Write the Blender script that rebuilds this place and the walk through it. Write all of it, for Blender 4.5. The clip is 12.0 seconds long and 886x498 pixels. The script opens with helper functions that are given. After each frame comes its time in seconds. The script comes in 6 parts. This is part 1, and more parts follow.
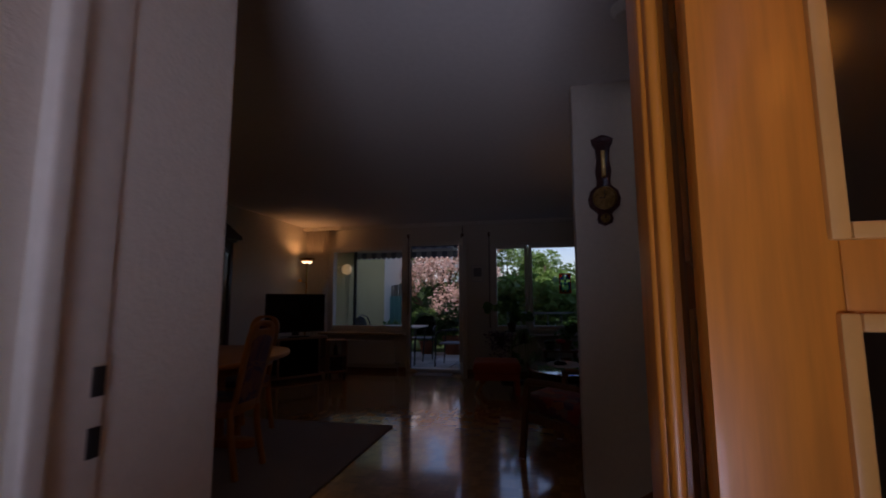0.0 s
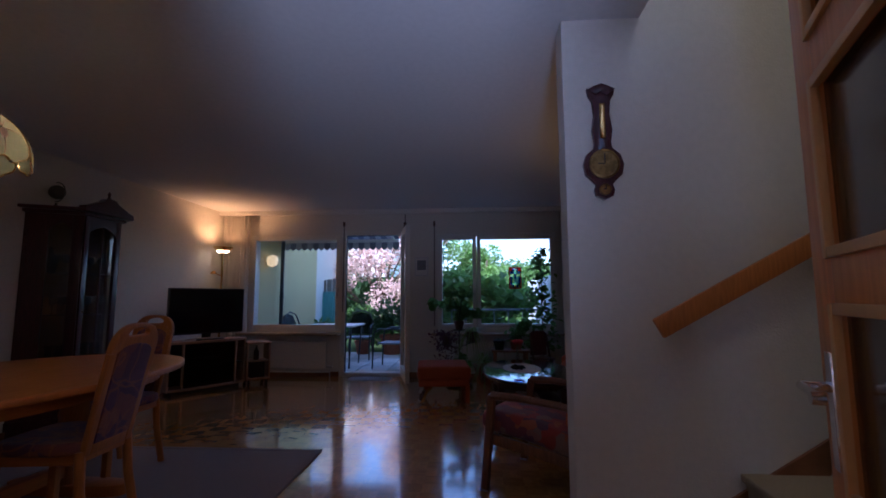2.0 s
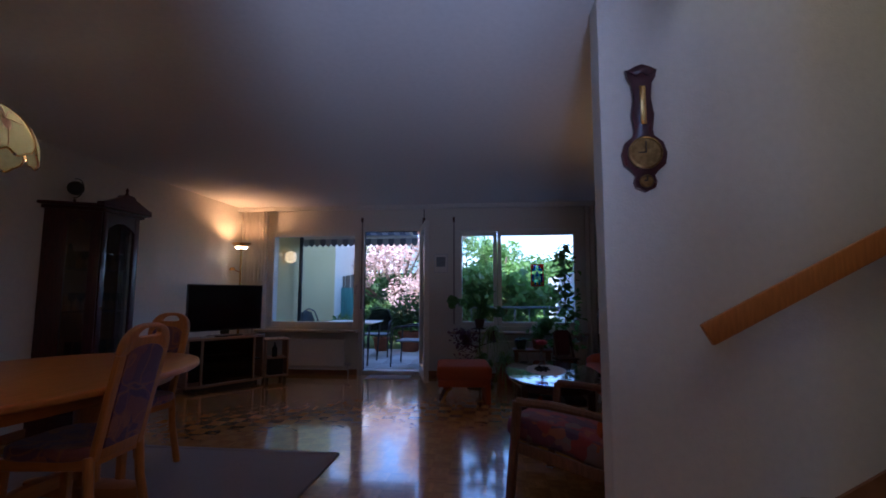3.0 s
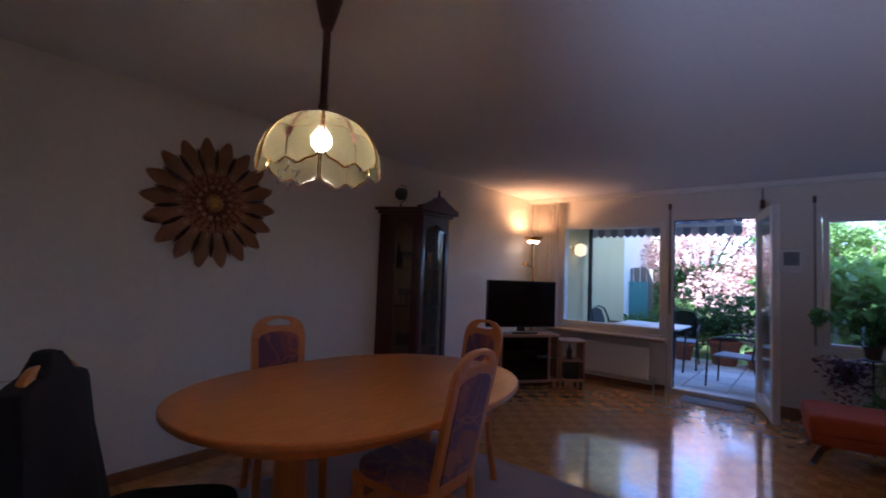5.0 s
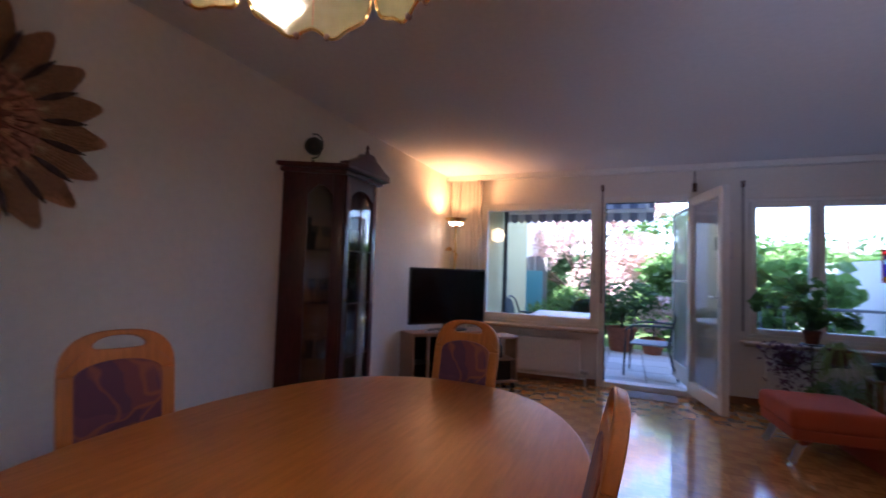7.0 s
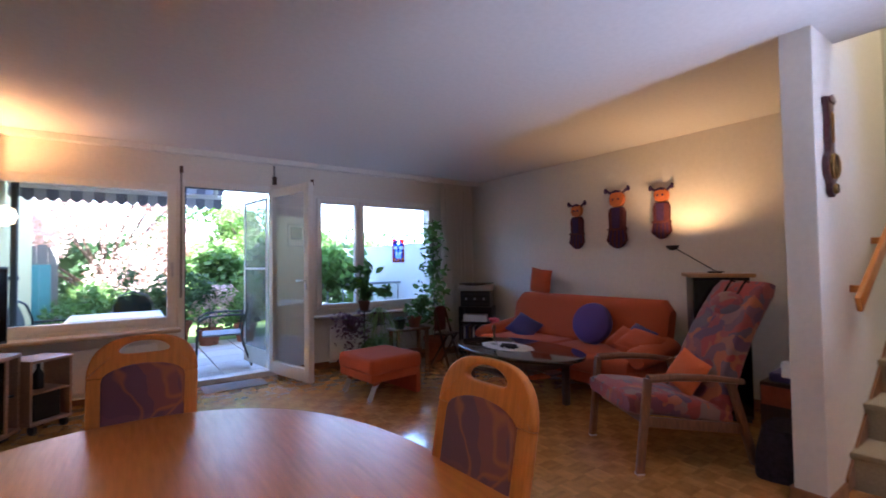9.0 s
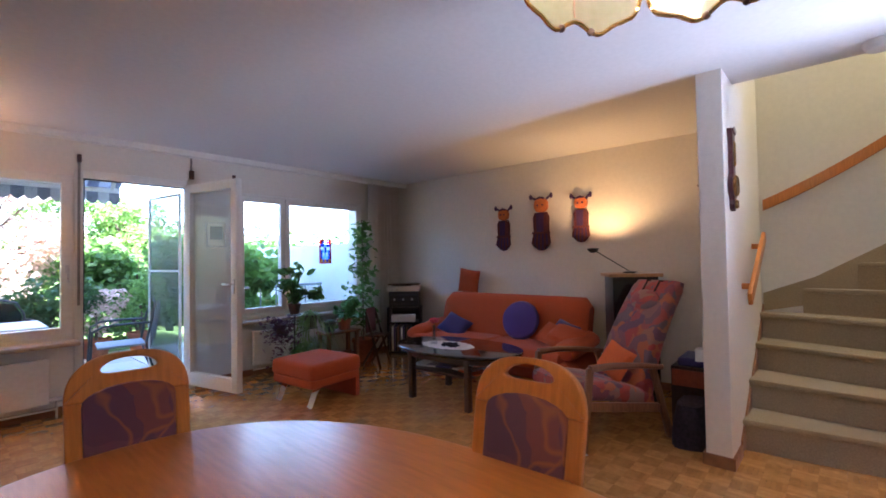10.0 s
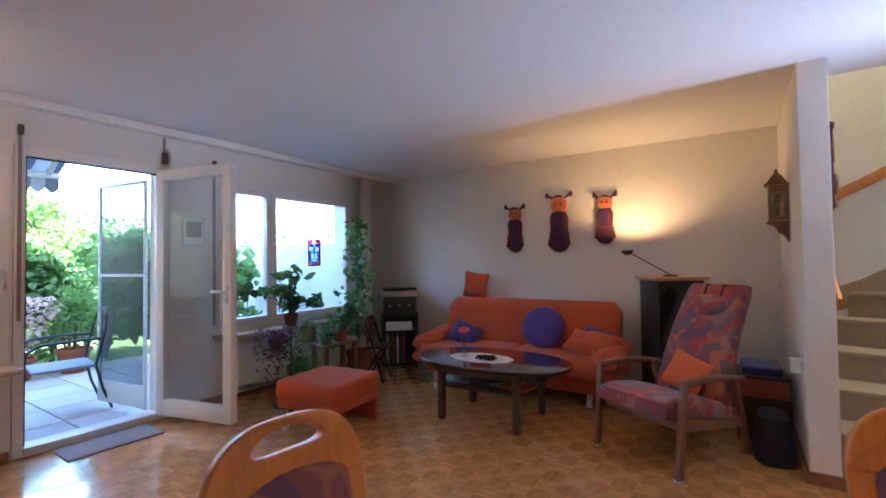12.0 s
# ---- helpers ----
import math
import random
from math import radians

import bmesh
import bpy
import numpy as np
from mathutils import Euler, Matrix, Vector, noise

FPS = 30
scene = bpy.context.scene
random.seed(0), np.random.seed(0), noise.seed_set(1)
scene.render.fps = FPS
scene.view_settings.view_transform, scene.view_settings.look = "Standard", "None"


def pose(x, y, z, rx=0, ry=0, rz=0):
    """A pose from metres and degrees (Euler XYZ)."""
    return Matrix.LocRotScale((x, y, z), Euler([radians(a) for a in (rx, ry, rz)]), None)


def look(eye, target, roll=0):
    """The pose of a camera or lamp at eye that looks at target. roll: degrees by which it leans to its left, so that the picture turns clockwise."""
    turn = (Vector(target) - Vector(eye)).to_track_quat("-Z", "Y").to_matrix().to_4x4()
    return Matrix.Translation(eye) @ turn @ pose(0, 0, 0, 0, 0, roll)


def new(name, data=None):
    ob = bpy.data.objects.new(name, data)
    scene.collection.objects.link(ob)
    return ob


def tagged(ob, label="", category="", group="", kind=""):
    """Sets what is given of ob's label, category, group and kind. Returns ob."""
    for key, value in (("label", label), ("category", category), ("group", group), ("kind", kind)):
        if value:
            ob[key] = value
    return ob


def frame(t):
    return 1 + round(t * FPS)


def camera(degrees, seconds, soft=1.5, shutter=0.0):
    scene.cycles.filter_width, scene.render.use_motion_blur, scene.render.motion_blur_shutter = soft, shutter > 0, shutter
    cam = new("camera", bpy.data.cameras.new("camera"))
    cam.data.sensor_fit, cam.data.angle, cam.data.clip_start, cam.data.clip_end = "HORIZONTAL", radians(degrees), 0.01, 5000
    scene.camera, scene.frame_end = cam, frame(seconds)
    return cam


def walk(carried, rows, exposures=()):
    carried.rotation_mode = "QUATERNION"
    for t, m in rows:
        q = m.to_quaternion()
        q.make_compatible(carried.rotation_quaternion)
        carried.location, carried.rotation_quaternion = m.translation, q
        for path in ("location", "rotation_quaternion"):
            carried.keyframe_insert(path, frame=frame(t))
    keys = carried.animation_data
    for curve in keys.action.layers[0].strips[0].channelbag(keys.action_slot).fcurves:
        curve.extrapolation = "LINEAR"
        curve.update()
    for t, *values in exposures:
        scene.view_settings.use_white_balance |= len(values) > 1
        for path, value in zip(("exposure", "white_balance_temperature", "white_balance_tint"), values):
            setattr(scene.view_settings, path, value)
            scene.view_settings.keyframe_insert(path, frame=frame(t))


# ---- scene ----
cam = camera(89.4, 12.0, soft=1.7, shutter=0.3)
PATH = [
    (0, (0.076, -0.253, 1.116), (-0.333, 1.69, 1.353), -0.2),
    (0.5, (0.036, 0.018, 1.112), (-0.189, 1.991, 1.349), -0.2),
    (1, (-0.049, 0.206, 1.105), (-0.242, 2.183, 1.341), -0.1),
    (1.5, (-0.093, 0.307, 1.117), (-0.233, 2.289, 1.345), -0.1),
    (2, (-0.124, 0.405, 1.114), (-0.253, 2.388, 1.333), -0.2),
    (2.5, (-0.12, 0.484, 1.111), (-0.267, 2.468, 1.323), -0.1),
    (2.7, (-0.128, 0.508, 1.113), (-0.295, 2.49, 1.319), -0.1),
    (4.3, (-0.48, 0.854, 1.33), (-1.272, 2.686, 1.454), 1.8),
    (4.5, (-0.546, 0.92, 1.336), (-1.508, 2.67, 1.453), 1.9),
    (5, (-0.707, 0.991, 1.304), (-1.976, 2.533, 1.413), 2.2),
    (5.5, (-0.906, 1.113, 1.274), (-2.255, 2.586, 1.38), 2.2),
    (6, (-1.192, 1.324, 1.258), (-2.534, 2.805, 1.353), 2.2),
    (6.5, (-1.464, 1.485, 1.241), (-2.676, 3.074, 1.337), 2.1),
    (7, (-1.743, 1.563, 1.229), (-2.508, 3.409, 1.324), 1.9),
    (7.5, (-1.944, 1.637, 1.197), (-2.111, 3.627, 1.293), 1.5),
    (7.7, (-1.997, 1.64, 1.187), (-1.914, 3.636, 1.28), 1.3),
    (9.3, (-2.603, 1.721, 1.258), (-1.304, 3.241, 1.308), -1.0),
    (9.5, (-2.67, 1.765, 1.268), (-1.296, 3.219, 1.314), -1.0),
    (10, (-2.822, 1.884, 1.27), (-1.33, 3.215, 1.318), -0.9),
    (10.5, (-2.877, 2.083, 1.27), (-1.331, 3.351, 1.315), -0.9),
    (11, (-2.906, 2.335, 1.28), (-1.302, 3.529, 1.325), -0.8),
    (11.5, (-2.936, 2.597, 1.291), (-1.277, 3.713, 1.336), -0.9),
    (12, (-2.968, 2.849, 1.286), (-1.297, 3.948, 1.338), -0.8),
]
EXPOSURES = [(0, -0.2, 6300, 30), (0.5, 0.5, 5700, 28), (1.0, 1.05, 5150, 26), (1.5, 1.5, 4900, 27), (2.5, 1.8, 4850, 22), (4.5, 2.5, 4800, 25), (5.5, 2.85, 5100, 28), (6.5, 3.15, 5200, 28), (7.7, 3.5, 5250, 27), (9.5, 4.2, 5450, 19), (12, 4.48, 5250, 15)]
walk(cam, [(t, look(eye, target, roll)) for t, eye, target, roll in PATH], EXPOSURES)

# ---- world and light ----
world = bpy.data.worlds.new("sky")
scene.world = world
world.use_nodes = True
wn = world.node_tree
sky = wn.nodes.new("ShaderNodeTexSky")
sky.sky_type, sky.sun_disc = "NISHITA", False
sky.sun_elevation, sky.sun_rotation = radians(50), radians(203)
wn.links.new(sky.outputs[0], wn.nodes["Background"].inputs[0])
wn.nodes["Background"].inputs[1].default_value = 0.15


def lamp(name, kind, energy, color, place, target=None, **more):
    data = bpy.data.lights.new(name, kind)
    data.energy, data.color = energy, color
    for key, value in more.items():
        if key == "size":
            data.size = value
        if key == "size_y":
            data.shape, data.size_y = "RECTANGLE", value
        if key == "radius":
            data.shadow_soft_size = value
        if key == "spread":
            data.spread = value
        if key == "angle":
            data.angle = value
        if key == "spot":
            data.spot_size, data.spot_blend = value, 0.6
    ob = new(name, data)
    ob.matrix_world = look(place, target) if target else Matrix.Translation(place)
    return ob


lamp("sun", "SUN", 5.0, (1.0, 0.94, 0.84), (-2, -8, 12), (-1.0, -5.7, 9.0), angle=radians(0.5))
# pendant bulb, uplighter bowl, desk lamp, hall ceiling lamp, daylight of the stairwell, unseen fill in the hall
lamp("pendant_bulb_light", "POINT", 8.2, (1.0, 0.66, 0.34), (-2.21, 2.03, 1.825), radius=0.035)
lamp("uplighter_light", "SPOT", 7.0, (1.0, 0.46, 0.14), (-3.60, 6.45, 1.80), (-3.60, 6.45, 2.4), radius=0.06, spot=radians(150))
lamp("desk_lamp_light", "SPOT", 1.9, (1.0, 0.55, 0.20), (1.41, 3.70, 1.355), (1.45, 3.68, 2.0), radius=0.03, spot=radians(150))
lamp("hall_lamp_light", "POINT", 1.15, (1.0, 0.33, 0.03), (0.80, -0.30, 1.80), radius=0.08)
lamp("stairwell_daylight", "AREA", 3.4, (1.0, 0.82, 0.45), (1.25, 1.2, 4.6), (1.3, 1.6, 1.0), size=0.8, size_y=1.0)
# added area lamp low in the hall, brightens the ceiling past the door
lamp("hall_uplight_fill", "AREA", 2.7, (0.80, 0.86, 1.0), (0.10, -1.25, 0.32), (-0.10, 1.0, 2.10), size=0.7, size_y=0.5, spread=radians(66))

# ---- materials ----
def mat(name, color, rough=0.6, metal=0.0, vary=0.15, scale=30.0, bump=0.0, bump_scale=200.0, stretch=(1, 1, 1), color2=None, coat=0.0, sheen=0.0, island=False, emit=None, soil=0.12, spread=0.24):
    """A surface with grain and large soft variation in its colour, its gloss and its relief."""
    m = bpy.data.materials.new(name)
    m.use_nodes = True
    nt = m.node_tree
    n, l = nt.nodes, nt.links
    b = n["Principled BSDF"]
    co = n.new("ShaderNodeTexCoord")
    mp = n.new("ShaderNodeMapping")
    mp.inputs["Scale"].default_value = stretch
    l.new(co.outputs["Object"], mp.inputs["Vector"])
    fine = n.new("ShaderNodeTexNoise")
    fine.inputs["Scale"].default_value, fine.inputs["Detail"].default_value = scale, 6
    l.new(mp.outputs[0], fine.inputs["Vector"])
    big = n.new("ShaderNodeTexNoise")
    big.inputs["Scale"].default_value, big.inputs["Detail"].default_value = 1.7, 3
    l.new(co.outputs["Object"], big.inputs["Vector"])
    mix = n.new("ShaderNodeMix")
    mix.data_type = "RGBA"
    c2 = color2 or tuple(c * (1 - 2.2 * vary) for c in color)
    mix.inputs["A"].default_value, mix.inputs["B"].default_value = (*color, 1), (*c2, 1)
    ramp = n.new("ShaderNodeMapRange")
    ramp.inputs["From Min"].default_value, ramp.inputs["From Max"].default_value = 0.36, 0.66
    l.new(fine.outputs[0], ramp.inputs[0])
    l.new(ramp.outputs[0], mix.inputs["Factor"])
    dirt = n.new("ShaderNodeMix")
    dirt.data_type, dirt.blend_type = "RGBA", "MULTIPLY"
    dirt.inputs["B"].default_value = (0.72, 0.70, 0.66, 1)
    dm = n.new("ShaderNodeMath")
    dm.operation = "MULTIPLY"
    dm.inputs[1].default_value = soil
    l.new(big.outputs[0], dm.inputs[0])
    l.new(dm.outputs[0], dirt.inputs["Factor"])
    l.new(mix.outputs["Result"], dirt.inputs["A"])
    out = dirt.outputs["Result"]
    if island:
        hue = n.new("ShaderNodeHueSaturation")
        rnd = n.new("ShaderNodeObjectInfo") if island == "object" else n.new("ShaderNodeNewGeometry")
        key = "Random" if island == "object" else "Random Per Island"
        mr = n.new("ShaderNodeMapRange")
        mr.inputs["To Min"].default_value, mr.inputs["To Max"].default_value = 1 - spread, 1 + spread
        if island == "piece":
            info, add, wn2 = n.new("ShaderNodeObjectInfo"), n.new("ShaderNodeMath"), n.new("ShaderNodeTexWhiteNoise")
            add.operation = "ADD"
            wn2.noise_dimensions = "1D"
            l.new(rnd.outputs[key], add.inputs[0])
            l.new(info.outputs["Random"], add.inputs[1])
            l.new(add.outputs[0], wn2.inputs["W"])
            l.new(wn2.outputs["Value"], mr.inputs[0])
        else:
            l.new(rnd.outputs[key], mr.inputs[0])
        l.new(mr.outputs[0], hue.inputs["Value"])
        l.new(out, hue.inputs["Color"])
        out = hue.outputs[0]
    l.new(out, b.inputs["Base Color"])
    rr = n.new("ShaderNodeMapRange")
    rr.inputs["To Min"].default_value, rr.inputs["To Max"].default_value = max(0.02, rough - 0.08), min(1, rough + 0.08)
    l.new(fine.outputs[0], rr.inputs[0])
    l.new(rr.outputs[0], b.inputs["Roughness"])
    b.inputs["Metallic"].default_value = metal
    b.inputs["Coat Weight"].default_value = coat
    b.inputs["Coat Roughness"].default_value = 0.07
    b.inputs["Sheen Weight"].default_value = sheen
    if bump:
        tex = n.new("ShaderNodeTexNoise")
        tex.inputs["Scale"].default_value, tex.inputs["Detail"].default_value = bump_scale, 4
        l.new(mp.outputs[0], tex.inputs["Vector"])
        bp = n.new("ShaderNodeBump")
        bp.inputs["Strength"].default_value, bp.inputs["Distance"].default_value = bump, 0.004
        l.new(tex.outputs[0], bp.inputs["Height"])
        l.new(bp.outputs[0], b.inputs["Normal"])
    if emit:
        b.inputs["Emission Color"].default_value, b.inputs["Emission Strength"].default_value = (*emit[:3], 1), emit[3]
    return m


def fabric_pattern(name, stops, scale, rough=0.9, edge=None):
    """Upholstery woven with soft patches of several colours."""
    m = mat(name, stops[0][1], rough, bump=0.35, bump_scale=500, sheen=0.2)
    nt = m.node_tree
    n, l = nt.nodes, nt.links
    b = n["Principled BSDF"]
    co = n.new("ShaderNodeTexCoord")
    warp = n.new("ShaderNodeTexNoise")
    warp.inputs["Scale"].default_value = scale * 0.6
    l.new(co.outputs["Object"], warp.inputs["Vector"])
    mx = n.new("ShaderNodeVectorMath")
    mx.operation = "MULTIPLY_ADD"
    mx.inputs[1].default_value = (0.35, 0.35, 0.35)
    l.new(warp.outputs["Color"], mx.inputs[0])
    l.new(co.outputs["Object"], mx.inputs[2])
    vor = n.new("ShaderNodeTexVoronoi")
    vor.inputs["Scale"].default_value = scale
    l.new(mx.outputs[0], vor.inputs["Vector"])
    sep = n.new("ShaderNodeSeparateColor")
    l.new(vor.outputs["Color"], sep.inputs[0])
    cr = n.new("ShaderNodeValToRGB")
    cr.color_ramp.interpolation = "EASE"
    els = cr.color_ramp.elements
    while len(els) < len(stops):
        els.new(0.5)
    for e, (p, c) in zip(els, stops):
        e.position, e.color = p, (*c, 1)
    l.new(sep.outputs[0], cr.inputs[0])
    out = cr.outputs[0]
    if edge:
        ve = n.new("ShaderNodeTexVoronoi")
        ve.feature = "DISTANCE_TO_EDGE"
        ve.inputs["Scale"].default_value = scale * 0.75
        l.new(mx.outputs[0], ve.inputs["Vector"])
        mr = n.new("ShaderNodeMapRange")
        mr.inputs["From Min"].default_value, mr.inputs["From Max"].default_value = 0.01, 0.06
        mr.inputs["To Min"].default_value, mr.inputs["To Max"].default_value = 0.5, 0.0
        l.new(ve.outputs["Distance"], mr.inputs[0])
        mm = n.new("ShaderNodeMix")
        mm.data_type = "RGBA"
        mm.inputs["B"].default_value = (*edge, 1)
        l.new(mr.outputs[0], mm.inputs["Factor"])
        l.new(out, mm.inputs["A"])
        out = mm.outputs["Result"]
    l.new(out, b.inputs["Base Color"])
    return m


def glass(name, color=(1, 1, 1), rough=0.0, ior=1.45, thin=True):
    """Window glass: clear, with a mirror gloss that grows to grazing angles."""
    m = bpy.data.materials.new(name)
    m.use_nodes = True
    nt = m.node_tree
    n, l = nt.nodes, nt.links
    n.remove(n["Principled BSDF"])
    tr = n.new("ShaderNodeBsdfTransparent")
    tr.inputs[0].default_value = (*color, 1)
    gl = n.new("ShaderNodeBsdfGlossy")
    gl.inputs["Roughness"].default_value = rough
    fr = n.new("ShaderNodeLayerWeight")
    fr.inputs[0].default_value = 0.5
    pw = n.new("ShaderNodeMath")
    pw.operation = "POWER"
    pw.inputs[1].default_value = 4.0
    ad = n.new("ShaderNodeMath")
    ad.operation = "MULTIPLY_ADD"
    ad.inputs[1].default_value, ad.inputs[2].default_value = 0.75, 0.035 * ior / 1.45
    l.new(fr.outputs["Facing"], pw.inputs[0])
    l.new(pw.outputs[0], ad.inputs[0])
    mx = n.new("ShaderNodeMixShader")
    l.new(ad.outputs[0], mx.inputs[0])
    l.new(tr.outputs[0], mx.inputs[1])
    l.new(gl.outputs[0], mx.inputs[2])
    l.new(mx.outputs[0], n["Material Output"].inputs[0])
    return m


M = {}
M["plaster"] = mat("wall_plaster", (0.76, 0.73, 0.67), 0.9, bump=0.5, bump_scale=90, vary=0.02, soil=0.15)
M["ceiling"] = mat("ceiling_plaster", (0.75, 0.74, 0.74), 0.85, bump=0.25, bump_scale=120, vary=0.02, soil=0.10)
M["white_paint"] = mat("white_lacquer", (0.78, 0.77, 0.73), 0.35, vary=0.03, bump=0.05)
M["sill"] = mat("varnished_sill_wood", (0.52, 0.40, 0.28), 0.4, scale=14, stretch=(1, 9, 9))
# sheen of the weave is put into the colour: grain along lighter, across darker
for way, sheen_tone in (("along", (0.665, 0.330, 0.097)), ("across", (0.548, 0.265, 0.077))):
    M["parquet_" + way] = mat("oak_mosaic_parquet_" + way, sheen_tone, 0.16, scale=22, stretch=(1, 1, 1), vary=0.08, coat=1.0, island=True, spread=0.09)
    M["parquet_piece_" + way] = mat("oak_parquet_block_" + way, sheen_tone, 0.16, scale=22, vary=0.08, coat=1.0, island="piece", spread=0.12)
M["grout"] = mat("dark_parquet_joint", (0.24, 0.13, 0.055), 0.6)
M["beech"] = mat("orange_beech_veneer", (0.60, 0.205, 0.035), 0.34, scale=9, stretch=(9, 0.9, 9), vary=0.07, coat=0.0, bump=0.04)
M["beech_upright"] = mat("orange_beech_solid", (0.60, 0.215, 0.04), 0.36, scale=12, stretch=(9, 9, 0.9), vary=0.09, coat=0.2, bump=0.04)
M["maple"] = mat("honey_door_veneer", (0.72, 0.25, 0.025), 0.38, scale=9, stretch=(8, 8, 0.6), vary=0.08, coat=0.15, bump=0.03)
M["walnut"] = mat("dark_walnut_stain", (0.080, 0.018, 0.024), 0.3, scale=14, stretch=(7, 7, 0.8), vary=0.2, coat=0.3)
M["dark_wood"] = mat("dark_brown_wood", (0.07, 0.028, 0.018), 0.3, scale=14, stretch=(6, 6, 1), vary=0.2, coat=0.3)
M["mid_wood"] = mat("reddish_brown_wood", (0.24, 0.10, 0.045), 0.4, scale=14, stretch=(6, 6, 1), vary=0.15, coat=0.15)
M["baseboard"] = mat("brown_baseboard_wood", (0.30, 0.13, 0.055), 0.45, scale=14, vary=0.12)
M["sofa"] = mat("rust_orange_weave", (0.52, 0.090, 0.022), 0.92, scale=260, vary=0.10, bump=0.45, bump_scale=600, sheen=0.08)
M["blue_cloth"] = mat("violet_blue_cloth", (0.055, 0.045, 0.20), 0.9, scale=260, vary=0.12, bump=0.4, bump_scale=500, sheen=0.3)
M["violet_cloth"] = mat("bright_violet_cloth", (0.10, 0.06, 0.30), 0.9, scale=260, vary=0.10, bump=0.3, bump_scale=500, sheen=0.2)
M["orange_cloth"] = mat("bright_orange_cloth", (0.75, 0.15, 0.03), 0.85, scale=200, vary=0.10, bump=0.3, bump_scale=400)
M["chair_cloth"] = fabric_pattern("purple_chair_weave", [(0.0, (0.115, 0.05, 0.105)), (0.45, (0.165, 0.065, 0.12)), (0.72, (0.22, 0.075, 0.085)), (0.9, (0.30, 0.10, 0.07))], 8, edge=(0.46, 0.17, 0.06))
M["arm_cloth"] = fabric_pattern("patchwork_armchair_weave", [(0.0, (0.32, 0.050, 0.035)), (0.25, (0.13, 0.065, 0.11)), (0.42, (0.46, 0.13, 0.05)), (0.6, (0.24, 0.16, 0.14)), (0.78, (0.38, 0.055, 0.045)), (0.95, (0.15, 0.10, 0.12))], 10)
M["carpet"] = mat("beige_stair_carpet", (0.42, 0.33, 0.20), 0.95, scale=120, vary=0.10, bump=0.7, bump_scale=420, sheen=0.2, soil=0.3)
M["rug"] = mat("greyish_rose_rug", (0.30, 0.22, 0.19), 0.95, scale=90, vary=0.10, bump=0.6, bump_scale=350, sheen=0.2)
M["mat_rug"] = mat("grey_door_mat", (0.33, 0.31, 0.30), 0.95, scale=120, vary=0.15, bump=0.6, bump_scale=300)
M["black"] = mat("black_plastic", (0.012, 0.012, 0.013), 0.35, vary=0.1)
M["screen"] = mat("dark_screen", (0.006, 0.006, 0.008), 0.12, vary=0.05)
M["silver"] = mat("silver_metal", (0.62, 0.62, 0.63), 0.3, metal=1.0, vary=0.04)
M["chrome"] = mat("polished_chrome", (0.8, 0.8, 0.82), 0.12, metal=1.0, vary=0.03)
M["brass"] = mat("polished_brass", (0.78, 0.50, 0.18), 0.22, metal=1.0, vary=0.06)
M["dark_metal"] = mat("dark_painted_steel", (0.03, 0.032, 0.036), 0.45, vary=0.1)
M["terracotta"] = mat("terracotta", (0.34, 0.11, 0.055), 0.8, vary=0.12, bump=0.2)
M["brown_pot"] = mat("brown_glazed_pot", (0.10, 0.045, 0.032), 0.35, vary=0.12)
M["straw_mid"] = mat("red_brown_woven_straw", (0.48, 0.21, 0.12), 0.8, scale=50, vary=0.3, bump=0.5, bump_scale=180)
M["straw_pale"] = mat("pale_straw_tuft", (0.62, 0.42, 0.24), 0.8, vary=0.15, island=True)
M["straw"] = mat("golden_straw", (0.68, 0.36, 0.20), 0.75, scale=60, stretch=(1, 9, 9), vary=0.25, bump=0.5, bump_scale=120)
M["straw_dark"] = mat("dark_straw", (0.07, 0.032, 0.025), 0.8, vary=0.2, island=True)
M["coat"] = mat("black_wool_coat", (0.010, 0.008, 0.013), 0.95, scale=120, bump=0.5, bump_scale=300)
M["lace"] = mat("white_lace_cloth", (0.75, 0.72, 0.68), 0.9, vary=0.06, bump=0.5, bump_scale=300)
M["curtain"] = mat("ivory_curtain_cloth", (0.74, 0.70, 0.65), 0.9, vary=0.04, scale=60, stretch=(20, 20, 0.5), bump=0.2, bump_scale=400)
M["paper"] = mat("white_paper", (0.78, 0.77, 0.74), 0.8, vary=0.03)
M["glass"] = glass("window_glass", (0.97, 0.985, 0.98))
M["smoked_glass"] = glass("smoked_cabinet_glass", (0.45, 0.42, 0.40))
M["cab_glass"] = glass("cabinet_glass", (0.80, 0.78, 0.76))
M["dark_gloss"] = mat("dark_glossy_tabletop", (0.03, 0.014, 0.010), 0.08, vary=0.2, coat=0.8)
M["clear_glass"] = glass("drinking_glass", (0.90, 0.93, 0.95), 0.05, 6.0)


# ---- mesh helpers ----
def box(bm, x0, x1, y0, y1, z0, z1, bevel=0.0, seg=2):
    made = bmesh.ops.create_cube(bm, size=1.0, matrix=Matrix.Translation(((x0 + x1) / 2, (y0 + y1) / 2, (z0 + z1) / 2)) @ Matrix.Diagonal((x1 - x0, y1 - y0, z1 - z0, 1)))
    if bevel:
        edges = list({e for v in made["verts"] for e in v.link_edges})
        bmesh.ops.bevel(bm, geom=edges, offset=bevel, segments=seg, profile=0.6, affect="EDGES")
    return bm


def boxm(x0, x1, y0, y1, z0, z1, bevel=0.0, seg=2):
    return box(bmesh.new(), x0, x1, y0, y1, z0, z1, bevel, seg)


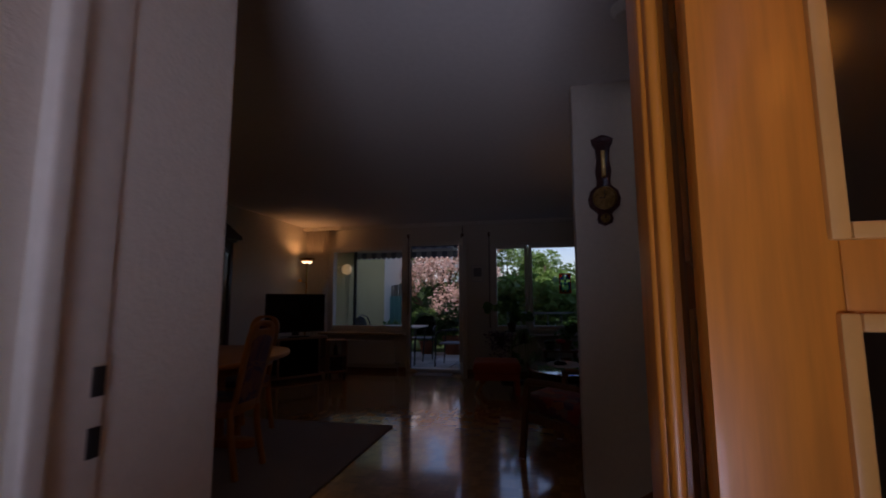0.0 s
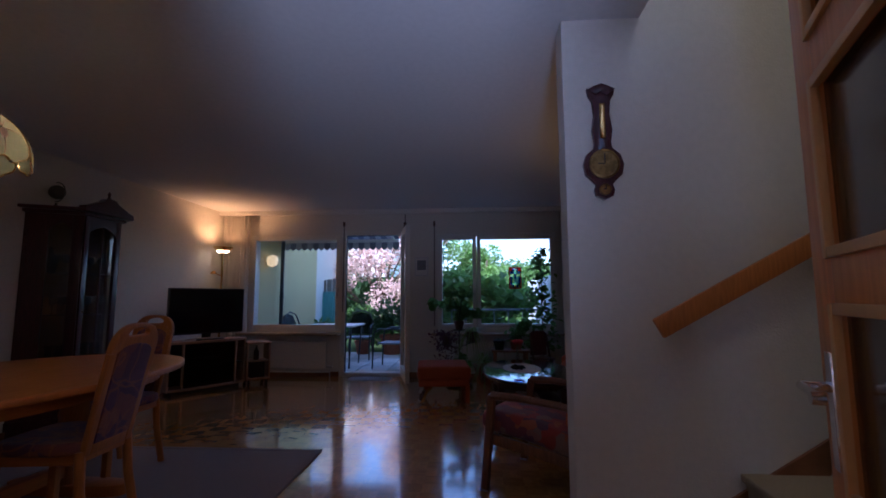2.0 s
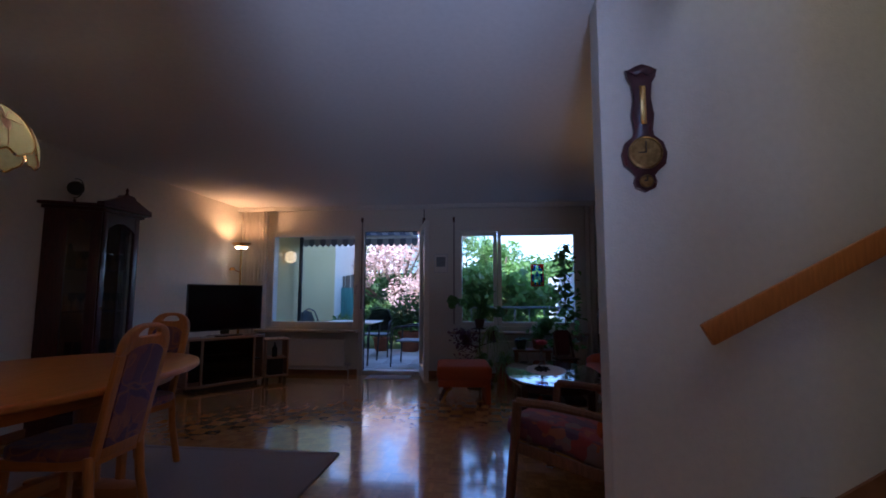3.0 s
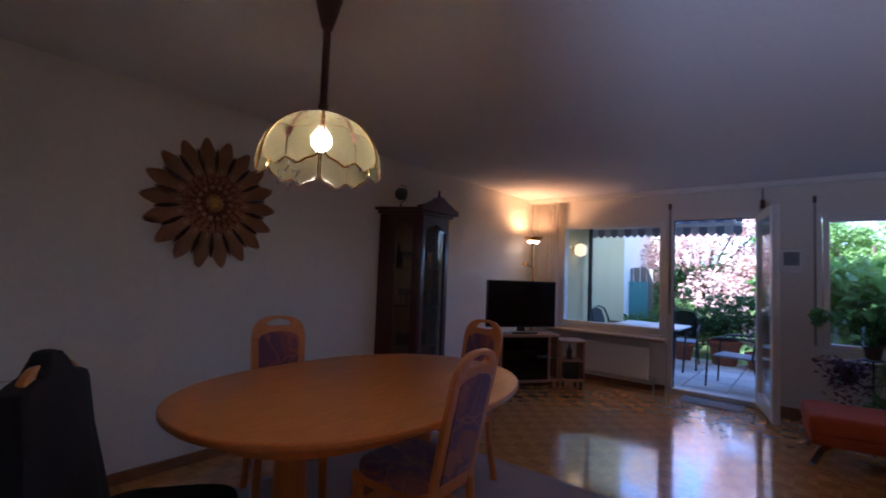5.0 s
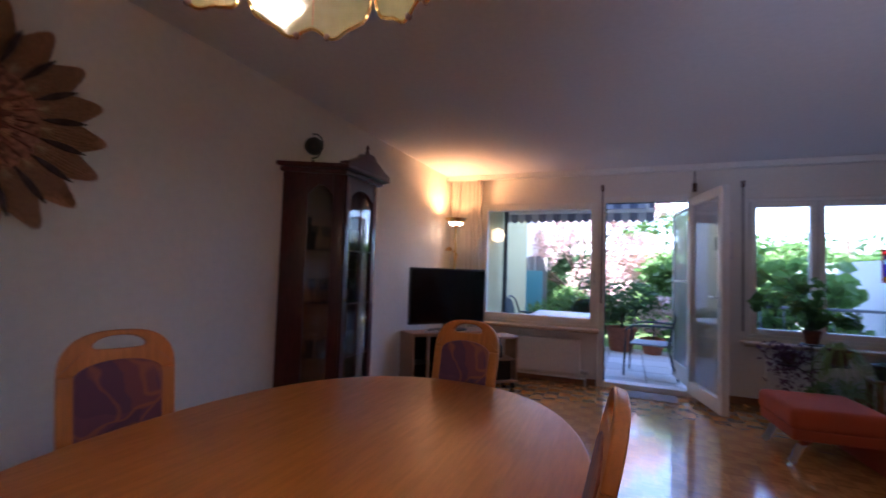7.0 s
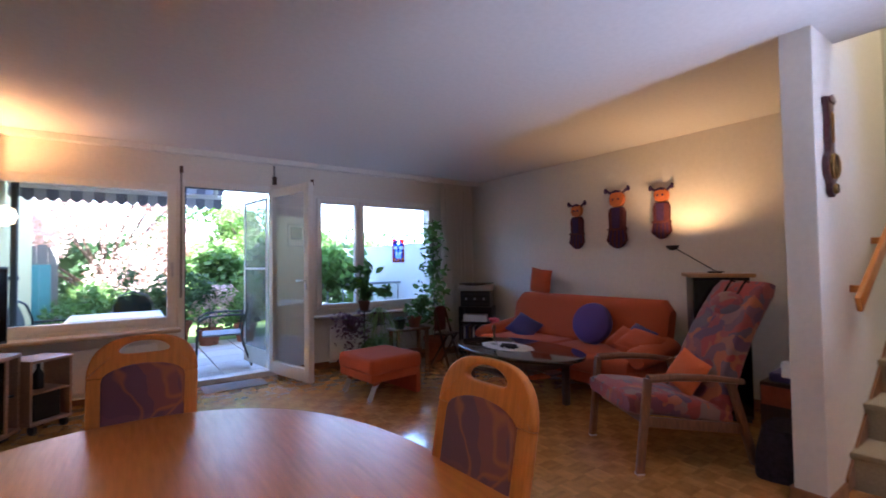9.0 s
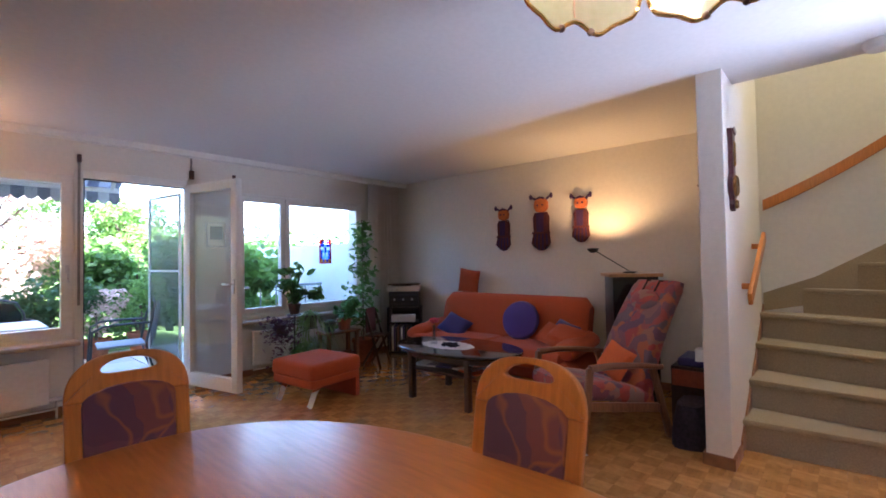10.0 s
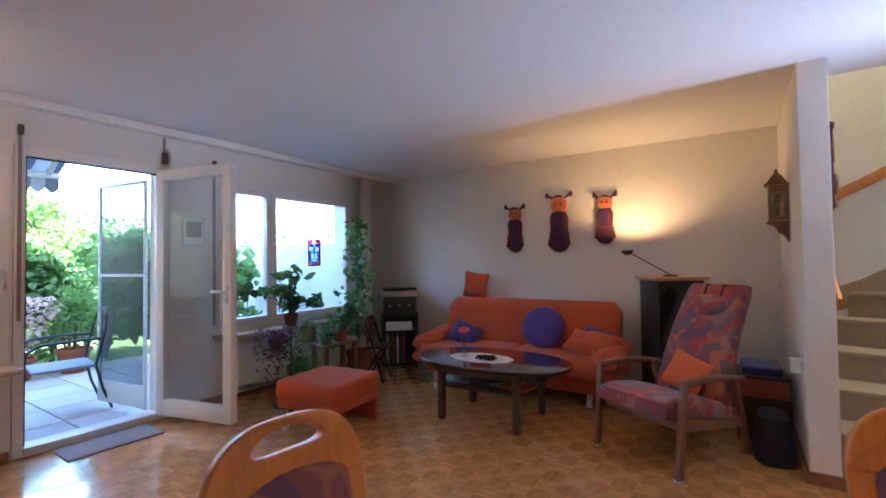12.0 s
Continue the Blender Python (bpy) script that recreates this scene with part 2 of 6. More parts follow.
def rod(bm, a, b, r0, r1=None, seg=12):
    a, b = Vector(a), Vector(b)
    r1 = r0 if r1 is None else r1
    q = (b - a).to_track_quat("Z", "Y").to_matrix().to_4x4()
    bmesh.ops.create_cone(bm, cap_ends=True, segments=seg, radius1=r0, radius2=r1, depth=(b - a).length, matrix=Matrix.Translation((a + b) / 2) @ q)
    return bm


def beam(bm, a, b, w, d, bevel=0.006, up=(0, 0, 1)):
    """A straight bar of section w x d from a to b."""
    a, b = Vector(a), Vector(b)
    z = (b - a).normalized()
    x = Vector(up).cross(z)
    x = x.normalized() if x.length > 0.05 else Vector((1, 0, 0))
    y = z.cross(x)
    m = Matrix((x, y, z)).transposed().to_4x4()
    made = bmesh.ops.create_cube(bm, size=1.0, matrix=Matrix.Translation((a + b) / 2) @ m @ Matrix.Diagonal((w, d, (b - a).length, 1)))
    if bevel:
        bmesh.ops.bevel(bm, geom=list({e for v in made["verts"] for e in v.link_edges}), offset=bevel, segments=2, profile=0.6, affect="EDGES")
    return bm


def lathe(bm, profile, at=(0, 0, 0), seg=24, close=True):
    """Turns a profile of (radius, height) round the upright axis."""
    rings = []
    for r, z in profile:
        rings.append([bm.verts.new((at[0] + r * math.cos(2 * math.pi * k / seg), at[1] + r * math.sin(2 * math.pi * k / seg), at[2] + z)) for k in range(seg)])
    for a, b in zip(rings, rings[1:]):
        for k in range(seg):
            bm.faces.new((a[k], a[(k + 1) % seg], b[(k + 1) % seg], b[k]))
    if close:
        bm.faces.new(rings[0][::-1])
        bm.faces.new(rings[-1])
    return bm


def tube(bm, points, r, seg=8, taper=None):
    """A round tube along points; r or taper(k) gives its radius."""
    pts = [Vector(p) for p in points]
    rings = []
    for i, p in enumerate(pts):
        d = (pts[min(i + 1, len(pts) - 1)] - pts[max(i - 1, 0)]).normalized()
        ref = Vector((0, 0, 1)) if abs(d.z) < 0.92 else Vector((1, 0, 0))
        x = d.cross(ref).normalized()
        y = d.cross(x)
        rad = taper(i / max(1, len(pts) - 1)) if taper else r
        rings.append([bm.verts.new(p + x * rad * math.cos(2 * math.pi * k / seg) + y * rad * math.sin(2 * math.pi * k / seg)) for k in range(seg)])
    for a, b in zip(rings, rings[1:]):
        for k in range(seg):
            bm.faces.new((a[k], a[(k + 1) % seg], b[(k + 1) % seg], b[k]))
    bm.faces.new(rings[0][::-1])
    bm.faces.new(rings[-1])
    return bm


def slab(bm, outline, z0, z1, bevel=0.0, plane="xy", seg=3):
    """A plate with the given outline (a list of 2D points), thick from z0 to z1 across the plane."""
    def put(p, z):
        return (p[0], p[1], z) if plane == "xy" else ((p[0], z, p[1]) if plane == "xz" else (z, p[0], p[1]))
    low = [bm.verts.new(put(p, z0)) for p in outline]
    top = [bm.verts.new(put(p, z1)) for p in outline]
    n = len(outline)
    faces = [bm.faces.new(low[::-1]), bm.faces.new(top)]
    for k in range(n):
        faces.append(bm.faces.new((low[k], low[(k + 1) % n], top[(k + 1) % n], top[k])))
    bmesh.ops.recalc_face_normals(bm, faces=faces)
    if bevel:
        rim = [e for f in faces[:2] for e in f.edges]
        bmesh.ops.bevel(bm, geom=rim, offset=bevel, segments=seg, profile=0.6, affect="EDGES")
    return bm


def ring_slab(bm, outer, inner, z0, z1, plane="xy"):
    """A plate with a hole: outer and inner outline have the same number of points."""
    def put(p, z):
        return (p[0], p[1], z) if plane == "xy" else ((p[0], z, p[1]) if plane == "xz" else (z, p[0], p[1]))
    n = len(outer)
    v = [[bm.verts.new(put(p, z)) for p in o] for z in (z0, z1) for o in (outer, inner)]
    faces = []
    for k in range(n):
        j = (k + 1) % n
        faces += [bm.faces.new((v[0][k], v[0][j], v[1][j], v[1][k])), bm.faces.new((v[2][k], v[3][k], v[3][j], v[2][j])),
                  bm.faces.new((v[0][k], v[2][k], v[2][j], v[0][j])), bm.faces.new((v[1][k], v[1][j], v[3][j], v[3][k]))]
    bmesh.ops.recalc_face_normals(bm, faces=faces)
    return bm


def rbox(bm, x0, x1, y0, y1, z0, z1, r=0.04, n=5):
    """A soft-edged padded block."""
    return box(bm, x0, x1, y0, y1, z0, z1, r, n)


def finish(name, bm, material, smooth=True):
    me = bpy.data.meshes.new(name)
    bmesh.ops.recalc_face_normals(bm, faces=bm.faces)
    bm.to_mesh(me)
    bm.free()
    me.materials.append(material)
    if smooth:
        me.shade_smooth()
        me.set_sharp_from_angle(angle=radians(38))
    return me


def part(name, bm, material, parent, label="", smooth=True):
    ob = new(name, finish(name, bm, material, smooth))
    ob.parent = parent
    if label:
        tagged(ob, label)
    return ob


def thing(name, m, label, category, group="", kind=""):
    ob = new(name)
    ob.empty_display_size = 0.1
    ob.matrix_world = m
    return tagged(ob, label, category, group, kind)


def single(name, bm, material, label, category, m=None, group="", kind="", smooth=True):
    ob = new(name, finish(name, bm, material, smooth))
    if m is not None:
        ob.matrix_world = m
    return tagged(ob, label, category, group, kind)


def setting(name, bm, material, label, smooth=False):
    return single(name, bm, material, label, name.split("_")[0], kind="structure", smooth=smooth)


def oval(a, b, n=48, power=2.0, cx=0.0, cy=0.0):
    pts = []
    for k in range(n):
        t = 2 * math.pi * k / n
        c, s = math.cos(t), math.sin(t)
        pts.append((cx + a * math.copysign(abs(c) ** (2 / power), c), cy + b * math.copysign(abs(s) ** (2 / power), s)))
    return pts

# ---- the room ----
XW, XE, YN, YS, H = -3.85, 1.78, 6.90, 0.70, 2.40
setting("floor_base", boxm(XW, 2.9, -3.0, YN, -0.20, -0.012), M["grout"], "dark joint bed under the oak parquet")
setting("ceiling", box(boxm(XW, 0.656, -3.0, YN + 0.3, H, H + 0.25), 0.656, XE, 2.545, YN + 0.3, H, H + 0.25), M["ceiling"], "smooth white plaster ceiling")
setting("wall_west", boxm(XW - 0.25, XW, -3.0, 13.0, -0.2, H + 0.3), M["plaster"], "off-white plastered wall")
setting("wall_east", boxm(XE, XE + 0.25, -3.0, YN + 0.3, -0.2, 5.0), M["plaster"], "off-white plastered wall")
north = bmesh.new()
for x0, x1, z0, z1 in ((XW, -3.44, -0.2, H), (-3.44, -2.06, -0.2, 0.66), (-3.44, -2.06, 2.06, H), (-2.06, -2.05, -0.2, H), (-2.05, -1.08, 2.12, H), (-2.05, -1.08, -0.2, -0.005),
                       (-1.08, -0.65, -0.2, H), (-0.65, 1.09, -0.2, 0.66), (-0.65, 1.09, 2.06, H), (1.09, XE, -0.2, H)):
    box(north, x0, x1, YN, YN + 0.30, z0, z1)
setting("wall_north", north, M["plaster"], "off-white plastered wall with windows and a garden door")
setting("wall_south", boxm(XW, -0.667, 0.407, YS, 0, H, 0.008), M["plaster"], "off-white rough plastered wall beside the hall door")
setting("wall_stub", boxm(0.30, XE, 2.40, 2.54, 0, 5.0, 0.006), M["plaster"], "white plastered wall end beside the stairs")


def soften(bm, offset=0.006, seg=2, angle=30):
    edges = [e for e in bm.edges if len(e.link_faces) == 2 and e.calc_face_angle(0) > radians(angle)]
    bmesh.ops.bevel(bm, geom=edges, offset=offset, segments=seg, profile=0.6, affect="EDGES")
    return bm


setting("wall_hall_west", boxm(-0.95, -0.672, -3.0, 0.296, 0, H), M["plaster"], "plain plastered hall wall")
setting("wall_hall_south", boxm(-0.95, 1.40, -3.2, -3.0, 0, H), M["plaster"], "plain plastered hall end wall")
setting("wall_hall_east", boxm(0.98, 1.40, -3.0, 0.48, 0, H), M["plaster"], "plain plastered hall wall")
setting("wall_stairs", box(box(boxm(1.06, 1.16, 0.48, 1.50, 0, 4.8), 1.16, XE, 0.30, 0.48, 0, 4.8), 0.656, XE, 0.28, 2.54, 4.8, 5.0), M["plaster"], "plain plastered stairwell walls")
setting("lintel", boxm(-0.667, 1.06, 0.44, 0.54, 2.06, H), M["plaster"], "plastered strip above the hall door")
setting("stairwell_edge", boxm(0.60, 0.656, 0.56, 2.40, H + 0.25, 4.8), M["plaster"], "plastered upper stairwell wall")
base = thing("baseboard", Matrix(), "brown wooden baseboards along the walls", "baseboard", kind="structure")
for x0, x1, y0, y1 in ((XW, XW + 0.016, YS, YN), (XW, -2.06, YN - 0.016, YN), (-1.07, XE, YN - 0.016, YN), (XE - 0.016, XE, 2.54, YN), (0.284, XE, 2.54, 2.556), (0.284, 0.30, 2.384, 2.556), (0.284, 0.56, 2.384, 2.40)):
    part("board", boxm(x0, x1, y0, y1, 0, 0.07, 0.003), M["baseboard"], base, smooth=False)
setting("trim_cornice", box(boxm(XW, XE, YN - 0.19, YN, H - 0.035, H - 0.002, 0.004), XW, XE, YN - 0.20, YN - 0.17, H - 0.06, H - 0.002, 0.004), M["white_paint"], "white curtain rail board under the ceiling")


# ---- windows ----
def ring_frame(bm, x0, x1, z0, z1, w, y0, y1, bottom=None):
    b = bottom or w
    box(bm, x0, x0 + w, y0, y1, z0, z1, 0.005)
    box(bm, x1 - w, x1, y0, y1, z0, z1, 0.005)
    box(bm, x0 + w, x1 - w, y0, y1, z1 - w, z1, 0.005)
    box(bm, x0 + w, x1 - w, y0, y1, z0, z0 + b, 0.005)
    return bm


def handle(parent, x, y, z, side=-1):
    bm = boxm(x - 0.014, x + 0.014, y - 0.012, y, z - 0.035, z + 0.035, 0.004)
    rod(bm, (x, y - 0.01, z), (x, y - 0.045, z), 0.008)
    box(bm, x - 0.009, x + 0.009, y - 0.055, y - 0.04, z - 0.115, z + 0.012, 0.006)
    part("handle", bm, M["silver"], parent, "silver window handle")


win1 = thing("window_1", Matrix(), "large fixed white-framed window onto the patio", "window", kind="structure")
part("window_frame", ring_frame(bmesh.new(), -3.44, -2.06, 0.66, 2.06, 0.075, 6.905, 6.985), M["white_paint"], win1)
part("pane", boxm(-3.37, -2.13, 6.945, 6.957, 0.73, 1.99), M["glass"], win1, "clear glass").visible_shadow = False
handle(win1, -2.095, 6.905, 1.24)
part("window_sill", boxm(-3.52, -2.03, 6.70, 6.903, 0.595, 0.63, 0.012, 3), M["sill"], win1, "brown wooden sill")
win2 = thing("window_2", Matrix(), "white-framed window with two sashes behind houseplants", "window", kind="structure")
part("window_frame", ring_frame(bmesh.new(), -0.65, 1.09, 0.66, 2.06, 0.035, 6.905, 6.99), M["white_paint"], win2)
for x0, x1 in ((-0.612, -0.062), (-0.056, 1.052)):
    sash = part("sash", ring_frame(bmesh.new(), x0, x1, 0.698, 2.022, 0.055, 6.89, 6.97), M["white_paint"], win2)
    part("pane", boxm(x0 + 0.05, x1 - 0.05, 6.93, 6.942, 0.745, 1.975), M["glass"], sash, "clear glass").visible_shadow = False
handle(win2, -0.085, 6.89, 1.20)
part("window_sill", boxm(-0.70, 1.14, 6.70, 6.888, 0.595, 0.63, 0.012, 3), M["sill"], win2, "brown wooden sill")
for x, z0, z1 in ((-2.018, 0.92, 2.25), (-0.672, 0.72, 2.24)):
    strap = thing("shutter_strap", Matrix.Translation((x, YN, 0)), "grey roller shutter strap with guide on the wall", "strap", "shutter straps")
    part("tape", boxm(-0.010, 0.010, -0.012, -0.002, z0, z1 - 0.04, 0.002), M["mat_rug"], strap)
    part("guide", boxm(-0.016, 0.016, -0.03, 0, z1 - 0.07, z1, 0.005), M["brown_pot"], strap)
strap = thing("shutter_strap", Matrix.Translation((-1.105, YN, 0)), "brown roller shutter strap guide beside the garden door", "strap", "shutter straps")
part("guide", boxm(-0.02, 0.02, -0.035, 0, 2.14, 2.23, 0.005), M["brown_pot"], strap)
part("tape", boxm(-0.009, 0.009, -0.012, -0.002, 2.23, 2.36, 0.002), M["mat_rug"], strap)

# garden door: frame, sill and the leaf that stands open into the room
door1 = thing("door_1", Matrix(), "white glazed garden door standing wide open", "door", kind="structure")
fr = bmesh.new()
box(fr, -2.045, -1.985, 6.90, 7.0, 0.0, 2.12, 0.006)
box(fr, -1.14, -1.08, 6.90, 7.0, 0.0, 2.12, 0.006)
box(fr, -1.985, -1.14, 6.90, 7.0, 2.05, 2.12, 0.006)
part("door_frame", fr, M["white_paint"], door1)
part("threshold", boxm(-1.985, -1.14, 6.89, 7.05, 0.0, 0.06, 0.008), M["white_paint"], door1)
part("seal", box(boxm(-1.984, -1.972, 6.93, 6.95, 0.06, 2.05), -1.984, -1.14, 6.93, 6.95, 2.038, 2.05), M["black"], door1, "black rubber seal")
leaf = part("leaf", ring_frame(bmesh.new(), 0.0, 0.80, 0.05, 2.07, 0.085, -0.03, 0.03, 0.13), M["white_paint"], door1)
leaf.matrix_local = pose(-1.14, 6.90, 0, 0, 0, -76.5)
part("pane", boxm(0.08, 0.72, -0.006, 0.006, 0.175, 1.99), M["glass"], leaf, "clear glass").visible_shadow = False
lb = boxm(0.745, 0.775, -0.042, -0.03, 0.98, 1.12, 0.004)
rod(lb, (0.76, -0.035, 1.07), (0.76, -0.075, 1.07), 0.008)
box(lb, 0.65, 0.768, -0.083, -0.068, 1.06, 1.08, 0.006)
part("handle", lb, M["silver"], leaf, "silver lever handle")
screen_door = thing("insect_screen", pose(-1.10, 7.22, 0, 0, 0, 99), "grey framed insect screen door swung outwards", "screen")
sb = bmesh.new()
ring_frame(sb, 0.0, 0.70, 0.02, 2.04, 0.028, -0.012, 0.012, 0.20)
box(sb, 0.028, 0.672, -0.01, 0.01, 1.18, 1.205)
part("frame", sb, M["white_paint"], screen_door)
mesh_m = glass("insect_mesh", (0.55, 0.57, 0.58), 0.5, 1.05)
part("mesh", boxm(0.028, 0.672, -0.002, 0.002, 0.22, 2.01), mesh_m, screen_door, "fine grey mesh").visible_shadow = False

# ---- hall door: frame, fixed side panel and the open leaf, all glazed in four rows ----
PANES = ((0.30, 0.64), (0.75, 1.09), (1.20, 1.54), (1.65, 1.97))


def glazed_leaf(parent, width, stile, name):
    """A wooden door leaf with four panes in moulded frames, hinged at x = 0."""
    bm = bmesh.new()
    box(bm, 0, stile, -0.02, 0.02, 0.01, 2.05, 0.004)
    box(bm, width - stile, width, -0.02, 0.02, 0.01, 2.05, 0.004)
    z = 0.01
    for lo, hi in PANES + ((2.05, 0),):
        box(bm, stile, width - stile, -0.02, 0.02, z, lo, 0.003)
        z = hi
    ob = part(name, bm, M["maple"], parent)
    for lo, hi in PANES:
        mo = bmesh.new()
        for y0, y1 in ((-0.029, -0.012), (0.012, 0.029)):
            ring_frame(mo, stile - 0.012, width - stile + 0.012, lo - 0.012, hi + 0.012, 0.022, y0, y1)
        part("moulding", mo, M["maple_light"], ob)
        part("pane", boxm(stile, width - stile, -0.003, 0.003, lo, hi), M["door_glass"], ob, "slightly frosted glass")
    return ob


M["maple_light"] = mat("pale_moulding_wood", (0.74, 0.38, 0.10), 0.4, scale=9, vary=0.06, coat=0.15)
M["door_glass"] = glass("frosted_door_glass", (0.50, 0.50, 0.50), 0.15)
door2 = thing("door_2", Matrix(), "honey wooden hall door with four glass panes, open", "door", kind="structure")
post = bmesh.new()
box(post, 0.240, 0.266, 0.45, 0.53, 0, 2.06, 0.008, 3)
box(post, 0.246, 0.264, 0.425, 0.455, 0, 2.06, 0.008, 3)
part("door_frame", post, M["maple"], door2)
lp = bmesh.new()
box(lp, -0.75, -0.660, 0.310, 0.405, 0, 2.06, 0.004)
box(lp, -0.74, -0.642, 0.270, 0.312, 0, 2.06, 0.012, 3)
part("door_frame", lp, M["white_paint"], door2, "white painted door post")
for z in (0.885, 0.985):
    part("strike_plate", boxm(-0.661, -0.656, 0.380, 0.402, z - 0.025, z + 0.025, 0.001), M["dark_metal"], door2, "dark steel strike plate")
side = glazed_leaf(door2, 0.62, 0.15, "side_panel")
side.matrix_local = pose(0.280, 0.383, 0)
leaf2 = glazed_leaf(door2, 0.93, 0.11, "leaf")
leaf2.matrix_local = pose(0.285, 0.545, 0, 0, 0, 68.5)
for sgn in (-1, 1):
    hb = boxm(0.862, 0.897, sgn * 0.02 - 0.004, sgn * 0.02 + 0.004, 0.775, 1.005, 0.004)
    rod(hb, (0.880, sgn * 0.02, 0.935), (0.880, sgn * 0.07, 0.935), 0.011)
    rod(hb, (0.884, sgn * 0.068, 0.935), (0.775, sgn * 0.066, 0.930), 0.009)
    rod(hb, (0.778, sgn * 0.058, 0.930), (0.778, sgn * 0.080, 0.930), 0.013)
    part("handle", hb, M["chrome"], leaf2, "chrome lever handle on a long plate")

# ---- stairs ----
RISE = 0.2
stairs = thing("staircase", Matrix(), "winding stairs covered in beige carpet", "stairs", kind="structure")
pivot = (1.66, 1.50)
edges = [((0.70, 2.40), (0.77, 1.50)), ((1.00, 2.40), (0.95, 1.50)), ((1.36, 2.40), (1.17, 1.50)), ((1.66, 2.40), (1.39, 1.50)), ((1.78, 2.13), (1.62, 1.50)), ((1.78, 1.80), (1.66, 1.40)), ((1.78, 1.52), (1.62, 1.25)), ((1.78, 1.25), (1.50, 1.10)), ((1.78, 0.98), (1.30, 0.95)), ((1.78, 0.70), (1.20, 0.70))]
for k, ((ax, ay), (bx, by)) in enumerate(edges[:-1]):
    (cx, cy), (dx, dy) = edges[k + 1]
    out = [(ax - 0.02, ay), (bx - 0.02, by), (dx + 0.03, dy)]
    if k == 3:
        out += [(cx, cy), (1.78, 2.40)]
    else:
        out += [(cx, cy)]
    bm = slab(bmesh.new(), [(x, y) for x, y in out], max(0, RISE * (k - 1)) if k > 3 else 0.0, RISE * (k + 1) - 0.035)
    part("riser", bm, M["carpet"], stairs)
    tread = [(out[0][0] - 0.018, out[0][1]), (out[1][0] - 0.018, out[1][1])] + out[2:]
    part("tread", slab(bmesh.new(), tread, RISE * (k + 1) - 0.035, RISE * (k + 1), 0.010), M["carpet"], stairs)
sk = bmesh.new()
slab(sk, [(0.57, 0.02), (0.57, 0.09), (1.00, 0.352), (1.36, 0.570), (1.66, 0.76), (1.775, 0.86), (1.775, 0.8), (1.3, 0.4), (0.7, 0.02)], 2.386, 2.399, plane="xz")
part("stringer", sk, M["baseboard"], stairs, "brown skirting beside the steps")
sk2 = bmesh.new()
slab(sk2, [(2.39, 0.80), (2.39, 0.95), (2.05, 1.09), (1.66, 1.33), (1.30, 1.62), (0.95, 1.98), (0.95, 1.5), (1.5, 1.0)], 1.767, 1.779, plane="yz")
part("stringer", sk2, M["carpet"], stairs, "carpet edging along the wall")
rail = thing("handrail", Matrix(), "flat wooden handrail on the stair wall", "handrail", "handrails")
part("rail", beam(bmesh.new(), (0.64, 2.335, 0.985), (1.42, 2.335, 1.41), 0.088, 0.026, 0.008, up=(0, 1, 0)), M["beech_upright"], rail)
for x, z in ((0.80, 1.06), (1.30, 1.335)):
    part("bracket", boxm(x - 0.02, x + 0.02, 2.345, 2.40, z - 0.02, z + 0.02, 0.004), M["beech_upright"], rail)
rail2 = thing("handrail", Matrix(), "curving wooden handrail rising along the stair wall", "handrail", "handrails")
curve = [(2.37 - 0.08 * k, 1.68 + 0.42 * 0.08 * k + 0.16 * (0.08 * k) ** 2) for k in range(17)]
rb = soften(slab(bmesh.new(), [(y, z + 0.045) for y, z in curve] + [(y, z - 0.045) for y, z in curve[::-1]], 1.720, 1.748, plane="yz"), 0.006)
part("rail", rb, M["beech_upright"], rail2)
for y, z in ((2.15, 1.775), (1.35, 2.265)):
    part("bracket", boxm(1.745, 1.78, y - 0.02, y + 0.02, z - 0.025, z + 0.025, 0.004), M["beech_upright"], rail2)
cl = bmesh.new()
lathe(cl, [(0.075, 0), (0.075, -0.02), (0.06, -0.045), (0.02, -0.055)], (0.5, 1.70, 2.40))
single("smoke_detector", cl, M["paper"], "small round ivory smoke detector on the ceiling", "detector")

# radiators under the windows
for x0, x1, grp in ((-3.20, -2.22, 0), (-0.50, 0.90, 0)):
    rad = thing("radiator", Matrix(), "ivory flat panel radiator under the window sill", "radiator", "radiators")
    part("panel", boxm(x0, x1, 6.80, 6.835, 0.12, 0.50, 0.010, 3), M["white_paint"], rad)
    part("back_panel", boxm(x0 + 0.02, x1 - 0.02, 6.85, 6.885, 0.13, 0.49, 0.006), M["white_paint"], rad)
    vb = rod(bmesh.new(), (x1 + 0.001, 6.83, 0.15), (x1 + 0.09, 6.83, 0.15), 0.022)
    rod(vb, (x1 + 0.05, 6.83, 0.0), (x1 + 0.05, 6.83, 0.15), 0.009)
    part("valve", vb, M["silver"], rad, "chrome valve with pipe")
    part("pipe", rod(bmesh.new(), (x0, 6.82, 0.075), (x1 + 0.05, 6.82, 0.075), 0.009), M["white_paint"], rad)

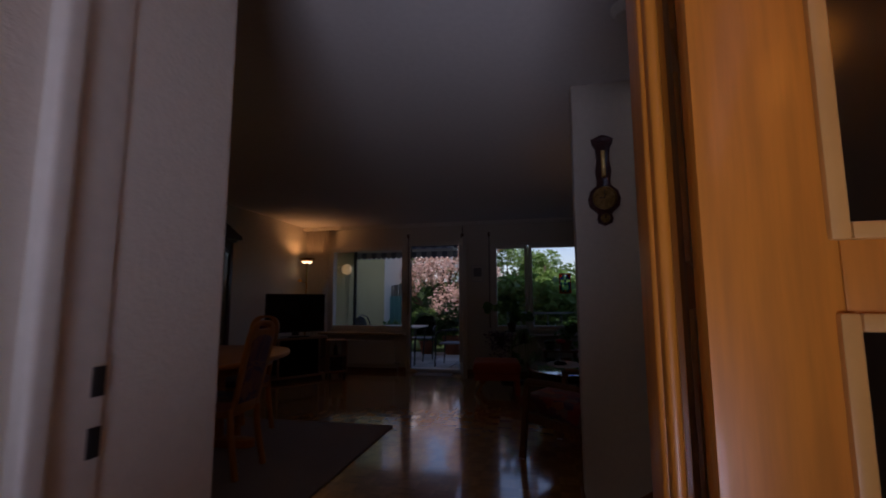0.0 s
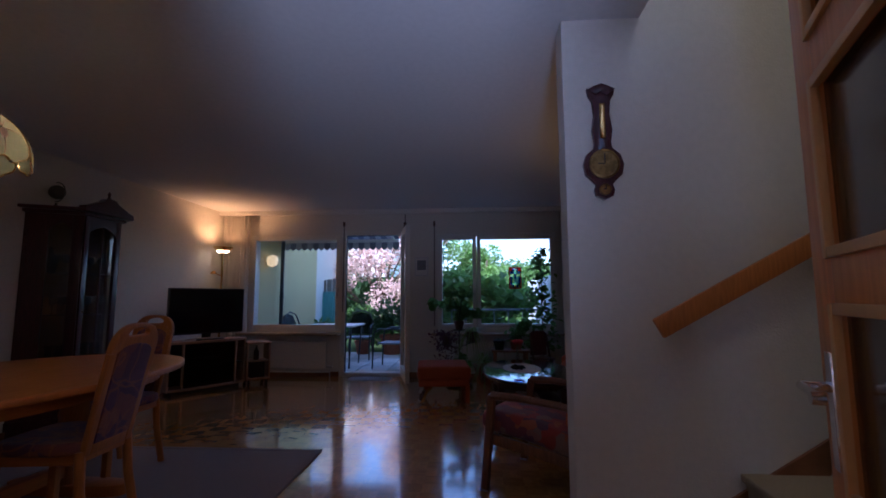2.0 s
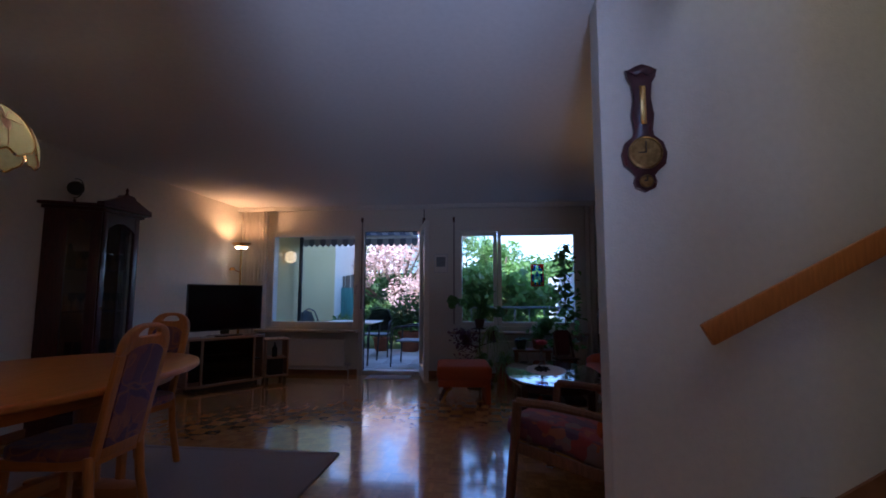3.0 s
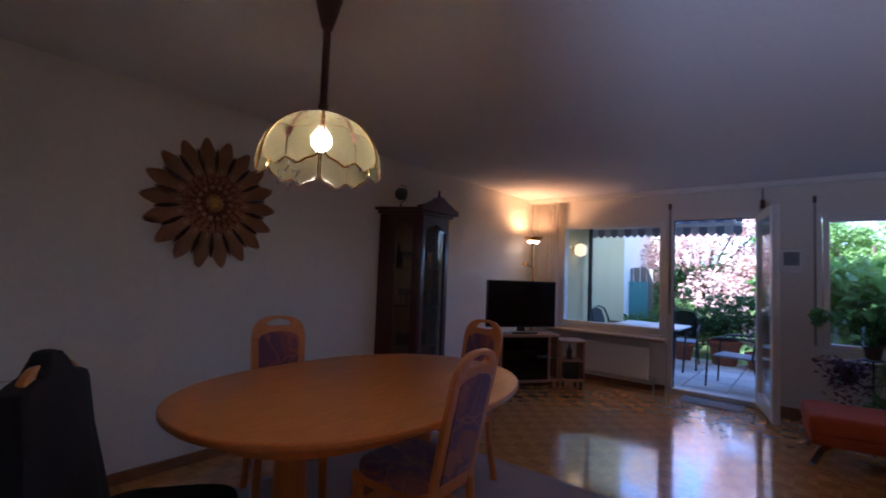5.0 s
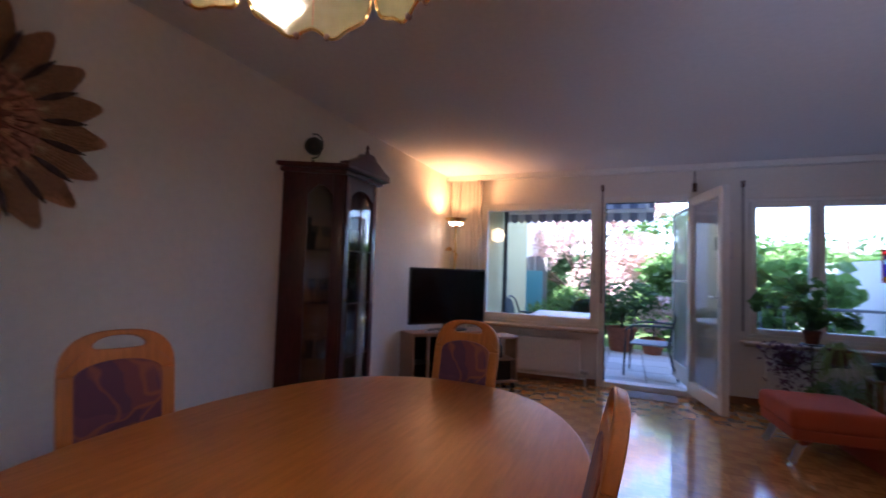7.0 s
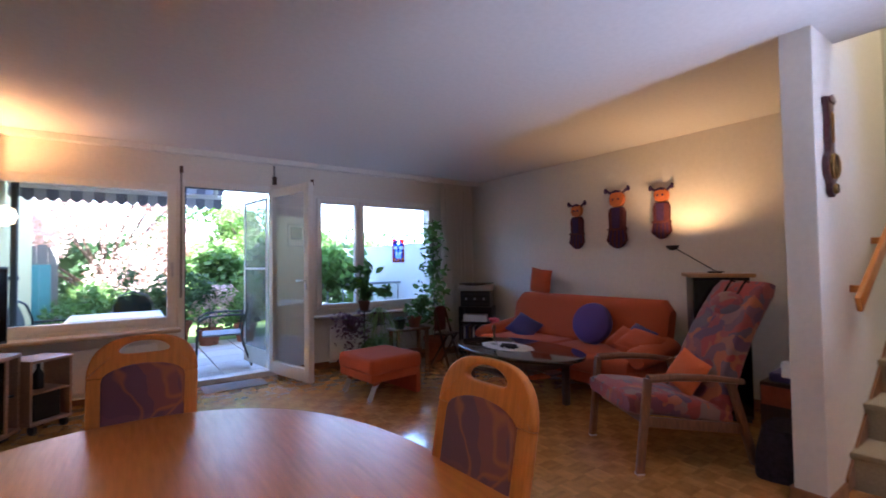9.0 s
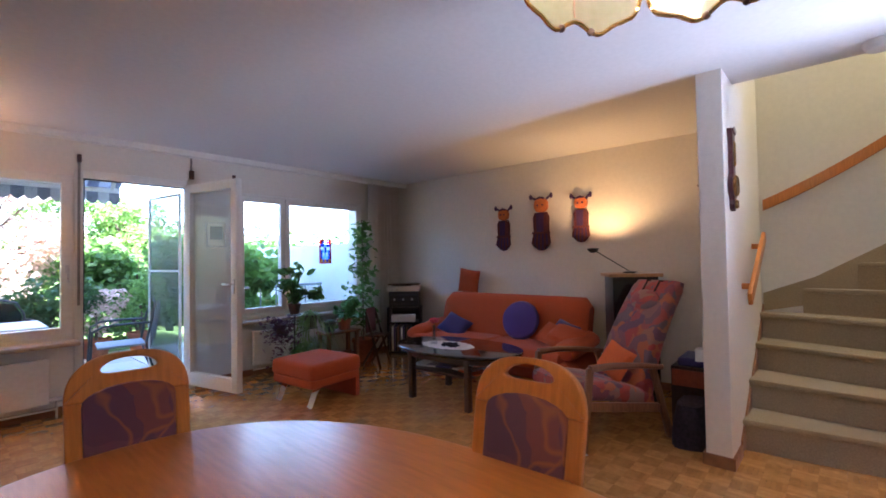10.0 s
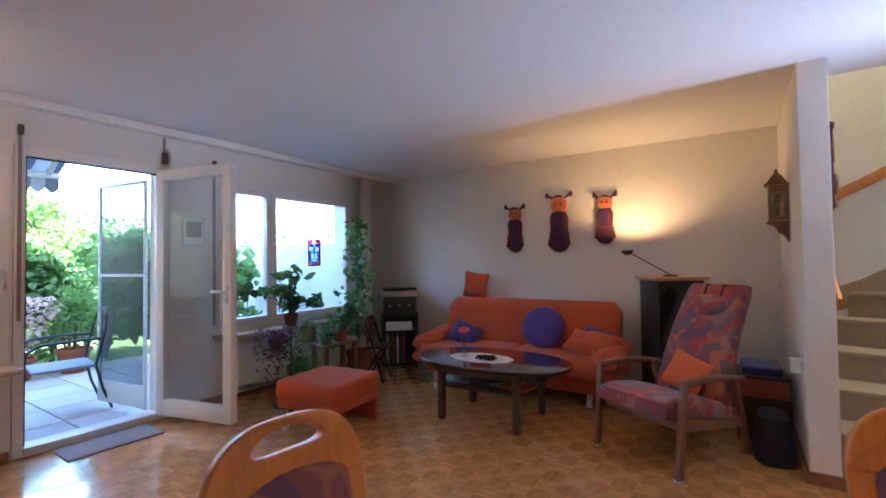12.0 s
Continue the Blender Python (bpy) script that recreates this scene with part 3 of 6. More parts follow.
# ---- patio and garden ----
def leaf_mesh(n, place, size, seed, shape=1.6):
    """Many small bent leaves; place(rng) gives each one's spot, size its length."""
    rng = random.Random(seed)
    verts, faces = [], []
    for _ in range(n):
        p = Vector(place(rng))
        q = Euler((rng.uniform(-1.1, 1.1), rng.uniform(-1.1, 1.1), rng.uniform(0, 6.28))).to_matrix()
        s = size * rng.uniform(0.6, 1.3)
        pts = ((0, -0.5, 0), (0.5 / shape, -0.1, 0.12), (0.30 / shape, 0.3, 0.05), (0, 0.5, -0.1), (-0.30 / shape, 0.3, 0.05), (-0.5 / shape, -0.1, 0.12))
        b = len(verts)
        verts += [tuple(p + q @ (Vector(v) * s)) for v in pts]
        faces += [(b, b + 1, b + 2, b + 3), (b, b + 3, b + 4, b + 5)]
    me = bpy.data.meshes.new("leaves")
    me.from_pydata(verts, [], faces)
    return me


def leafy(name, parent, n, place, size, seed, material, shape=1.6):
    me = leaf_mesh(n, place, size, seed, shape)
    me.materials.append(material)
    ob = new(name, me)
    ob.parent = parent
    return ob


def cloud(lumps):
    """Spots scattered through several lumps (x, y, z, radius), thinner inside."""
    def place(rng):
        x, y, z, r = lumps[rng.randrange(len(lumps))]
        while True:
            v = Vector((rng.uniform(-1, 1), rng.uniform(-1, 1), rng.uniform(-1, 1)))
            if 0.35 < v.length < 1:
                return (x + v.x * r, y + v.y * r, z + v.z * r * 0.85)
    return place


def leaf_mat(name, color, warm=(0, 0, 0)):
    m = mat(name, color, 0.55, vary=0.2, scale=20, island=True)
    nt = m.node_tree
    b = nt.nodes["Principled BSDF"]
    tr = nt.nodes.new("ShaderNodeBsdfTranslucent")
    tr.inputs[0].default_value = (color[0] * 1.6 + warm[0], color[1] * 1.6, color[2] * 1.2, 1)
    mx = nt.nodes.new("ShaderNodeMixShader")
    mx.inputs[0].default_value = 0.35
    nt.links.new(b.outputs[0], mx.inputs[1])
    nt.links.new(tr.outputs[0], mx.inputs[2])
    nt.links.new(mx.outputs[0], nt.nodes["Material Output"].inputs[0])
    return m


M["leaf"] = leaf_mat("green_leaf", (0.10, 0.19, 0.05))
M["leaf_light"] = leaf_mat("light_green_leaf", (0.17, 0.29, 0.08))
M["leaf_dark"] = leaf_mat("dark_green_leaf", (0.05, 0.10, 0.035))
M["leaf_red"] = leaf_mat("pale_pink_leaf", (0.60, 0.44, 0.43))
M["leaf_house"] = leaf_mat("houseplant_leaf", (0.10, 0.20, 0.06))
M["leaf_violet"] = leaf_mat("violet_trailing_leaf", (0.12, 0.055, 0.11))
M["bark"] = mat("grey_brown_bark", (0.12, 0.085, 0.06), 0.9, scale=30, stretch=(4, 4, 1), bump=0.8, bump_scale=60)
M["lawn"] = mat("lawn_grass", (0.09, 0.16, 0.035), 0.95, scale=40, vary=0.25, bump=0.8, bump_scale=150)
M["slab"] = mat("pale_concrete_slab", (0.55, 0.54, 0.52), 0.85, scale=60, vary=0.10, bump=0.3, bump_scale=150, island="object")
M["yellow_render"] = mat("yellow_facade_render", (0.66, 0.56, 0.28), 0.9, scale=60, vary=0.05, bump=0.5, bump_scale=120)
M["pale_wall"] = mat("pale_garden_wall", (0.72, 0.74, 0.74), 0.9, vary=0.05, bump=0.3)
M["steel_blue"] = mat("blue_grey_seat_mesh", (0.25, 0.27, 0.30), 0.6, vary=0.08)
M["awning"] = mat("grey_awning_cloth", (0.20, 0.21, 0.25), 0.85, vary=0.08)
M["awning_white"] = mat("white_awning_cloth", (0.48, 0.48, 0.50), 0.85, vary=0.05)
M["teal"] = mat("teal_painted_wood", (0.10, 0.30, 0.30), 0.7, vary=0.12)
M["fence"] = mat("weathered_fence_wood", (0.22, 0.20, 0.17), 0.85, scale=20, stretch=(6, 6, 1), vary=0.2)
setting("ground", boxm(-150, 150, 7.18, 300, -0.6, -0.16), M["lawn"], "mown green lawn of the garden")
setting("patio_bed", boxm(-3.85, 1.9, 7.20, 10.3, -0.18, -0.085), M["fence"], "bed under the patio slabs")
party = single("party_wall", boxm(-3.75, -3.52, 7.20, 10.0, -0.2, 2.9), M["yellow_render"], "yellow rendered wall beside the patio", "wall", kind="structure")
single("eaves", boxm(-4.3, 2.3, 7.2, 7.65, 2.62, 2.75), M["white_paint"], "white slab above the garden windows", "eaves", kind="structure")
# out of view; added to keep the sun off the rooms and patio
hb = thing("house_upper", Matrix(), "unseen plastered upper storey and roof that block the sun", "house", kind="structure")
part("wall", box(boxm(-4.1, 0.656, -3.2, 7.2, 2.66, 5.0), 0.60, 2.05, 2.54, 7.2, 2.66, 5.0), M["yellow_render"], hb)
part("roof", boxm(-4.5, 2.5, -3.6, 7.7, 5.01, 5.25), M["terracotta"], hb)
wl = thing("wall_lamp", pose(-3.52, 7.59, 1.74), "round opal wall lamp, switched on, on the yellow wall", "lamp")
part("mount", box(bmesh.new(), 0.0, 0.03, -0.05, 0.05, -0.06, 0.06, 0.01), M["white_paint"], wl)
sh = lathe(bmesh.new(), [(0.01, -0.10), (0.075, -0.07), (0.095, 0), (0.075, 0.07), (0.01, 0.10)], (0.10, 0, 0), 20)
part("shade", sh, mat("lit_opal_glass", (0.85, 0.75, 0.5), 0.3, emit=(1.0, 0.66, 0.28, 0.25)), wl, "glowing opal glass")
dp = thing("downpipe", pose(-3.40, 7.95, -0.085), "dark metal downpipe beside the yellow wall", "pipe")
part("pipe", rod(bmesh.new(), (0, 0, 0), (0, 0, 2.7), 0.032), M["dark_metal"], dp)
part("clip", rod(bmesh.new(), (0, 0, 1.2), (0, 0, 1.24), 0.042), M["dark_metal"], dp)
# awning with a scalloped valance
aw = thing("awning", Matrix(), "grey and white striped awning with scalloped valance", "awning")
AY, AZ = 8.25, 2.14
part("front_bar", rod(bmesh.new(), (-3.5, AY, AZ), (-1.42, AY, AZ), 0.03), M["white_paint"], aw)
n = 20
for k in range(n):
    x0, x1 = -3.5 + 2.08 * k / n, -3.5 + 2.08 * (k + 1) / n
    pts = [(x0, 0.0), (x1, 0.0)] + [(x1 - (x1 - x0) * j / 6, -0.10 - 0.045 * math.sin(math.pi * j / 6)) for j in range(7)]
    part("scallop", slab(bmesh.new(), [(px, pz + AZ - 0.02) for px, pz in pts], AY - 0.003, AY + 0.003, plane="xz"), M["awning"] if k % 2 else M["awning_white"], aw, smooth=False)
    cb = bmesh.new()
    vs = [cb.verts.new(v) for v in ((x0, AY, AZ + 0.03), (x1, AY, AZ + 0.03), (x1, 7.25, 2.58), (x0, 7.25, 2.58))]
    cb.faces.new(vs)
    bmesh.ops.solidify(cb, geom=cb.faces[:], thickness=0.004)
    part("cloth_strip", cb, M["awning"] if k % 2 else M["awning_white"], aw, smooth=False)
for x in (-3.2, -1.6):
    part("arm", beam(bmesh.new(), (x, 7.25, 2.45), (x + 0.1, AY, AZ), 0.04, 0.03), M["white_paint"], aw)


def patio_chair(m):
    ch = thing("patio_chair", m, "dark steel garden armchair with woven mesh seat", "chair", "patio chairs")
    part("seat", rbox(bmesh.new(), -0.23, 0.23, -0.23, 0.22, 0.405, 0.43, 0.010, 2), M["steel_blue"], ch, "pale grey mesh seat")
    bp = bmesh.new()
    slab(bp, [(-0.20, 0.46), (0.20, 0.46), (0.23, 0.72), (0.16, 0.86), (0, 0.90), (-0.16, 0.86), (-0.23, 0.72)], 0.0, 0.008, plane="xz")
    ob = part("backrest", bp, mesh_dark, ch, "dark woven mesh back")
    ob.matrix_local = pose(0, 0.22, 0.0, -9) @ Matrix.Translation((0, 0, 0.0))
    bf = tube(bmesh.new(), [(-0.22, 0.21, 0.42), (-0.24, 0.27, 0.72), (-0.17, 0.30, 0.87), (0, 0.31, 0.92), (0.17, 0.30, 0.87), (0.24, 0.27, 0.72), (0.22, 0.21, 0.42)], 0.013)
    part("back_frame", bf, M["dark_metal"], ch)
    for s in (-1, 1):
        part("arm", tube(bmesh.new(), [(s * 0.25, 0.26, 0.66), (s * 0.27, 0.05, 0.665), (s * 0.27, -0.18, 0.655), (s * 0.26, -0.27, 0.60), (s * 0.25, -0.28, 0.45), (s * 0.25, -0.30, 0.01)], 0.013), M["dark_metal"], ch)
        part("leg", tube(bmesh.new(), [(s * 0.22, 0.21, 0.42), (s * 0.23, 0.26, 0.2), (s * 0.24, 0.33, 0.01)], 0.012), M["dark_metal"], ch)
    return ch


mesh_dark = glass("dark_chair_mesh", (0.25, 0.27, 0.31), 0.5, 1.1)
PZ = -0.045
patio_chair(pose(-1.45, 8.04, PZ, 0, 0, -98))
patio_chair(pose(-2.35, 9.15, PZ, 0, 0, 5))
patio_chair(pose(-3.12, 8.35, PZ, 0, 0, 80))
pt = thing("patio_table", pose(-2.55, 8.22, PZ), "white garden table with thin steel legs", "table")
part("tabletop", rbox(bmesh.new(), -0.45, 0.45, -0.40, 0.40, 0.685, 0.71, 0.010, 2), M["white_paint"], pt)
for sx in (-1, 1):
    for sy in (-1, 1):
        part("leg", rod(bmesh.new(), (sx * 0.40, sy * 0.35, 0.69), (sx * 0.36, sy * 0.31, 0), 0.014), M["dark_metal"], pt)


def pot_plant(m, r, h, lumps, n, size, seed, leafm, potm, label):
    t = thing("potted_plant", m, label, "plant", "patio pots")
    part("pot", lathe(bmesh.new(), [(r * 0.7, 0), (r * 0.95, h * 0.86), (r * 1.05, h * 0.86), (r * 1.05, h), (r * 0.9, h), (r * 0.85, h * 0.8), (0.01, h * 0.8)], seg=20), potm, t)
    part("stem", tube(bmesh.new(), [(0, 0, h * 0.75), (0.02, 0.01, h + 0.2), (0.0, 0.03, h + 0.42)], 0.02, taper=lambda k: 0.022 - 0.012 * k), M["bark"], t)
    leafy("leaves", t, n, cloud(lumps), size, seed, leafm)
    return t


pot_plant(pose(-1.84, 9.95, PZ), 0.25, 0.40, [(0, 0, 0.80, 0.45), (-0.25, 0, 0.68, 0.32), (0.28, 0.05, 0.88, 0.36)], 900, 0.10, 3, M["leaf_dark"], M["terracotta"], "bushy green plant in a terracotta pot on the patio")
pot_plant(pose(-2.45, 9.90, PZ), 0.17, 0.28, [(0, 0, 0.85, 0.24), (0, 0, 0.60, 0.29), (0, 0, 1.12, 0.16)], 560, 0.05, 4, M["leaf_dark"], M["terracotta"], "small dark conifer in a terracotta pot")
pot_plant(pose(-1.35, 9.85, PZ), 0.19, 0.26, [(0, 0, 0.55, 0.3), (0.2, 0, 0.8, 0.22)], 300, 0.07, 5, M["leaf_red"], M["terracotta"], "red-leaved shrub in a wide terracotta pot")
pot_plant(pose(-0.80, 9.85, PZ), 0.18, 0.3, [(0, 0, 0.7, 0.3), (0.1, 0, 1.0, 0.28)], 360, 0.08, 6, M["leaf_light"], M["terracotta"], "light green shrub in a terracotta pot")
pot_plant(pose(-3.1, 9.5, PZ), 0.18, 0.3, [(0, 0, 0.55, 0.3), (0.25, 0, 0.5, 0.25)], 300, 0.09, 7, M["leaf"], M["teal"], "leafy plant in a teal pot beside the wall")


def shrub(name, at, lumps, n, size, seed, leafm, label, trunk=0.05, top=1.5, shape=1.6):
    t = thing(name, Matrix.Translation(at), label, "tree" if "tree" in name else "shrub")
    tb = tube(bmesh.new(), [(0, 0, -0.1), (0.04, 0.02, top * 0.3), (-0.03, 0.04, top * 0.65), (0.02, 0, top)], trunk, taper=lambda k: trunk * (1 - 0.7 * k))
    rng = random.Random(seed)
    for x, y, z, r in lumps:
        tube(tb, [(0, 0.02, top * rng.uniform(0.2, 0.6)), (x * 0.5, y * 0.5, z * 0.7), (x, y, z)], 0.02, 6, taper=lambda k: trunk * (0.5 - 0.4 * k))
    part("trunk", tb, M["bark"], t)
    leafy("crown", t, n, cloud(lumps), size, seed, leafm, shape)
    return t


rs = random.Random(5)
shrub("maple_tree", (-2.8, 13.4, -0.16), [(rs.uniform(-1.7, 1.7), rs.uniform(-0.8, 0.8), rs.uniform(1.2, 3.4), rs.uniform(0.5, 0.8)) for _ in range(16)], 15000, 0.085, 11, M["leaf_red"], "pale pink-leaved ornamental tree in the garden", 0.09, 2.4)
shrub("hedge_tree", (-6.6, 14.5, -0.16), [(rs.uniform(-2.2, 2.2), rs.uniform(-0.7, 0.7), rs.uniform(0.6, 4.2), rs.uniform(0.6, 0.9)) for _ in range(20)], 9000, 0.13, 12, M["leaf"], "tall green garden tree", 0.1, 3.0)
shrub("hedge_tree", (2.6, 13.6, -0.16), [(rs.uniform(-2.0, 2.0), rs.uniform(-0.7, 0.7), rs.uniform(0.5, 2.0), rs.uniform(0.6, 0.8)) for _ in range(18)], 8000, 0.13, 13, M["leaf"], "tall green garden tree", 0.1, 2.8)
shrub("hedge_tree", (0.3, 13.8, -0.16), [(rs.uniform(-1.6, 1.6), rs.uniform(-0.7, 0.7), rs.uniform(0.4, 1.8), rs.uniform(0.5, 0.7)) for _ in range(16)], 7000, 0.12, 18, M["leaf_light"], "light green garden tree behind the lawn", 0.08, 2.4)
shrub("garden_shrub", (-2.9, 11.6, -0.16), [(rs.uniform(-1.0, 1.0), rs.uniform(-0.3, 0.3), rs.uniform(0.3, 0.9), 0.4) for _ in range(10)], 3000, 0.09, 14, M["leaf"], "green garden shrub beside the lawn", 0.04, 0.8)
shrub("garden_shrub", (-0.6, 11.4, -0.16), [(rs.uniform(-0.8, 0.8), rs.uniform(-0.3, 0.3), rs.uniform(0.3, 1.2), 0.4) for _ in range(9)], 2600, 0.09, 15, M["leaf_light"], "light green garden shrub beside the lawn", 0.04, 0.9)
shrub("hazel_shrub", (0.15, 9.0, -0.16), [(rs.uniform(-0.75, 0.75), rs.uniform(-0.5, 0.5), rs.uniform(0.5, 1.65), rs.uniform(0.3, 0.45)) for _ in range(14)], 1500, 0.17, 16, M["leaf_light"], "broad-leaved green shrub outside the window", 0.03, 1.3, 1.15)
shrub("hazel_shrub", (-0.65, 10.6, -0.16), [(rs.uniform(-0.6, 0.6), rs.uniform(-0.4, 0.4), rs.uniform(0.5, 2.0), rs.uniform(0.35, 0.5)) for _ in range(12)], 1800, 0.13, 17, M["leaf"], "broad-leaved green shrub beside the patio", 0.03, 1.5, 1.3)
single("garden_wall", boxm(1.35, 1.55, 7.25, 12.5, -0.2, 1.55), M["pale_wall"], "pale painted garden wall", "wall", kind="structure")
rl = thing("railing", pose(0.3, 8.15, 0), "thin blue-grey metal railing outside the window", "railing")
part("rail", rod(bmesh.new(), (-0.8, 0, 0.92), (0.95, 0, 0.92), 0.018), M["steel_blue"], rl)
for k in range(8):
    part("baluster", rod(bmesh.new(), (-0.78 + 0.24 * k, 0, -0.16), (-0.78 + 0.24 * k, 0, 0.92), 0.009), M["steel_blue"], rl)
fe = thing("fence", pose(-5.60, 11.5, -0.16), "weathered upright board fence at the garden's edge", "fence", kind="structure")
for k in range(16):
    part("board", boxm(0.14 * k, 0.14 * k + 0.125, 0, 0.02, 0, 1.74 + 0.02 * (k % 3), 0.003), M["fence"], fe, smooth=False)
tp = thing("garden_screen", pose(-3.86, 11.40, -0.16), "teal painted board screen beside the fence", "screen")
for k in range(3):
    part("board", boxm(0.135 * k, 0.135 * k + 0.13, 0, 0.03, 0, 1.45, 0.004), M["teal"], tp, smooth=False)
shrub("beech_tree", (-0.9, 14.6, -0.16), [(rs.uniform(-1.2, 1.0), rs.uniform(-0.5, 0.5), rs.uniform(1.2, 3.0), rs.uniform(0.45, 0.65)) for _ in range(12)], 6000, 0.10, 19, M["leaf_light"], "light green young tree behind the lawn", 0.07, 2.4)
shrub("beech_tree", (0.35, 14.0, -0.16), [(rs.uniform(-0.9, 0.7), rs.uniform(-0.4, 0.4), rs.uniform(1.0, 2.7), rs.uniform(0.4, 0.55)) for _ in range(14)], 5500, 0.10, 20, M["leaf_light"], "light green young tree behind the lawn", 0.07, 2.3)
hedge = single("hedge", bmesh.new(), M["leaf_dark"], "dense dark hedge closing the garden", "hedge", kind="stuff")
hm = leaf_mesh(14000, lambda r: (r.uniform(-14, 14), 16.5 + r.uniform(-0.5, 0.5), r.uniform(-0.1, 2.2 + 0.4 * math.sin(r.uniform(0, 6)))), 0.18, 31)
hm.materials.append(M["leaf_dark"])
hedge.data = hm
single("hedge_core", boxm(-14, 14, 16.6, 16.9, -0.2, 1.9), M["leaf_dark"], "dark inside of the hedge", "hedge", kind="structure")
single("neighbour_house", slab(bmesh.new(), [(-11, -0.2), (-4.8, -0.2), (-4.8, 4.6), (-7.9, 6.6), (-11, 4.6)], 24, 32, plane="xz"), M["pale_wall"], "pale gabled neighbouring house behind the hedge", "house")

# ---- dining corner ----
TZ = 0.722
table = thing("dining_table", pose(-2.465, 2.56, 0.012), "oval extending dining table in orange beech veneer", "table")
part("tabletop", slab(bmesh.new(), oval(0.66, 0.925, 72, 2.25), TZ - 0.032, TZ, 0.011, seg=3), M["beech"], table)
ap = ring_slab(bmesh.new(), oval(0.50, 0.78, 40, 2.6), oval(0.475, 0.755, 40, 2.6), TZ - 0.105, TZ - 0.033)
part("apron", ap, M["beech"], table)
for s in (-1, 1):
    part("pedestal_leg", lathe(bmesh.new(), [(0.075, 0.06), (0.072, 0.3), (0.068, TZ - 0.034)], (0, s * 0.42, 0), 24), M["beech_upright"], table)
    part("foot", soften(slab(bmesh.new(), oval(0.36, 0.075, 30, 3.0, 0, s * 0.42), 0.0, 0.06), 0.008), M["beech"], table)
part("stretcher", boxm(-0.03, 0.03, -0.36, 0.36, 0.10, 0.17, 0.006), M["beech"], table)


def dining_chair(m, label="beech dining chair with arched back and purple patterned upholstery"):
    ch = thing("dining_chair", m, label, "chair", "dining chairs")
    part("seat_frame", slab(bmesh.new(), [(-0.185, -0.20), (0.185, -0.20), (0.165, 0.19), (-0.165, 0.19)], 0.375, 0.425, 0.008), M["beech"], ch)
    part("seat", slab(bmesh.new(), oval(0.205, 0.205, 36, 4.2), 0.420, 0.475, 0.020, seg=4), M["chair_cloth"], ch, "purple patterned seat pad")
    for s in (-1, 1):
        part("leg", beam(bmesh.new(), (s * 0.165, -0.178, 0.38), (s * 0.175, -0.19, 0.0), 0.040, 0.040, 0.010), M["beech_upright"], ch)
        part("leg", tube(bmesh.new(), [(s * 0.150, 0.185, 0.43), (s * 0.152, 0.20, 0.25), (s * 0.160, 0.25, 0.0)], 0.021, 10), M["beech_upright"], ch)
    # arched back with a slot to carry it by
    n = 48
    outer, slot = [], []
    for k in range(n):
        t = 2 * math.pi * k / n
        c, s = math.cos(t), math.sin(t)
        outer.append((0.160 * math.copysign(abs(c) ** 0.72, c), 0.440 + (0.135 * s ** 0.84 if s >= 0 else 0.0)))
        slot.append((0.073 * math.copysign(abs(c) ** 0.85, c), 0.526 + 0.021 * s + 0.010 * (1 - c * c)))
    bf = ring_slab(bmesh.new(), outer, slot, -0.014, 0.014, plane="xz")
    for s in (-1, 1):
        slab(bf, [(s * 0.160, 0.441), (s * 0.117, 0.441), (s * 0.110, -0.02), (s * 0.150, -0.02)], -0.014, 0.014, plane="xz")
    slab(bf, [(-0.111, -0.02), (0.111, -0.02), (0.112, 0.03), (-0.112, 0.03)], -0.013, 0.013, plane="xz")
    soften(bf, 0.007, 3)
    back = part("back_frame", bf, M["beech_upright"], ch)
    back.matrix_local = pose(0, 0.195, 0.425, -12)
    pad = [(-0.110, 0.031), (0.110, 0.031), (0.120, 0.425)] + [(0.120 * math.cos(math.pi * k / 12), 0.430 + 0.050 * math.sin(math.pi * k / 12)) for k in range(1, 12)] + [(-0.120, 0.425)]
    part("backrest", slab(bmesh.new(), pad, -0.0185, 0.0185, 0.006, plane="xz"), M["chair_cloth"], back, "purple patterned back pad")
    return ch


def facing(x, y, fx, fy, z=0.012):
    """The pose of a seat at x, y that faces along (fx, fy)."""
    return pose(x, y, z, 0, 0, math.degrees(math.atan2(fy, fx)) + 90)


dining_chair(facing(-2.99, 2.43, 0.945, -0.327))
dining_chair(facing(-2.458, 3.257, -0.10, -0.99))
dining_chair(facing(-2.064, 2.505, -0.998, -0.06))
COAT_AT = facing(-2.275, 1.545, 0.60, 0.80)
dining_chair(COAT_AT, "beech dining chair with a black coat over its back")
ct = thing("coat", COAT_AT, "black coat hung over the back of a dining chair", "coat")
cm = bmesh.new()
rows = []
for z, w, d in ((1.020, 0.014, 0.015), (1.014, 0.034, 0.030), (0.985, 0.058, 0.042), (0.955, 0.085, 0.048), (0.942, 0.145, 0.050), (0.928, 0.180, 0.054), (0.905, 0.190, 0.058), (0.86, 0.188, 0.062), (0.76, 0.190, 0.070), (0.64, 0.208, 0.085), (0.52, 0.225, 0.098), (0.40, 0.238, 0.108)):
    j = len(rows)
    cy = 0.315 - 0.09 * (1.0 - z)
    rows.append([cm.verts.new((w * math.copysign(abs(math.cos(a)) ** 0.6, math.cos(a)) * (1 + 0.03 * math.sin(7 * a)), cy + d * math.sin(a) * (1 + 0.12 * math.sin(5 * a + j * 0.4)), z)) for a in [2 * math.pi * k / 36 for k in range(36)]])
for a, b in zip(rows, rows[1:]):
    for k in range(36):
        cm.faces.new((a[k], a[(k + 1) % 36], b[(k + 1) % 36], b[k]))
cm.faces.new(rows[0])
part("body", cm, M["coat"], ct)
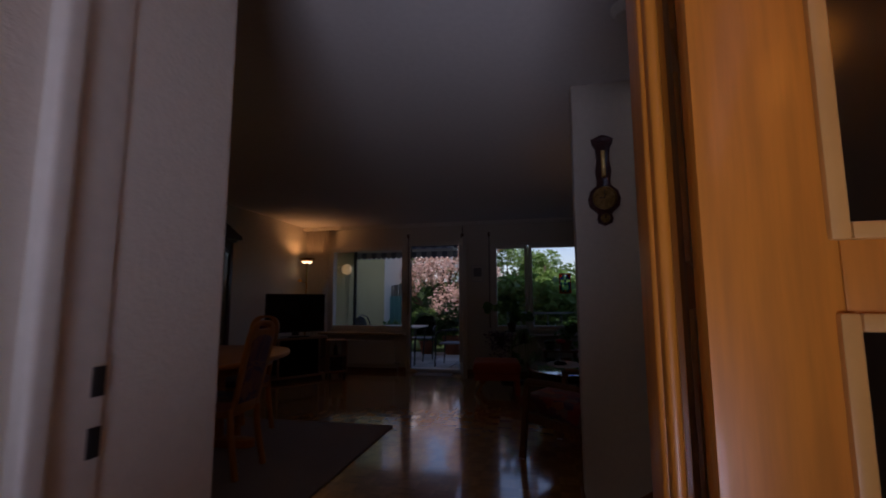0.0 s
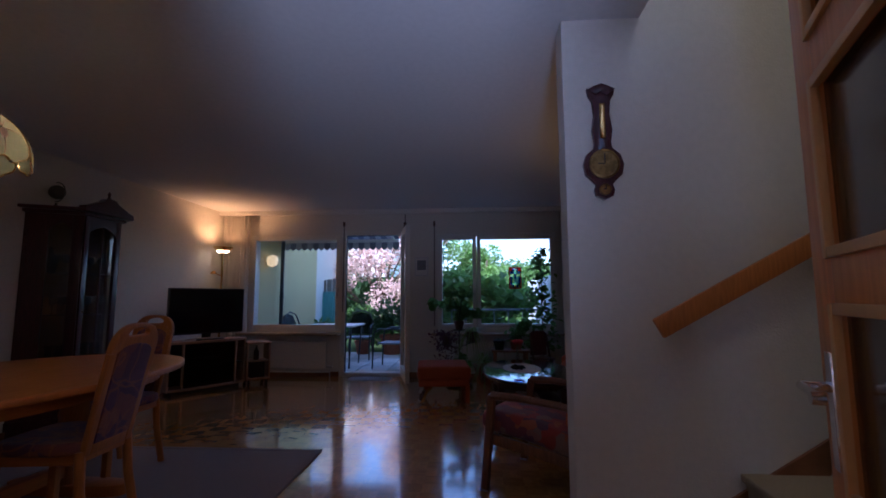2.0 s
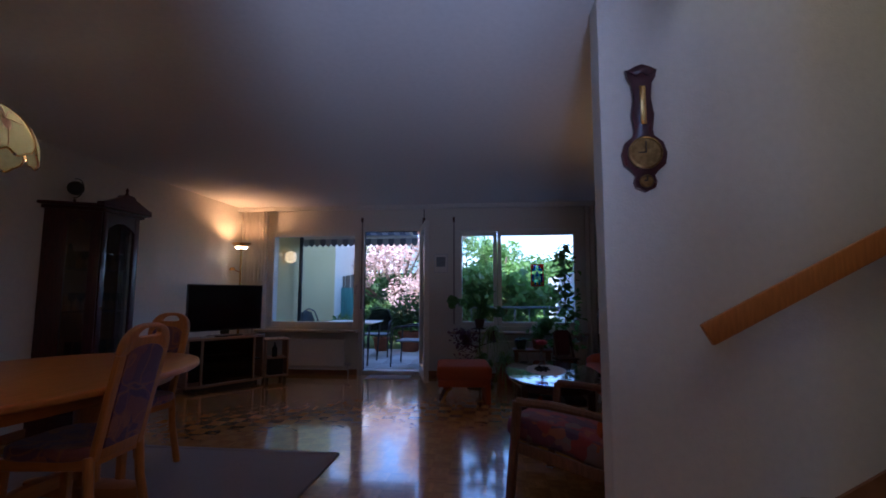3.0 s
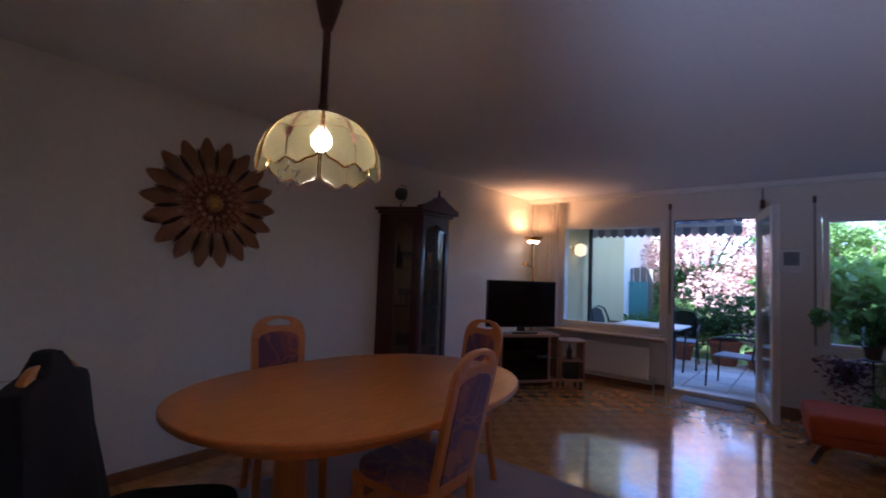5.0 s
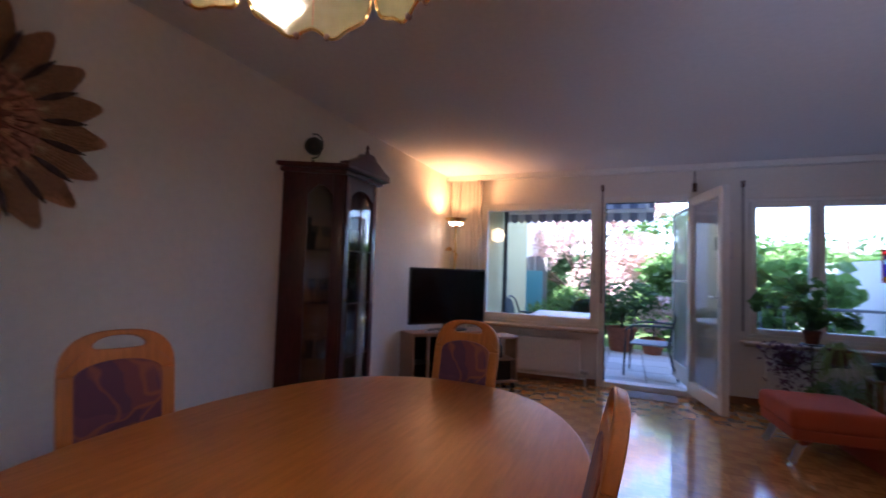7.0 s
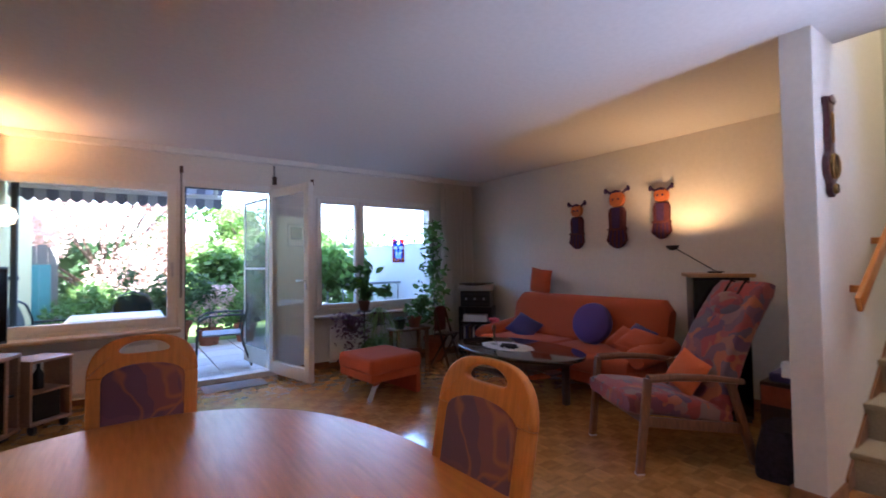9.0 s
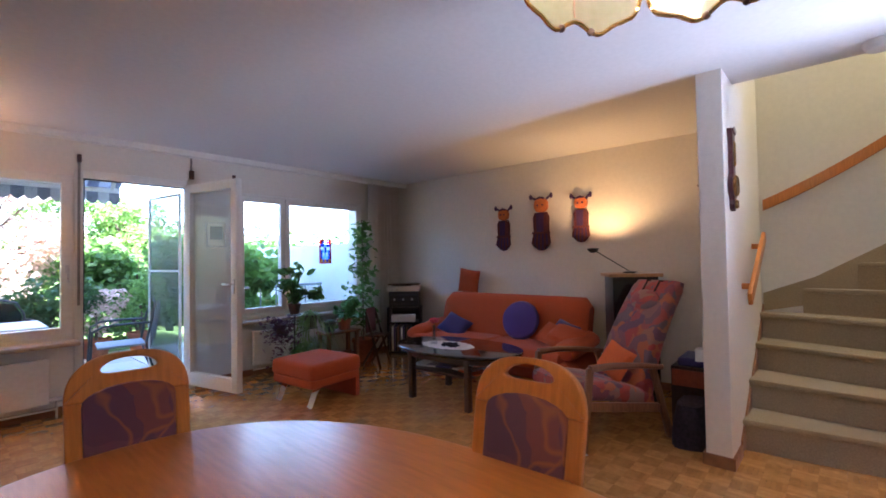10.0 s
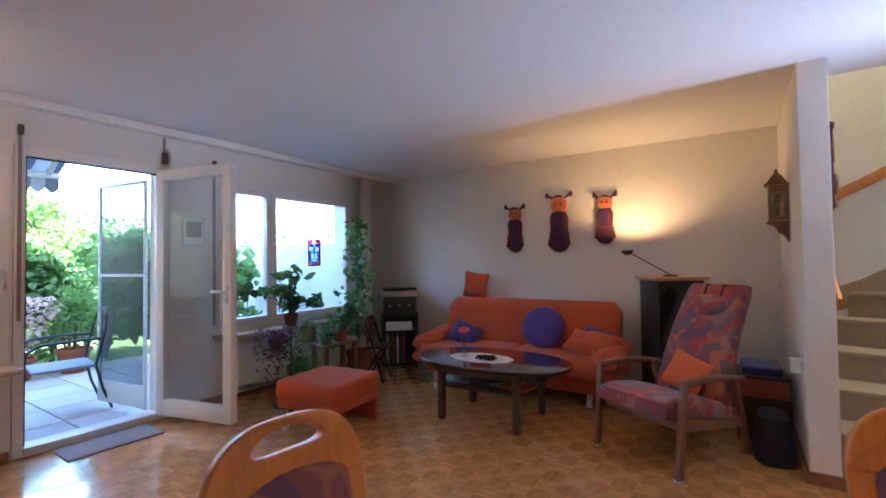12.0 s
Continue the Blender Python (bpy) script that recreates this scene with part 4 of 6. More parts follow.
part("skirt", soften(slab(bmesh.new(), oval(0.235, 0.225, 36, 3.6), 0.476, 0.500), 0.010), M["coat"], ct)
part("collar", tube(bmesh.new(), [(-0.07, 0.29, 0.945), (-0.03, 0.32, 0.985), (0.03, 0.32, 0.985), (0.07, 0.29, 0.945)], 0.020, 10), M["coat"], ct)
single("side_stool", soften(slab(bmesh.new(), oval(0.20, 0.20, 28, 3.5, -3.62, 1.34), 0.655, 0.685), 0.006), M["beech"], "small beech side table with papers", "table")
st = bpy.data.objects["side_stool"]
for sx in (-1, 1):
    for sy in (-1, 1):
        part("leg", boxm(-3.62 + sx * 0.13 - 0.015, -3.62 + sx * 0.13 + 0.015, 1.34 + sy * 0.13 - 0.015, 1.34 + sy * 0.13 + 0.015, 0, 0.655, 0.004), M["beech_upright"], st)
single("papers", soften(boxm(-3.73, -3.53, 1.24, 1.42, 0.685, 0.697), 0.002), M["paper"], "a few printed papers on the side table", "papers")

rug = thing("rug", Matrix(), "greyish rose woven rug under the dining table", "rug")
part("weave", boxm(-3.30, -1.25, 1.15, 3.76, 0.001, 0.012, 0.004), M["rug"], rug)
part("hem", ring_slab(bmesh.new(), [(-3.31, 1.14), (-1.24, 1.14), (-1.24, 3.77), (-3.31, 3.77)], [(-3.27, 1.18), (-1.28, 1.18), (-1.28, 3.73), (-3.27, 3.73)], 0.0005, 0.0135), M["rug"], rug)

# ---- pendant lamp ----
LX, LY, LZ = -2.21, 2.03, 1.674


def amber_glass():
    m = bpy.data.materials.new("cream_lamp_glass")
    m.use_nodes = True
    nt = m.node_tree
    n, l = nt.nodes, nt.links
    n.remove(n["Principled BSDF"])
    tl = n.new("ShaderNodeBsdfTranslucent")
    df = n.new("ShaderNodeBsdfDiffuse")
    gl = n.new("ShaderNodeBsdfGlossy")
    tr = n.new("ShaderNodeBsdfTransparent")
    tex = n.new("ShaderNodeTexNoise")
    tex.inputs["Scale"].default_value = 14
    ramp = n.new("ShaderNodeValToRGB")
    ramp.color_ramp.elements[0].color, ramp.color_ramp.elements[1].color = (0.42, 0.37, 0.18, 1), (0.54, 0.49, 0.27, 1)
    l.new(tex.outputs[0], ramp.inputs[0])
    l.new(ramp.outputs[0], tl.inputs[0])
    l.new(ramp.outputs[0], df.inputs[0])
    tr.inputs[0].default_value = (0.93, 0.89, 0.74, 1)
    gl.inputs["Roughness"].default_value = 0.1
    a, b, c = n.new("ShaderNodeMixShader"), n.new("ShaderNodeMixShader"), n.new("ShaderNodeMixShader")
    a.inputs[0].default_value, b.inputs[0].default_value, c.inputs[0].default_value = 0.35, 0.50, 0.06
    l.new(tl.outputs[0], a.inputs[1]); l.new(df.outputs[0], a.inputs[2])
    l.new(a.outputs[0], b.inputs[1]); l.new(tr.outputs[0], b.inputs[2])
    l.new(b.outputs[0], c.inputs[1]); l.new(gl.outputs[0], c.inputs[2])
    l.new(c.outputs[0], n["Material Output"].inputs[0])
    return m


M["amber"] = amber_glass()
M["aged_gold"] = mat("dark_gold_leading", (0.26, 0.13, 0.05), 0.6, metal=0.0, vary=0.1)
M["rose_glass"] = mat("rose_glass_paint", (0.70, 0.40, 0.26), 0.4)
pend = thing("pendant_lamp", pose(LX, LY, LZ), "pendant lamp of six cream glass petals with brass rims", "lamp")
part("canopy", lathe(bmesh.new(), [(0.022, H - LZ - 0.13), (0.03, H - LZ - 0.10), (0.055, H - LZ - 0.01), (0.055, H - LZ)], seg=20), M["brown_pot"], pend, "dark conical ceiling canopy")
coil = [(0.011 * math.cos(k * 0.9), 0.011 * math.sin(k * 0.9), 0.29 + (H - LZ - 0.42) * k / 210) for k in range(211)]
part("cord", tube(bmesh.new(), coil, 0.0055, 6), M["brown_pot"], pend, "coiled dark brown cord")
part("holder", lathe(bmesh.new(), [(0.012, 0.30), (0.02, 0.28), (0.024, 0.22), (0.03, 0.215), (0.03, 0.195), (0.018, 0.186)], seg=16), M["brown_pot"], pend)
part("cap", lathe(bmesh.new(), [(0.02, 0.245), (0.05, 0.235), (0.065, 0.215), (0.06, 0.215), (0.02, 0.235)], seg=24, close=False), M["brass"], pend)
part("bulb", lathe(bmesh.new(), [(0.012, 0.190), (0.026, 0.176), (0.041, 0.146), (0.038, 0.118), (0.020, 0.098), (0.001, 0.092)], seg=16), mat("lit_bulb", (1, 0.9, 0.7), 0.3, emit=(1.0, 0.80, 0.48, 9.0)), pend, "glowing bulb")


def petal_point(u, v):
    """u across (-1..1), v from the top (0) to the wavy rim (1)."""
    k = max(0.0, (v - 0.82) / 0.18)
    ang = u * radians(28.6) * (0.70 + 0.30 * math.sqrt(max(0.0, 1 - k * k)))
    bend = 0.20 + v * 1.52
    r = 0.238 * math.sin(bend)
    z = 0.034 + 0.212 * math.cos(bend) + 0.010 * k * math.cos(2 * math.pi * u)
    return Vector((r * math.cos(ang), r * math.sin(ang), z))


gp = bmesh.new()
NU, NV = 20, 30
grid = [[gp.verts.new(petal_point(-1 + 2 * i / NU, 0.06 + 0.94 * j / NV)) for i in range(NU + 1)] for j in range(NV + 1)]
for j in range(NV):
    for i in range(NU):
        gp.faces.new((grid[j][i], grid[j][i + 1], grid[j + 1][i + 1], grid[j + 1][i]))
petal_me = finish("petal", gp, M["amber"])
rim_pts = [petal_point(-1, 0.06 + 0.94 * j / NV) for j in range(NV + 1)] + [petal_point(-1 + 2 * i / NU, 1) for i in range(1, NU + 1)] + [petal_point(1, 0.06 + 0.94 * j / NV) for j in range(NV - 1, -1, -1)]
rim_me = finish("rim", tube(bmesh.new(), rim_pts, 0.0038, 6), M["brass"])
fl = bmesh.new()
for du, dv in ((0.05, -0.40), (-0.22, -0.36), (0.30, -0.30), (-0.48, -0.22), (0.52, -0.16), (-0.66, -0.06), (0.68, 0.0)):
    tube(fl, [petal_point(du * k / 8, 0.60 + dv * math.sin(math.pi * 0.62 * k / 8)) * 1.006 for k in range(9)], 0.0018, 5)
tube(fl, [petal_point(0, v) * 1.006 for v in (0.72, 0.80, 0.90, 0.97)], 0.0024, 5)
line_me = finish("flower_motif", fl, M["aged_gold"])
fb = bmesh.new()
cup = [petal_point(u, v) * 1.008 for u, v in ((-0.15, 0.60), (-0.07, 0.625), (0, 0.59), (0.07, 0.625), (0.15, 0.60), (0.12, 0.70), (0.04, 0.75), (-0.04, 0.75), (-0.12, 0.70))]
fb.faces.new([fb.verts.new(p) for p in cup])
bmesh.ops.solidify(fb, geom=fb.faces[:], thickness=0.002)
cup_me = finish("flower", fb, M["rose_glass"])
bead_me = []
for u in (-0.35, 0.35):
    kn = bmesh.new()
    bmesh.ops.create_uvsphere(kn, u_segments=8, v_segments=6, radius=0.007, matrix=Matrix.Translation(petal_point(u, 1.0)))
    bead_me.append(finish("bead", kn, M["brown_pot"]))
for k in range(6):
    pe = new("petal", petal_me)
    pe.parent, pe.matrix_local = pend, pose(0, 0, 0, 0, 0, 60 * k - 4)
    for nm, me in (("rim", rim_me), ("flower_motif", line_me), ("flower", cup_me), ("bead", bead_me[0]), ("bead", bead_me[1])):
        sub = new(nm, me)
        sub.parent = pe
star = thing("crystal_star", pose(LX - 0.06, LY - 0.10, LZ - 0.02, 0, 0, 40), "small cut-glass star hanging from the lamp", "ornament")
spk = bmesh.new()
pts = [((0.055 if k % 2 == 0 else 0.03) * math.sin(math.pi * k / 6), (0.055 if k % 2 == 0 else 0.03) * math.cos(math.pi * k / 6)) for k in range(12)]
inn = [(x * 0.78, z * 0.78) for x, z in pts]
ring_slab(spk, pts, inn, -0.006, 0.006, plane="xz")
part("star", spk, M["clear_glass"], star)
part("thread", rod(bmesh.new(), (0, 0, 0.05), (0, 0, 0.21), 0.001, seg=5), M["silver"], star)

# ---- straw sun on the wall ----
M["straw_gold"] = mat("bright_golden_straw", (0.74, 0.40, 0.08), 0.7, vary=0.2)
M["straw_ring"] = mat("brown_braided_straw", (0.26, 0.09, 0.06), 0.8, vary=0.3, island=True)
sun_hang = thing("straw_sun", pose(-3.845, 2.326, 1.718, 90, 0, 90), "large woven straw sun with dark-tipped rays on the wall", "wall hanging")
part("disc", lathe(bmesh.new(), [(0.23, 0.002), (0.23, 0.012), (0.20, 0.022), (0.12, 0.024), (0.03, 0.03), (0.001, 0.03)], seg=40), M["straw_mid"], sun_hang)
rb = bmesh.new()
for k in range(72):
    a = 2 * math.pi * k / 72
    r0, r1 = 0.06, (0.12, 0.19, 0.15)[k % 3]
    tube(rb, [(r0 * math.cos(a), r0 * math.sin(a), 0.03), (r1 * math.cos(a), r1 * math.sin(a), 0.03)], 0.004, 5)
tagged(part("straw_ring", rb, M["straw_ring"], sun_hang), "dark braided straw ring", kind="stuff")
sb2 = bmesh.new()
for k in range(24):
    a = 2 * math.pi * k / 24
    tube(sb2, [(0, 0, 0.036), ((0.066 - 0.018 * (k % 2)) * math.cos(a), (0.066 - 0.018 * (k % 2)) * math.sin(a), 0.036)], 0.004, 5, taper=lambda q: 0.006 * (1 - 0.8 * q))
part("centre_star", sb2, M["straw_gold"], sun_hang, "golden straw star")
rp = bmesh.new()
cols = []
for q in range(19):
    u = -1 + q / 9
    ln = 0.252 - 0.060 * abs(u) ** 2.2 - (0.016 if q % 2 else 0.0)
    cols.append([rp.verts.new((0.195 + ln * k / 7, u * 0.060 * math.sin(math.pi * (0.10 + 0.68 * (k / 7) ** 0.85)), 0.014 + 0.007 * (1 - u * u) + (0.0025 if q % 2 else 0.0))) for k in range(8)])
for a, b in zip(cols, cols[1:]):
    for k in range(7):
        rp.faces.new((a[k], a[k + 1], b[k + 1], b[k]))
bmesh.ops.solidify(rp, geom=rp.faces[:], thickness=0.003)
ray_me = finish("ray", rp, M["straw"])
dk = slab(bmesh.new(), [(0.205 + 0.165 * k / 8, 0.0135 * math.sin(math.pi * k / 8)) for k in range(9)] + [(0.205 + 0.165 * k / 8, -0.0135 * math.sin(math.pi * k / 8)) for k in range(7, 0, -1)], 0.016, 0.026, 0.002)
dark_me = finish("dark_sheaf", dk, M["straw_dark"])
tuft = bmesh.new()
for q in range(5):
    tube(tuft, [(0.205, 0, 0.02), (0.24 + 0.006 * (q % 2), (q - 2) * 0.008, 0.024)], 0.003, 5, taper=lambda k2: 0.0042 * (1 - 0.7 * k2))
tuft_me = finish("tuft", tuft, M["straw_pale"])
fan = bmesh.new()
for q in range(5):
    tube(fan, [(0.085, 0, 0.030), (0.122 - 0.004 * abs(q - 2), (q - 2) * 0.008, 0.036)], 0.003, 5, taper=lambda k2: 0.0030 * (0.6 + 0.7 * k2))
fan_me = finish("straw_fan", fan, M["straw"])
for k in range(14):
    fn = new("straw_fan", fan_me)
    fn.parent, fn.matrix_local = sun_hang, pose(0, 0, 0, 0, 0, 360 * k / 14)
for k in range(18):
    tf = new("tuft", tuft_me)
    tf.parent, tf.matrix_local = sun_hang, pose(0, 0, 0, 0, 0, 20 * k)
    ry = new("ray", ray_me)
    ry.parent, ry.matrix_local = sun_hang, pose(0, 0, 0, 0, 0, 20 * k)
    ds = new("dark_sheaf", dark_me)
    ds.parent, ds.matrix_local = sun_hang, pose(0, 0, 0, 0, 0, 20 * k + 10)

# ---- display cabinet ----
# amber reflection of the lamplit wall is put into this brown
M["cab_inside"] = mat("amber_reflection_veneer", (0.34, 0.15, 0.05), 0.45, scale=12, stretch=(6, 6, 1), vary=0.15)
cab = thing("display_cabinet", Matrix(), "dark walnut display cabinet with canted glazed sides and glassware", "cabinet")
FP = [(-3.848, 3.86), (-3.505, 4.06), (-3.505, 4.455), (-3.848, 4.655)]


def grow(pts, d):
    cx, cy = -3.848, 4.2575
    return [(x if x < -3.84 else x + d, y + d * (1 if y > cy else -1)) for x, y in pts]


part("plinth", slab(bmesh.new(), grow(FP, 0.012), 0.0, 0.14, 0.006), M["walnut"], cab)
part("back_panel", boxm(-3.848, -3.835, 3.875, 4.64, 0.14, 1.86), M["cab_inside"], cab, "brown veneered back with the amber reflection in its colour")
for a, b, nm in ((FP[0], FP[1], "side_frame"), (FP[1], FP[2], "door"), (FP[2], FP[3], "side_frame")):
    A, B = Vector((*a, 0)), Vector((*b, 0))
    L = (B - A).length
    fb2 = bmesh.new()
    w, v = (0.05, 0.05) if nm == "door" else ((0.165, 0.075) if a == FP[0] else (0.075, 0.165))
    box(fb2, 0, w, -0.014, 0.014, 0.14, 1.86, 0.005)
    box(fb2, L - v, L, -0.014, 0.014, 0.14, 1.86, 0.005)
    box(fb2, w, L - v, -0.012, 0.012, 0.14, 0.26, 0.004)
    arch = [(w, 1.86), (w, 1.70)] + [(w + (L - w - v) * j / 12, 1.70 + 0.07 * math.sin(math.pi * j / 12)) for j in range(1, 12)] + [(L - v, 1.70), (L - v, 1.86)]
    slab(fb2, arch, -0.012, 0.012, plane="xz")
    ob = part(nm, fb2, M["walnut"], cab)
    ob.matrix_local = Matrix.Translation(A) @ pose(0, 0, 0, 0, 0, math.degrees(math.atan2(B.y - A.y, B.x - A.x)))
    part("pane", boxm(w, L - v, -0.003, 0.003, 0.26, 1.76), M["cab_glass"] if "cab_glass" in M else M["smoked_glass"], ob, "reflecting cabinet glass")
    if nm == "door":
        cames = rod(bmesh.new(), (L / 2, -0.006, 0.26), (L / 2, -0.006, 1.75), 0.005, seg=6)
        for z in (0.62, 0.98, 1.34):
            rod(cames, (w, -0.006, z), (L - w, -0.006, z), 0.004, seg=6)
        part("lead_came", cames, M["walnut"], ob)
        part("knob", lathe(bmesh.new(), [(0.004, 0), (0.009, 0.012), (0.001, 0.02)], (w / 2, -0.02, 1.0), 10), M["brass"], ob, "brass knob")
part("cornice", slab(slab(bmesh.new(), grow(FP, 0.035), 1.845, 1.875, 0.008), grow(FP, 0.075), 1.8755, 1.905, 0.010), M["walnut"], cab)
ped = bmesh.new()
L0, L1 = 3.985, 4.53
prof = [(L0, 1.90)] + [(L0 + (L1 - L0) * j / 20, 1.925 + 0.085 * (0.5 - 0.5 * math.cos(2 * math.pi * j / 20)) ** 0.8 + (0.02 if 7 < j < 13 else 0)) for j in range(21)] + [(L1, 1.90)]
slab(ped, prof, -3.50, -3.43, 0.006, plane="yz")
part("pediment", ped, M["walnut"], cab, "arched carved pediment")
part("finial", lathe(bmesh.new(), [(0.012, 2.035), (0.02, 2.05), (0.010, 2.075), (0.014, 2.095), (0.002, 2.12)], (-3.465, 4.2575, -0.018), 12), M["walnut"], cab)
for z in (0.62, 0.98, 1.34):
    part("shelf", slab(bmesh.new(), [(-3.834, 3.90), (-3.535, 4.075), (-3.535, 4.44), (-3.834, 4.615)], z - 0.004, z + 0.004), M["clear_glass"], cab, "glass shelf", smooth=False)
rg = random.Random(4)
gob = finish("goblet", lathe(bmesh.new(), [(0.028, 0), (0.026, 0.004), (0.004, 0.012), (0.004, 0.07), (0.024, 0.095), (0.03, 0.13), (0.026, 0.16), (0.0235, 0.16), (0.026, 0.13), (0.02, 0.098), (0.001, 0.085)], seg=14), M["clear_glass"])
tum = finish("tumbler", lathe(bmesh.new(), [(0.024, 0), (0.029, 0.10), (0.027, 0.10), (0.022, 0.008), (0.001, 0.008)], seg=14), M["clear_glass"])
for z, me, nm in ((1.345, gob, "goblet"), (0.985, gob, "goblet"), (0.625, tum, "tumbler")):
    for i in range(9):
        y = 4.06 + 0.40 * (i % 5) / 4.0
        x = -3.63 - 0.085 * (i // 5) + (0.03 if 1 <= i % 5 <= 3 else -0.02)
        g = new(nm, me)
        g.matrix_world = Matrix.Translation((x, y, z))
        tagged(g, "clear drinking glass on a cabinet shelf", "glass", "glasses in the cabinet")
single("decanter", lathe(bmesh.new(), [(0.04, 0), (0.05, 0.05), (0.04, 0.11), (0.015, 0.14), (0.015, 0.19), (0.02, 0.2), (0.001, 0.23)], seg=18), M["smoked_glass"], "amber glass decanter in the cabinet", "decanter", Matrix.Translation((-3.76, 4.03, 1.345)))
single("framed_card", boxm(-0.05, 0.05, -0.006, 0.006, 0, 0.14, 0.003), M["straw"], "golden framed card on a cabinet shelf", "card", pose(-3.78, 4.08, 0.985, 0, 0, 60))
gl = thing("globe_ornament", pose(-3.745, 4.02, 1.905), "small dark metal globe on a curved stand", "ornament")
part("base", lathe(bmesh.new(), [(0.045, 0), (0.045, 0.012), (0.012, 0.022), (0.008, 0.05)], seg=16), M["dark_metal"], gl)
arc = [(0.075 * math.cos(a), 0, 0.145 + 0.085 * math.sin(a)) for a in [radians(-100 + 20 * k) for k in range(11)]]
part("arc", tube(bmesh.new(), arc, 0.005, 6), M["dark_metal"], gl)
sp = bmesh.new()
bmesh.ops.create_uvsphere(sp, u_segments=20, v_segments=12, radius=0.062, matrix=Matrix.Translation((0, 0, 0.145)))
part("globe", sp, M["dark_metal"], gl)

# ---- television corner ----
TVM = pose(-3.448, 5.885, 0, 0, 0, math.degrees(math.atan2(0.757, 0.517)))
M["bench_wood"] = mat("pinkish_beech_laminate", (0.46, 0.27, 0.17), 0.45, scale=12, stretch=(1, 6, 6), vary=0.1)
tv = thing("television", TVM, "black flat-screen television on a glossy stand, switched off", "television")
part("housing", soften(boxm(-0.462, 0.462, -0.005, 0.035, 0.685, 1.25), 0.006), M["black"], tv)
part("screen", boxm(-0.447, 0.447, -0.008, -0.0055, 0.705, 1.235), M["screen"], tv, "dark glossy screen")
part("neck", boxm(-0.05, 0.05, 0.0, 0.03, 0.64, 0.69, 0.004), M["black"], tv)
part("foot", slab(bmesh.new(), oval(0.22, 0.11, 30, 2.6, 0, 0.01), 0.613, 0.628, 0.004), M["black"], tv)
bench = thing("tv_bench", TVM, "beech television bench with dark open shelves in the corner", "bench")
for z0, z1 in ((0.585, 0.612), (0.045, 0.07)):
    part("board", slab(bmesh.new(), [(-0.47, -0.10), (-0.30, -0.15), (0.30, -0.15), (0.47, -0.10), (0.47, 0.16), (-0.47, 0.16)], z0, z1, 0.004), M["bench_wood"], bench)
part("shelf", boxm(-0.43, 0.43, -0.09, 0.14, 0.30, 0.315), M["black"], bench, "dark shelf")
for x in (-0.455, 0.455):
    part("side_panel", boxm(x - 0.012, x + 0.012, -0.10, 0.16, 0.07, 0.585, 0.003), M["bench_wood"], bench)
part("back_panel", boxm(-0.443, 0.443, 0.145, 0.158, 0.07, 0.585), M["black"], bench)
part("door", boxm(-0.30, 0.30, -0.135, -0.129, 0.08, 0.575), M["smoked_glass"], bench, "smoked glass doors")
part("post", box(boxm(-0.325, -0.302, -0.145, -0.115, 0.07, 0.585, 0.004), 0.302, 0.325, -0.145, -0.115, 0.07, 0.585, 0.004), M["bench_wood"], bench)
part("plinth", boxm(-0.40, 0.40, -0.08, 0.14, 0.0, 0.045), M["black"], bench)
single("receiver", soften(boxm(-0.20, 0.20, -0.06, 0.12, 0.315, 0.39), 0.004), M["black"], "black receiver on the bench shelf", "receiver", TVM)
single("remote_control", soften(boxm(-0.32, -0.16, -0.09, -0.05, 0.6125, 0.63), 0.006), M["silver"], "slim silver remote control on the bench", "remote", TVM)
SCM = pose(-3.02, 6.34, 0, 0, 0, 40)
sc = thing("side_cabinet", SCM, "small open beech cabinet on castors with bottles", "cabinet")
for z0, z1 in ((0.53, 0.55), (0.07, 0.09), (0.30, 0.31)):
    part("board", boxm(-0.15, 0.15, -0.15, 0.15, z0, z1, 0.004), M["bench_wood"], sc)
for x in (-0.138, 0.138):
    part("side_panel", boxm(x - 0.010, x + 0.010, -0.14, 0.14, 0.09, 0.53, 0.003), M["bench_wood"], sc)
for sx in (-1, 1):
    for sy in (-1, 1):
        part("castor", rod(bmesh.new(), (sx * 0.11 - 0.012, sy * 0.11, 0.035), (sx * 0.11 + 0.012, sy * 0.11, 0.035), 0.035), M["black"], sc)
single("loudspeaker", soften(boxm(-0.09, 0.09, -0.10, 0.10, 0.09, 0.29), 0.005), M["black"], "small black loudspeaker in the side cabinet", "speaker", SCM)
single("bottle", lathe(bmesh.new(), [(0.035, 0.31), (0.035, 0.42), (0.012, 0.46), (0.012, 0.50), (0.001, 0.50)], seg=14), M["black"], "dark glass bottle on the side cabinet shelf", "bottle", SCM)

ul = thing("floor_lamp", pose(-3.60, 6.42, 0), "brass and black uplighter floor lamp, switched on", "lamp")
part("base", lathe(bmesh.new(), [(0.13, 0), (0.13, 0.015), (0.03, 0.03), (0.015, 0.05)], seg=28), M["brass"], ul)
part("pole", rod(bmesh.new(), (0, 0, 0.03), (0, 0, 1.76), 0.014), M["brass"], ul)
part("bowl", lathe(bmesh.new(), [(0.02, 1.74), (0.05, 1.765), (0.10, 1.80), (0.135, 1.835), (0.13, 1.838), (0.095, 1.806), (0.045, 1.775), (0.002, 1.77)], seg=32, close=False), M["brass"], ul)
part("glass_ring", lathe(bmesh.new(), [(0.055, 1.755), (0.085, 1.782), (0.080, 1.785), (0.052, 1.760)], seg=28, close=False), mat("lit_lamp_glass", (0.9, 0.85, 0.7), 0.3, emit=(1.0, 0.72, 0.38, 3.0)), ul, "glowing glass ring")
part("reading_arm", tube(bmesh.new(), [(0, 0, 1.30), (0.06, -0.09, 1.42), (0.0, -0.20, 1.47)], 0.007), M["brass"], ul)
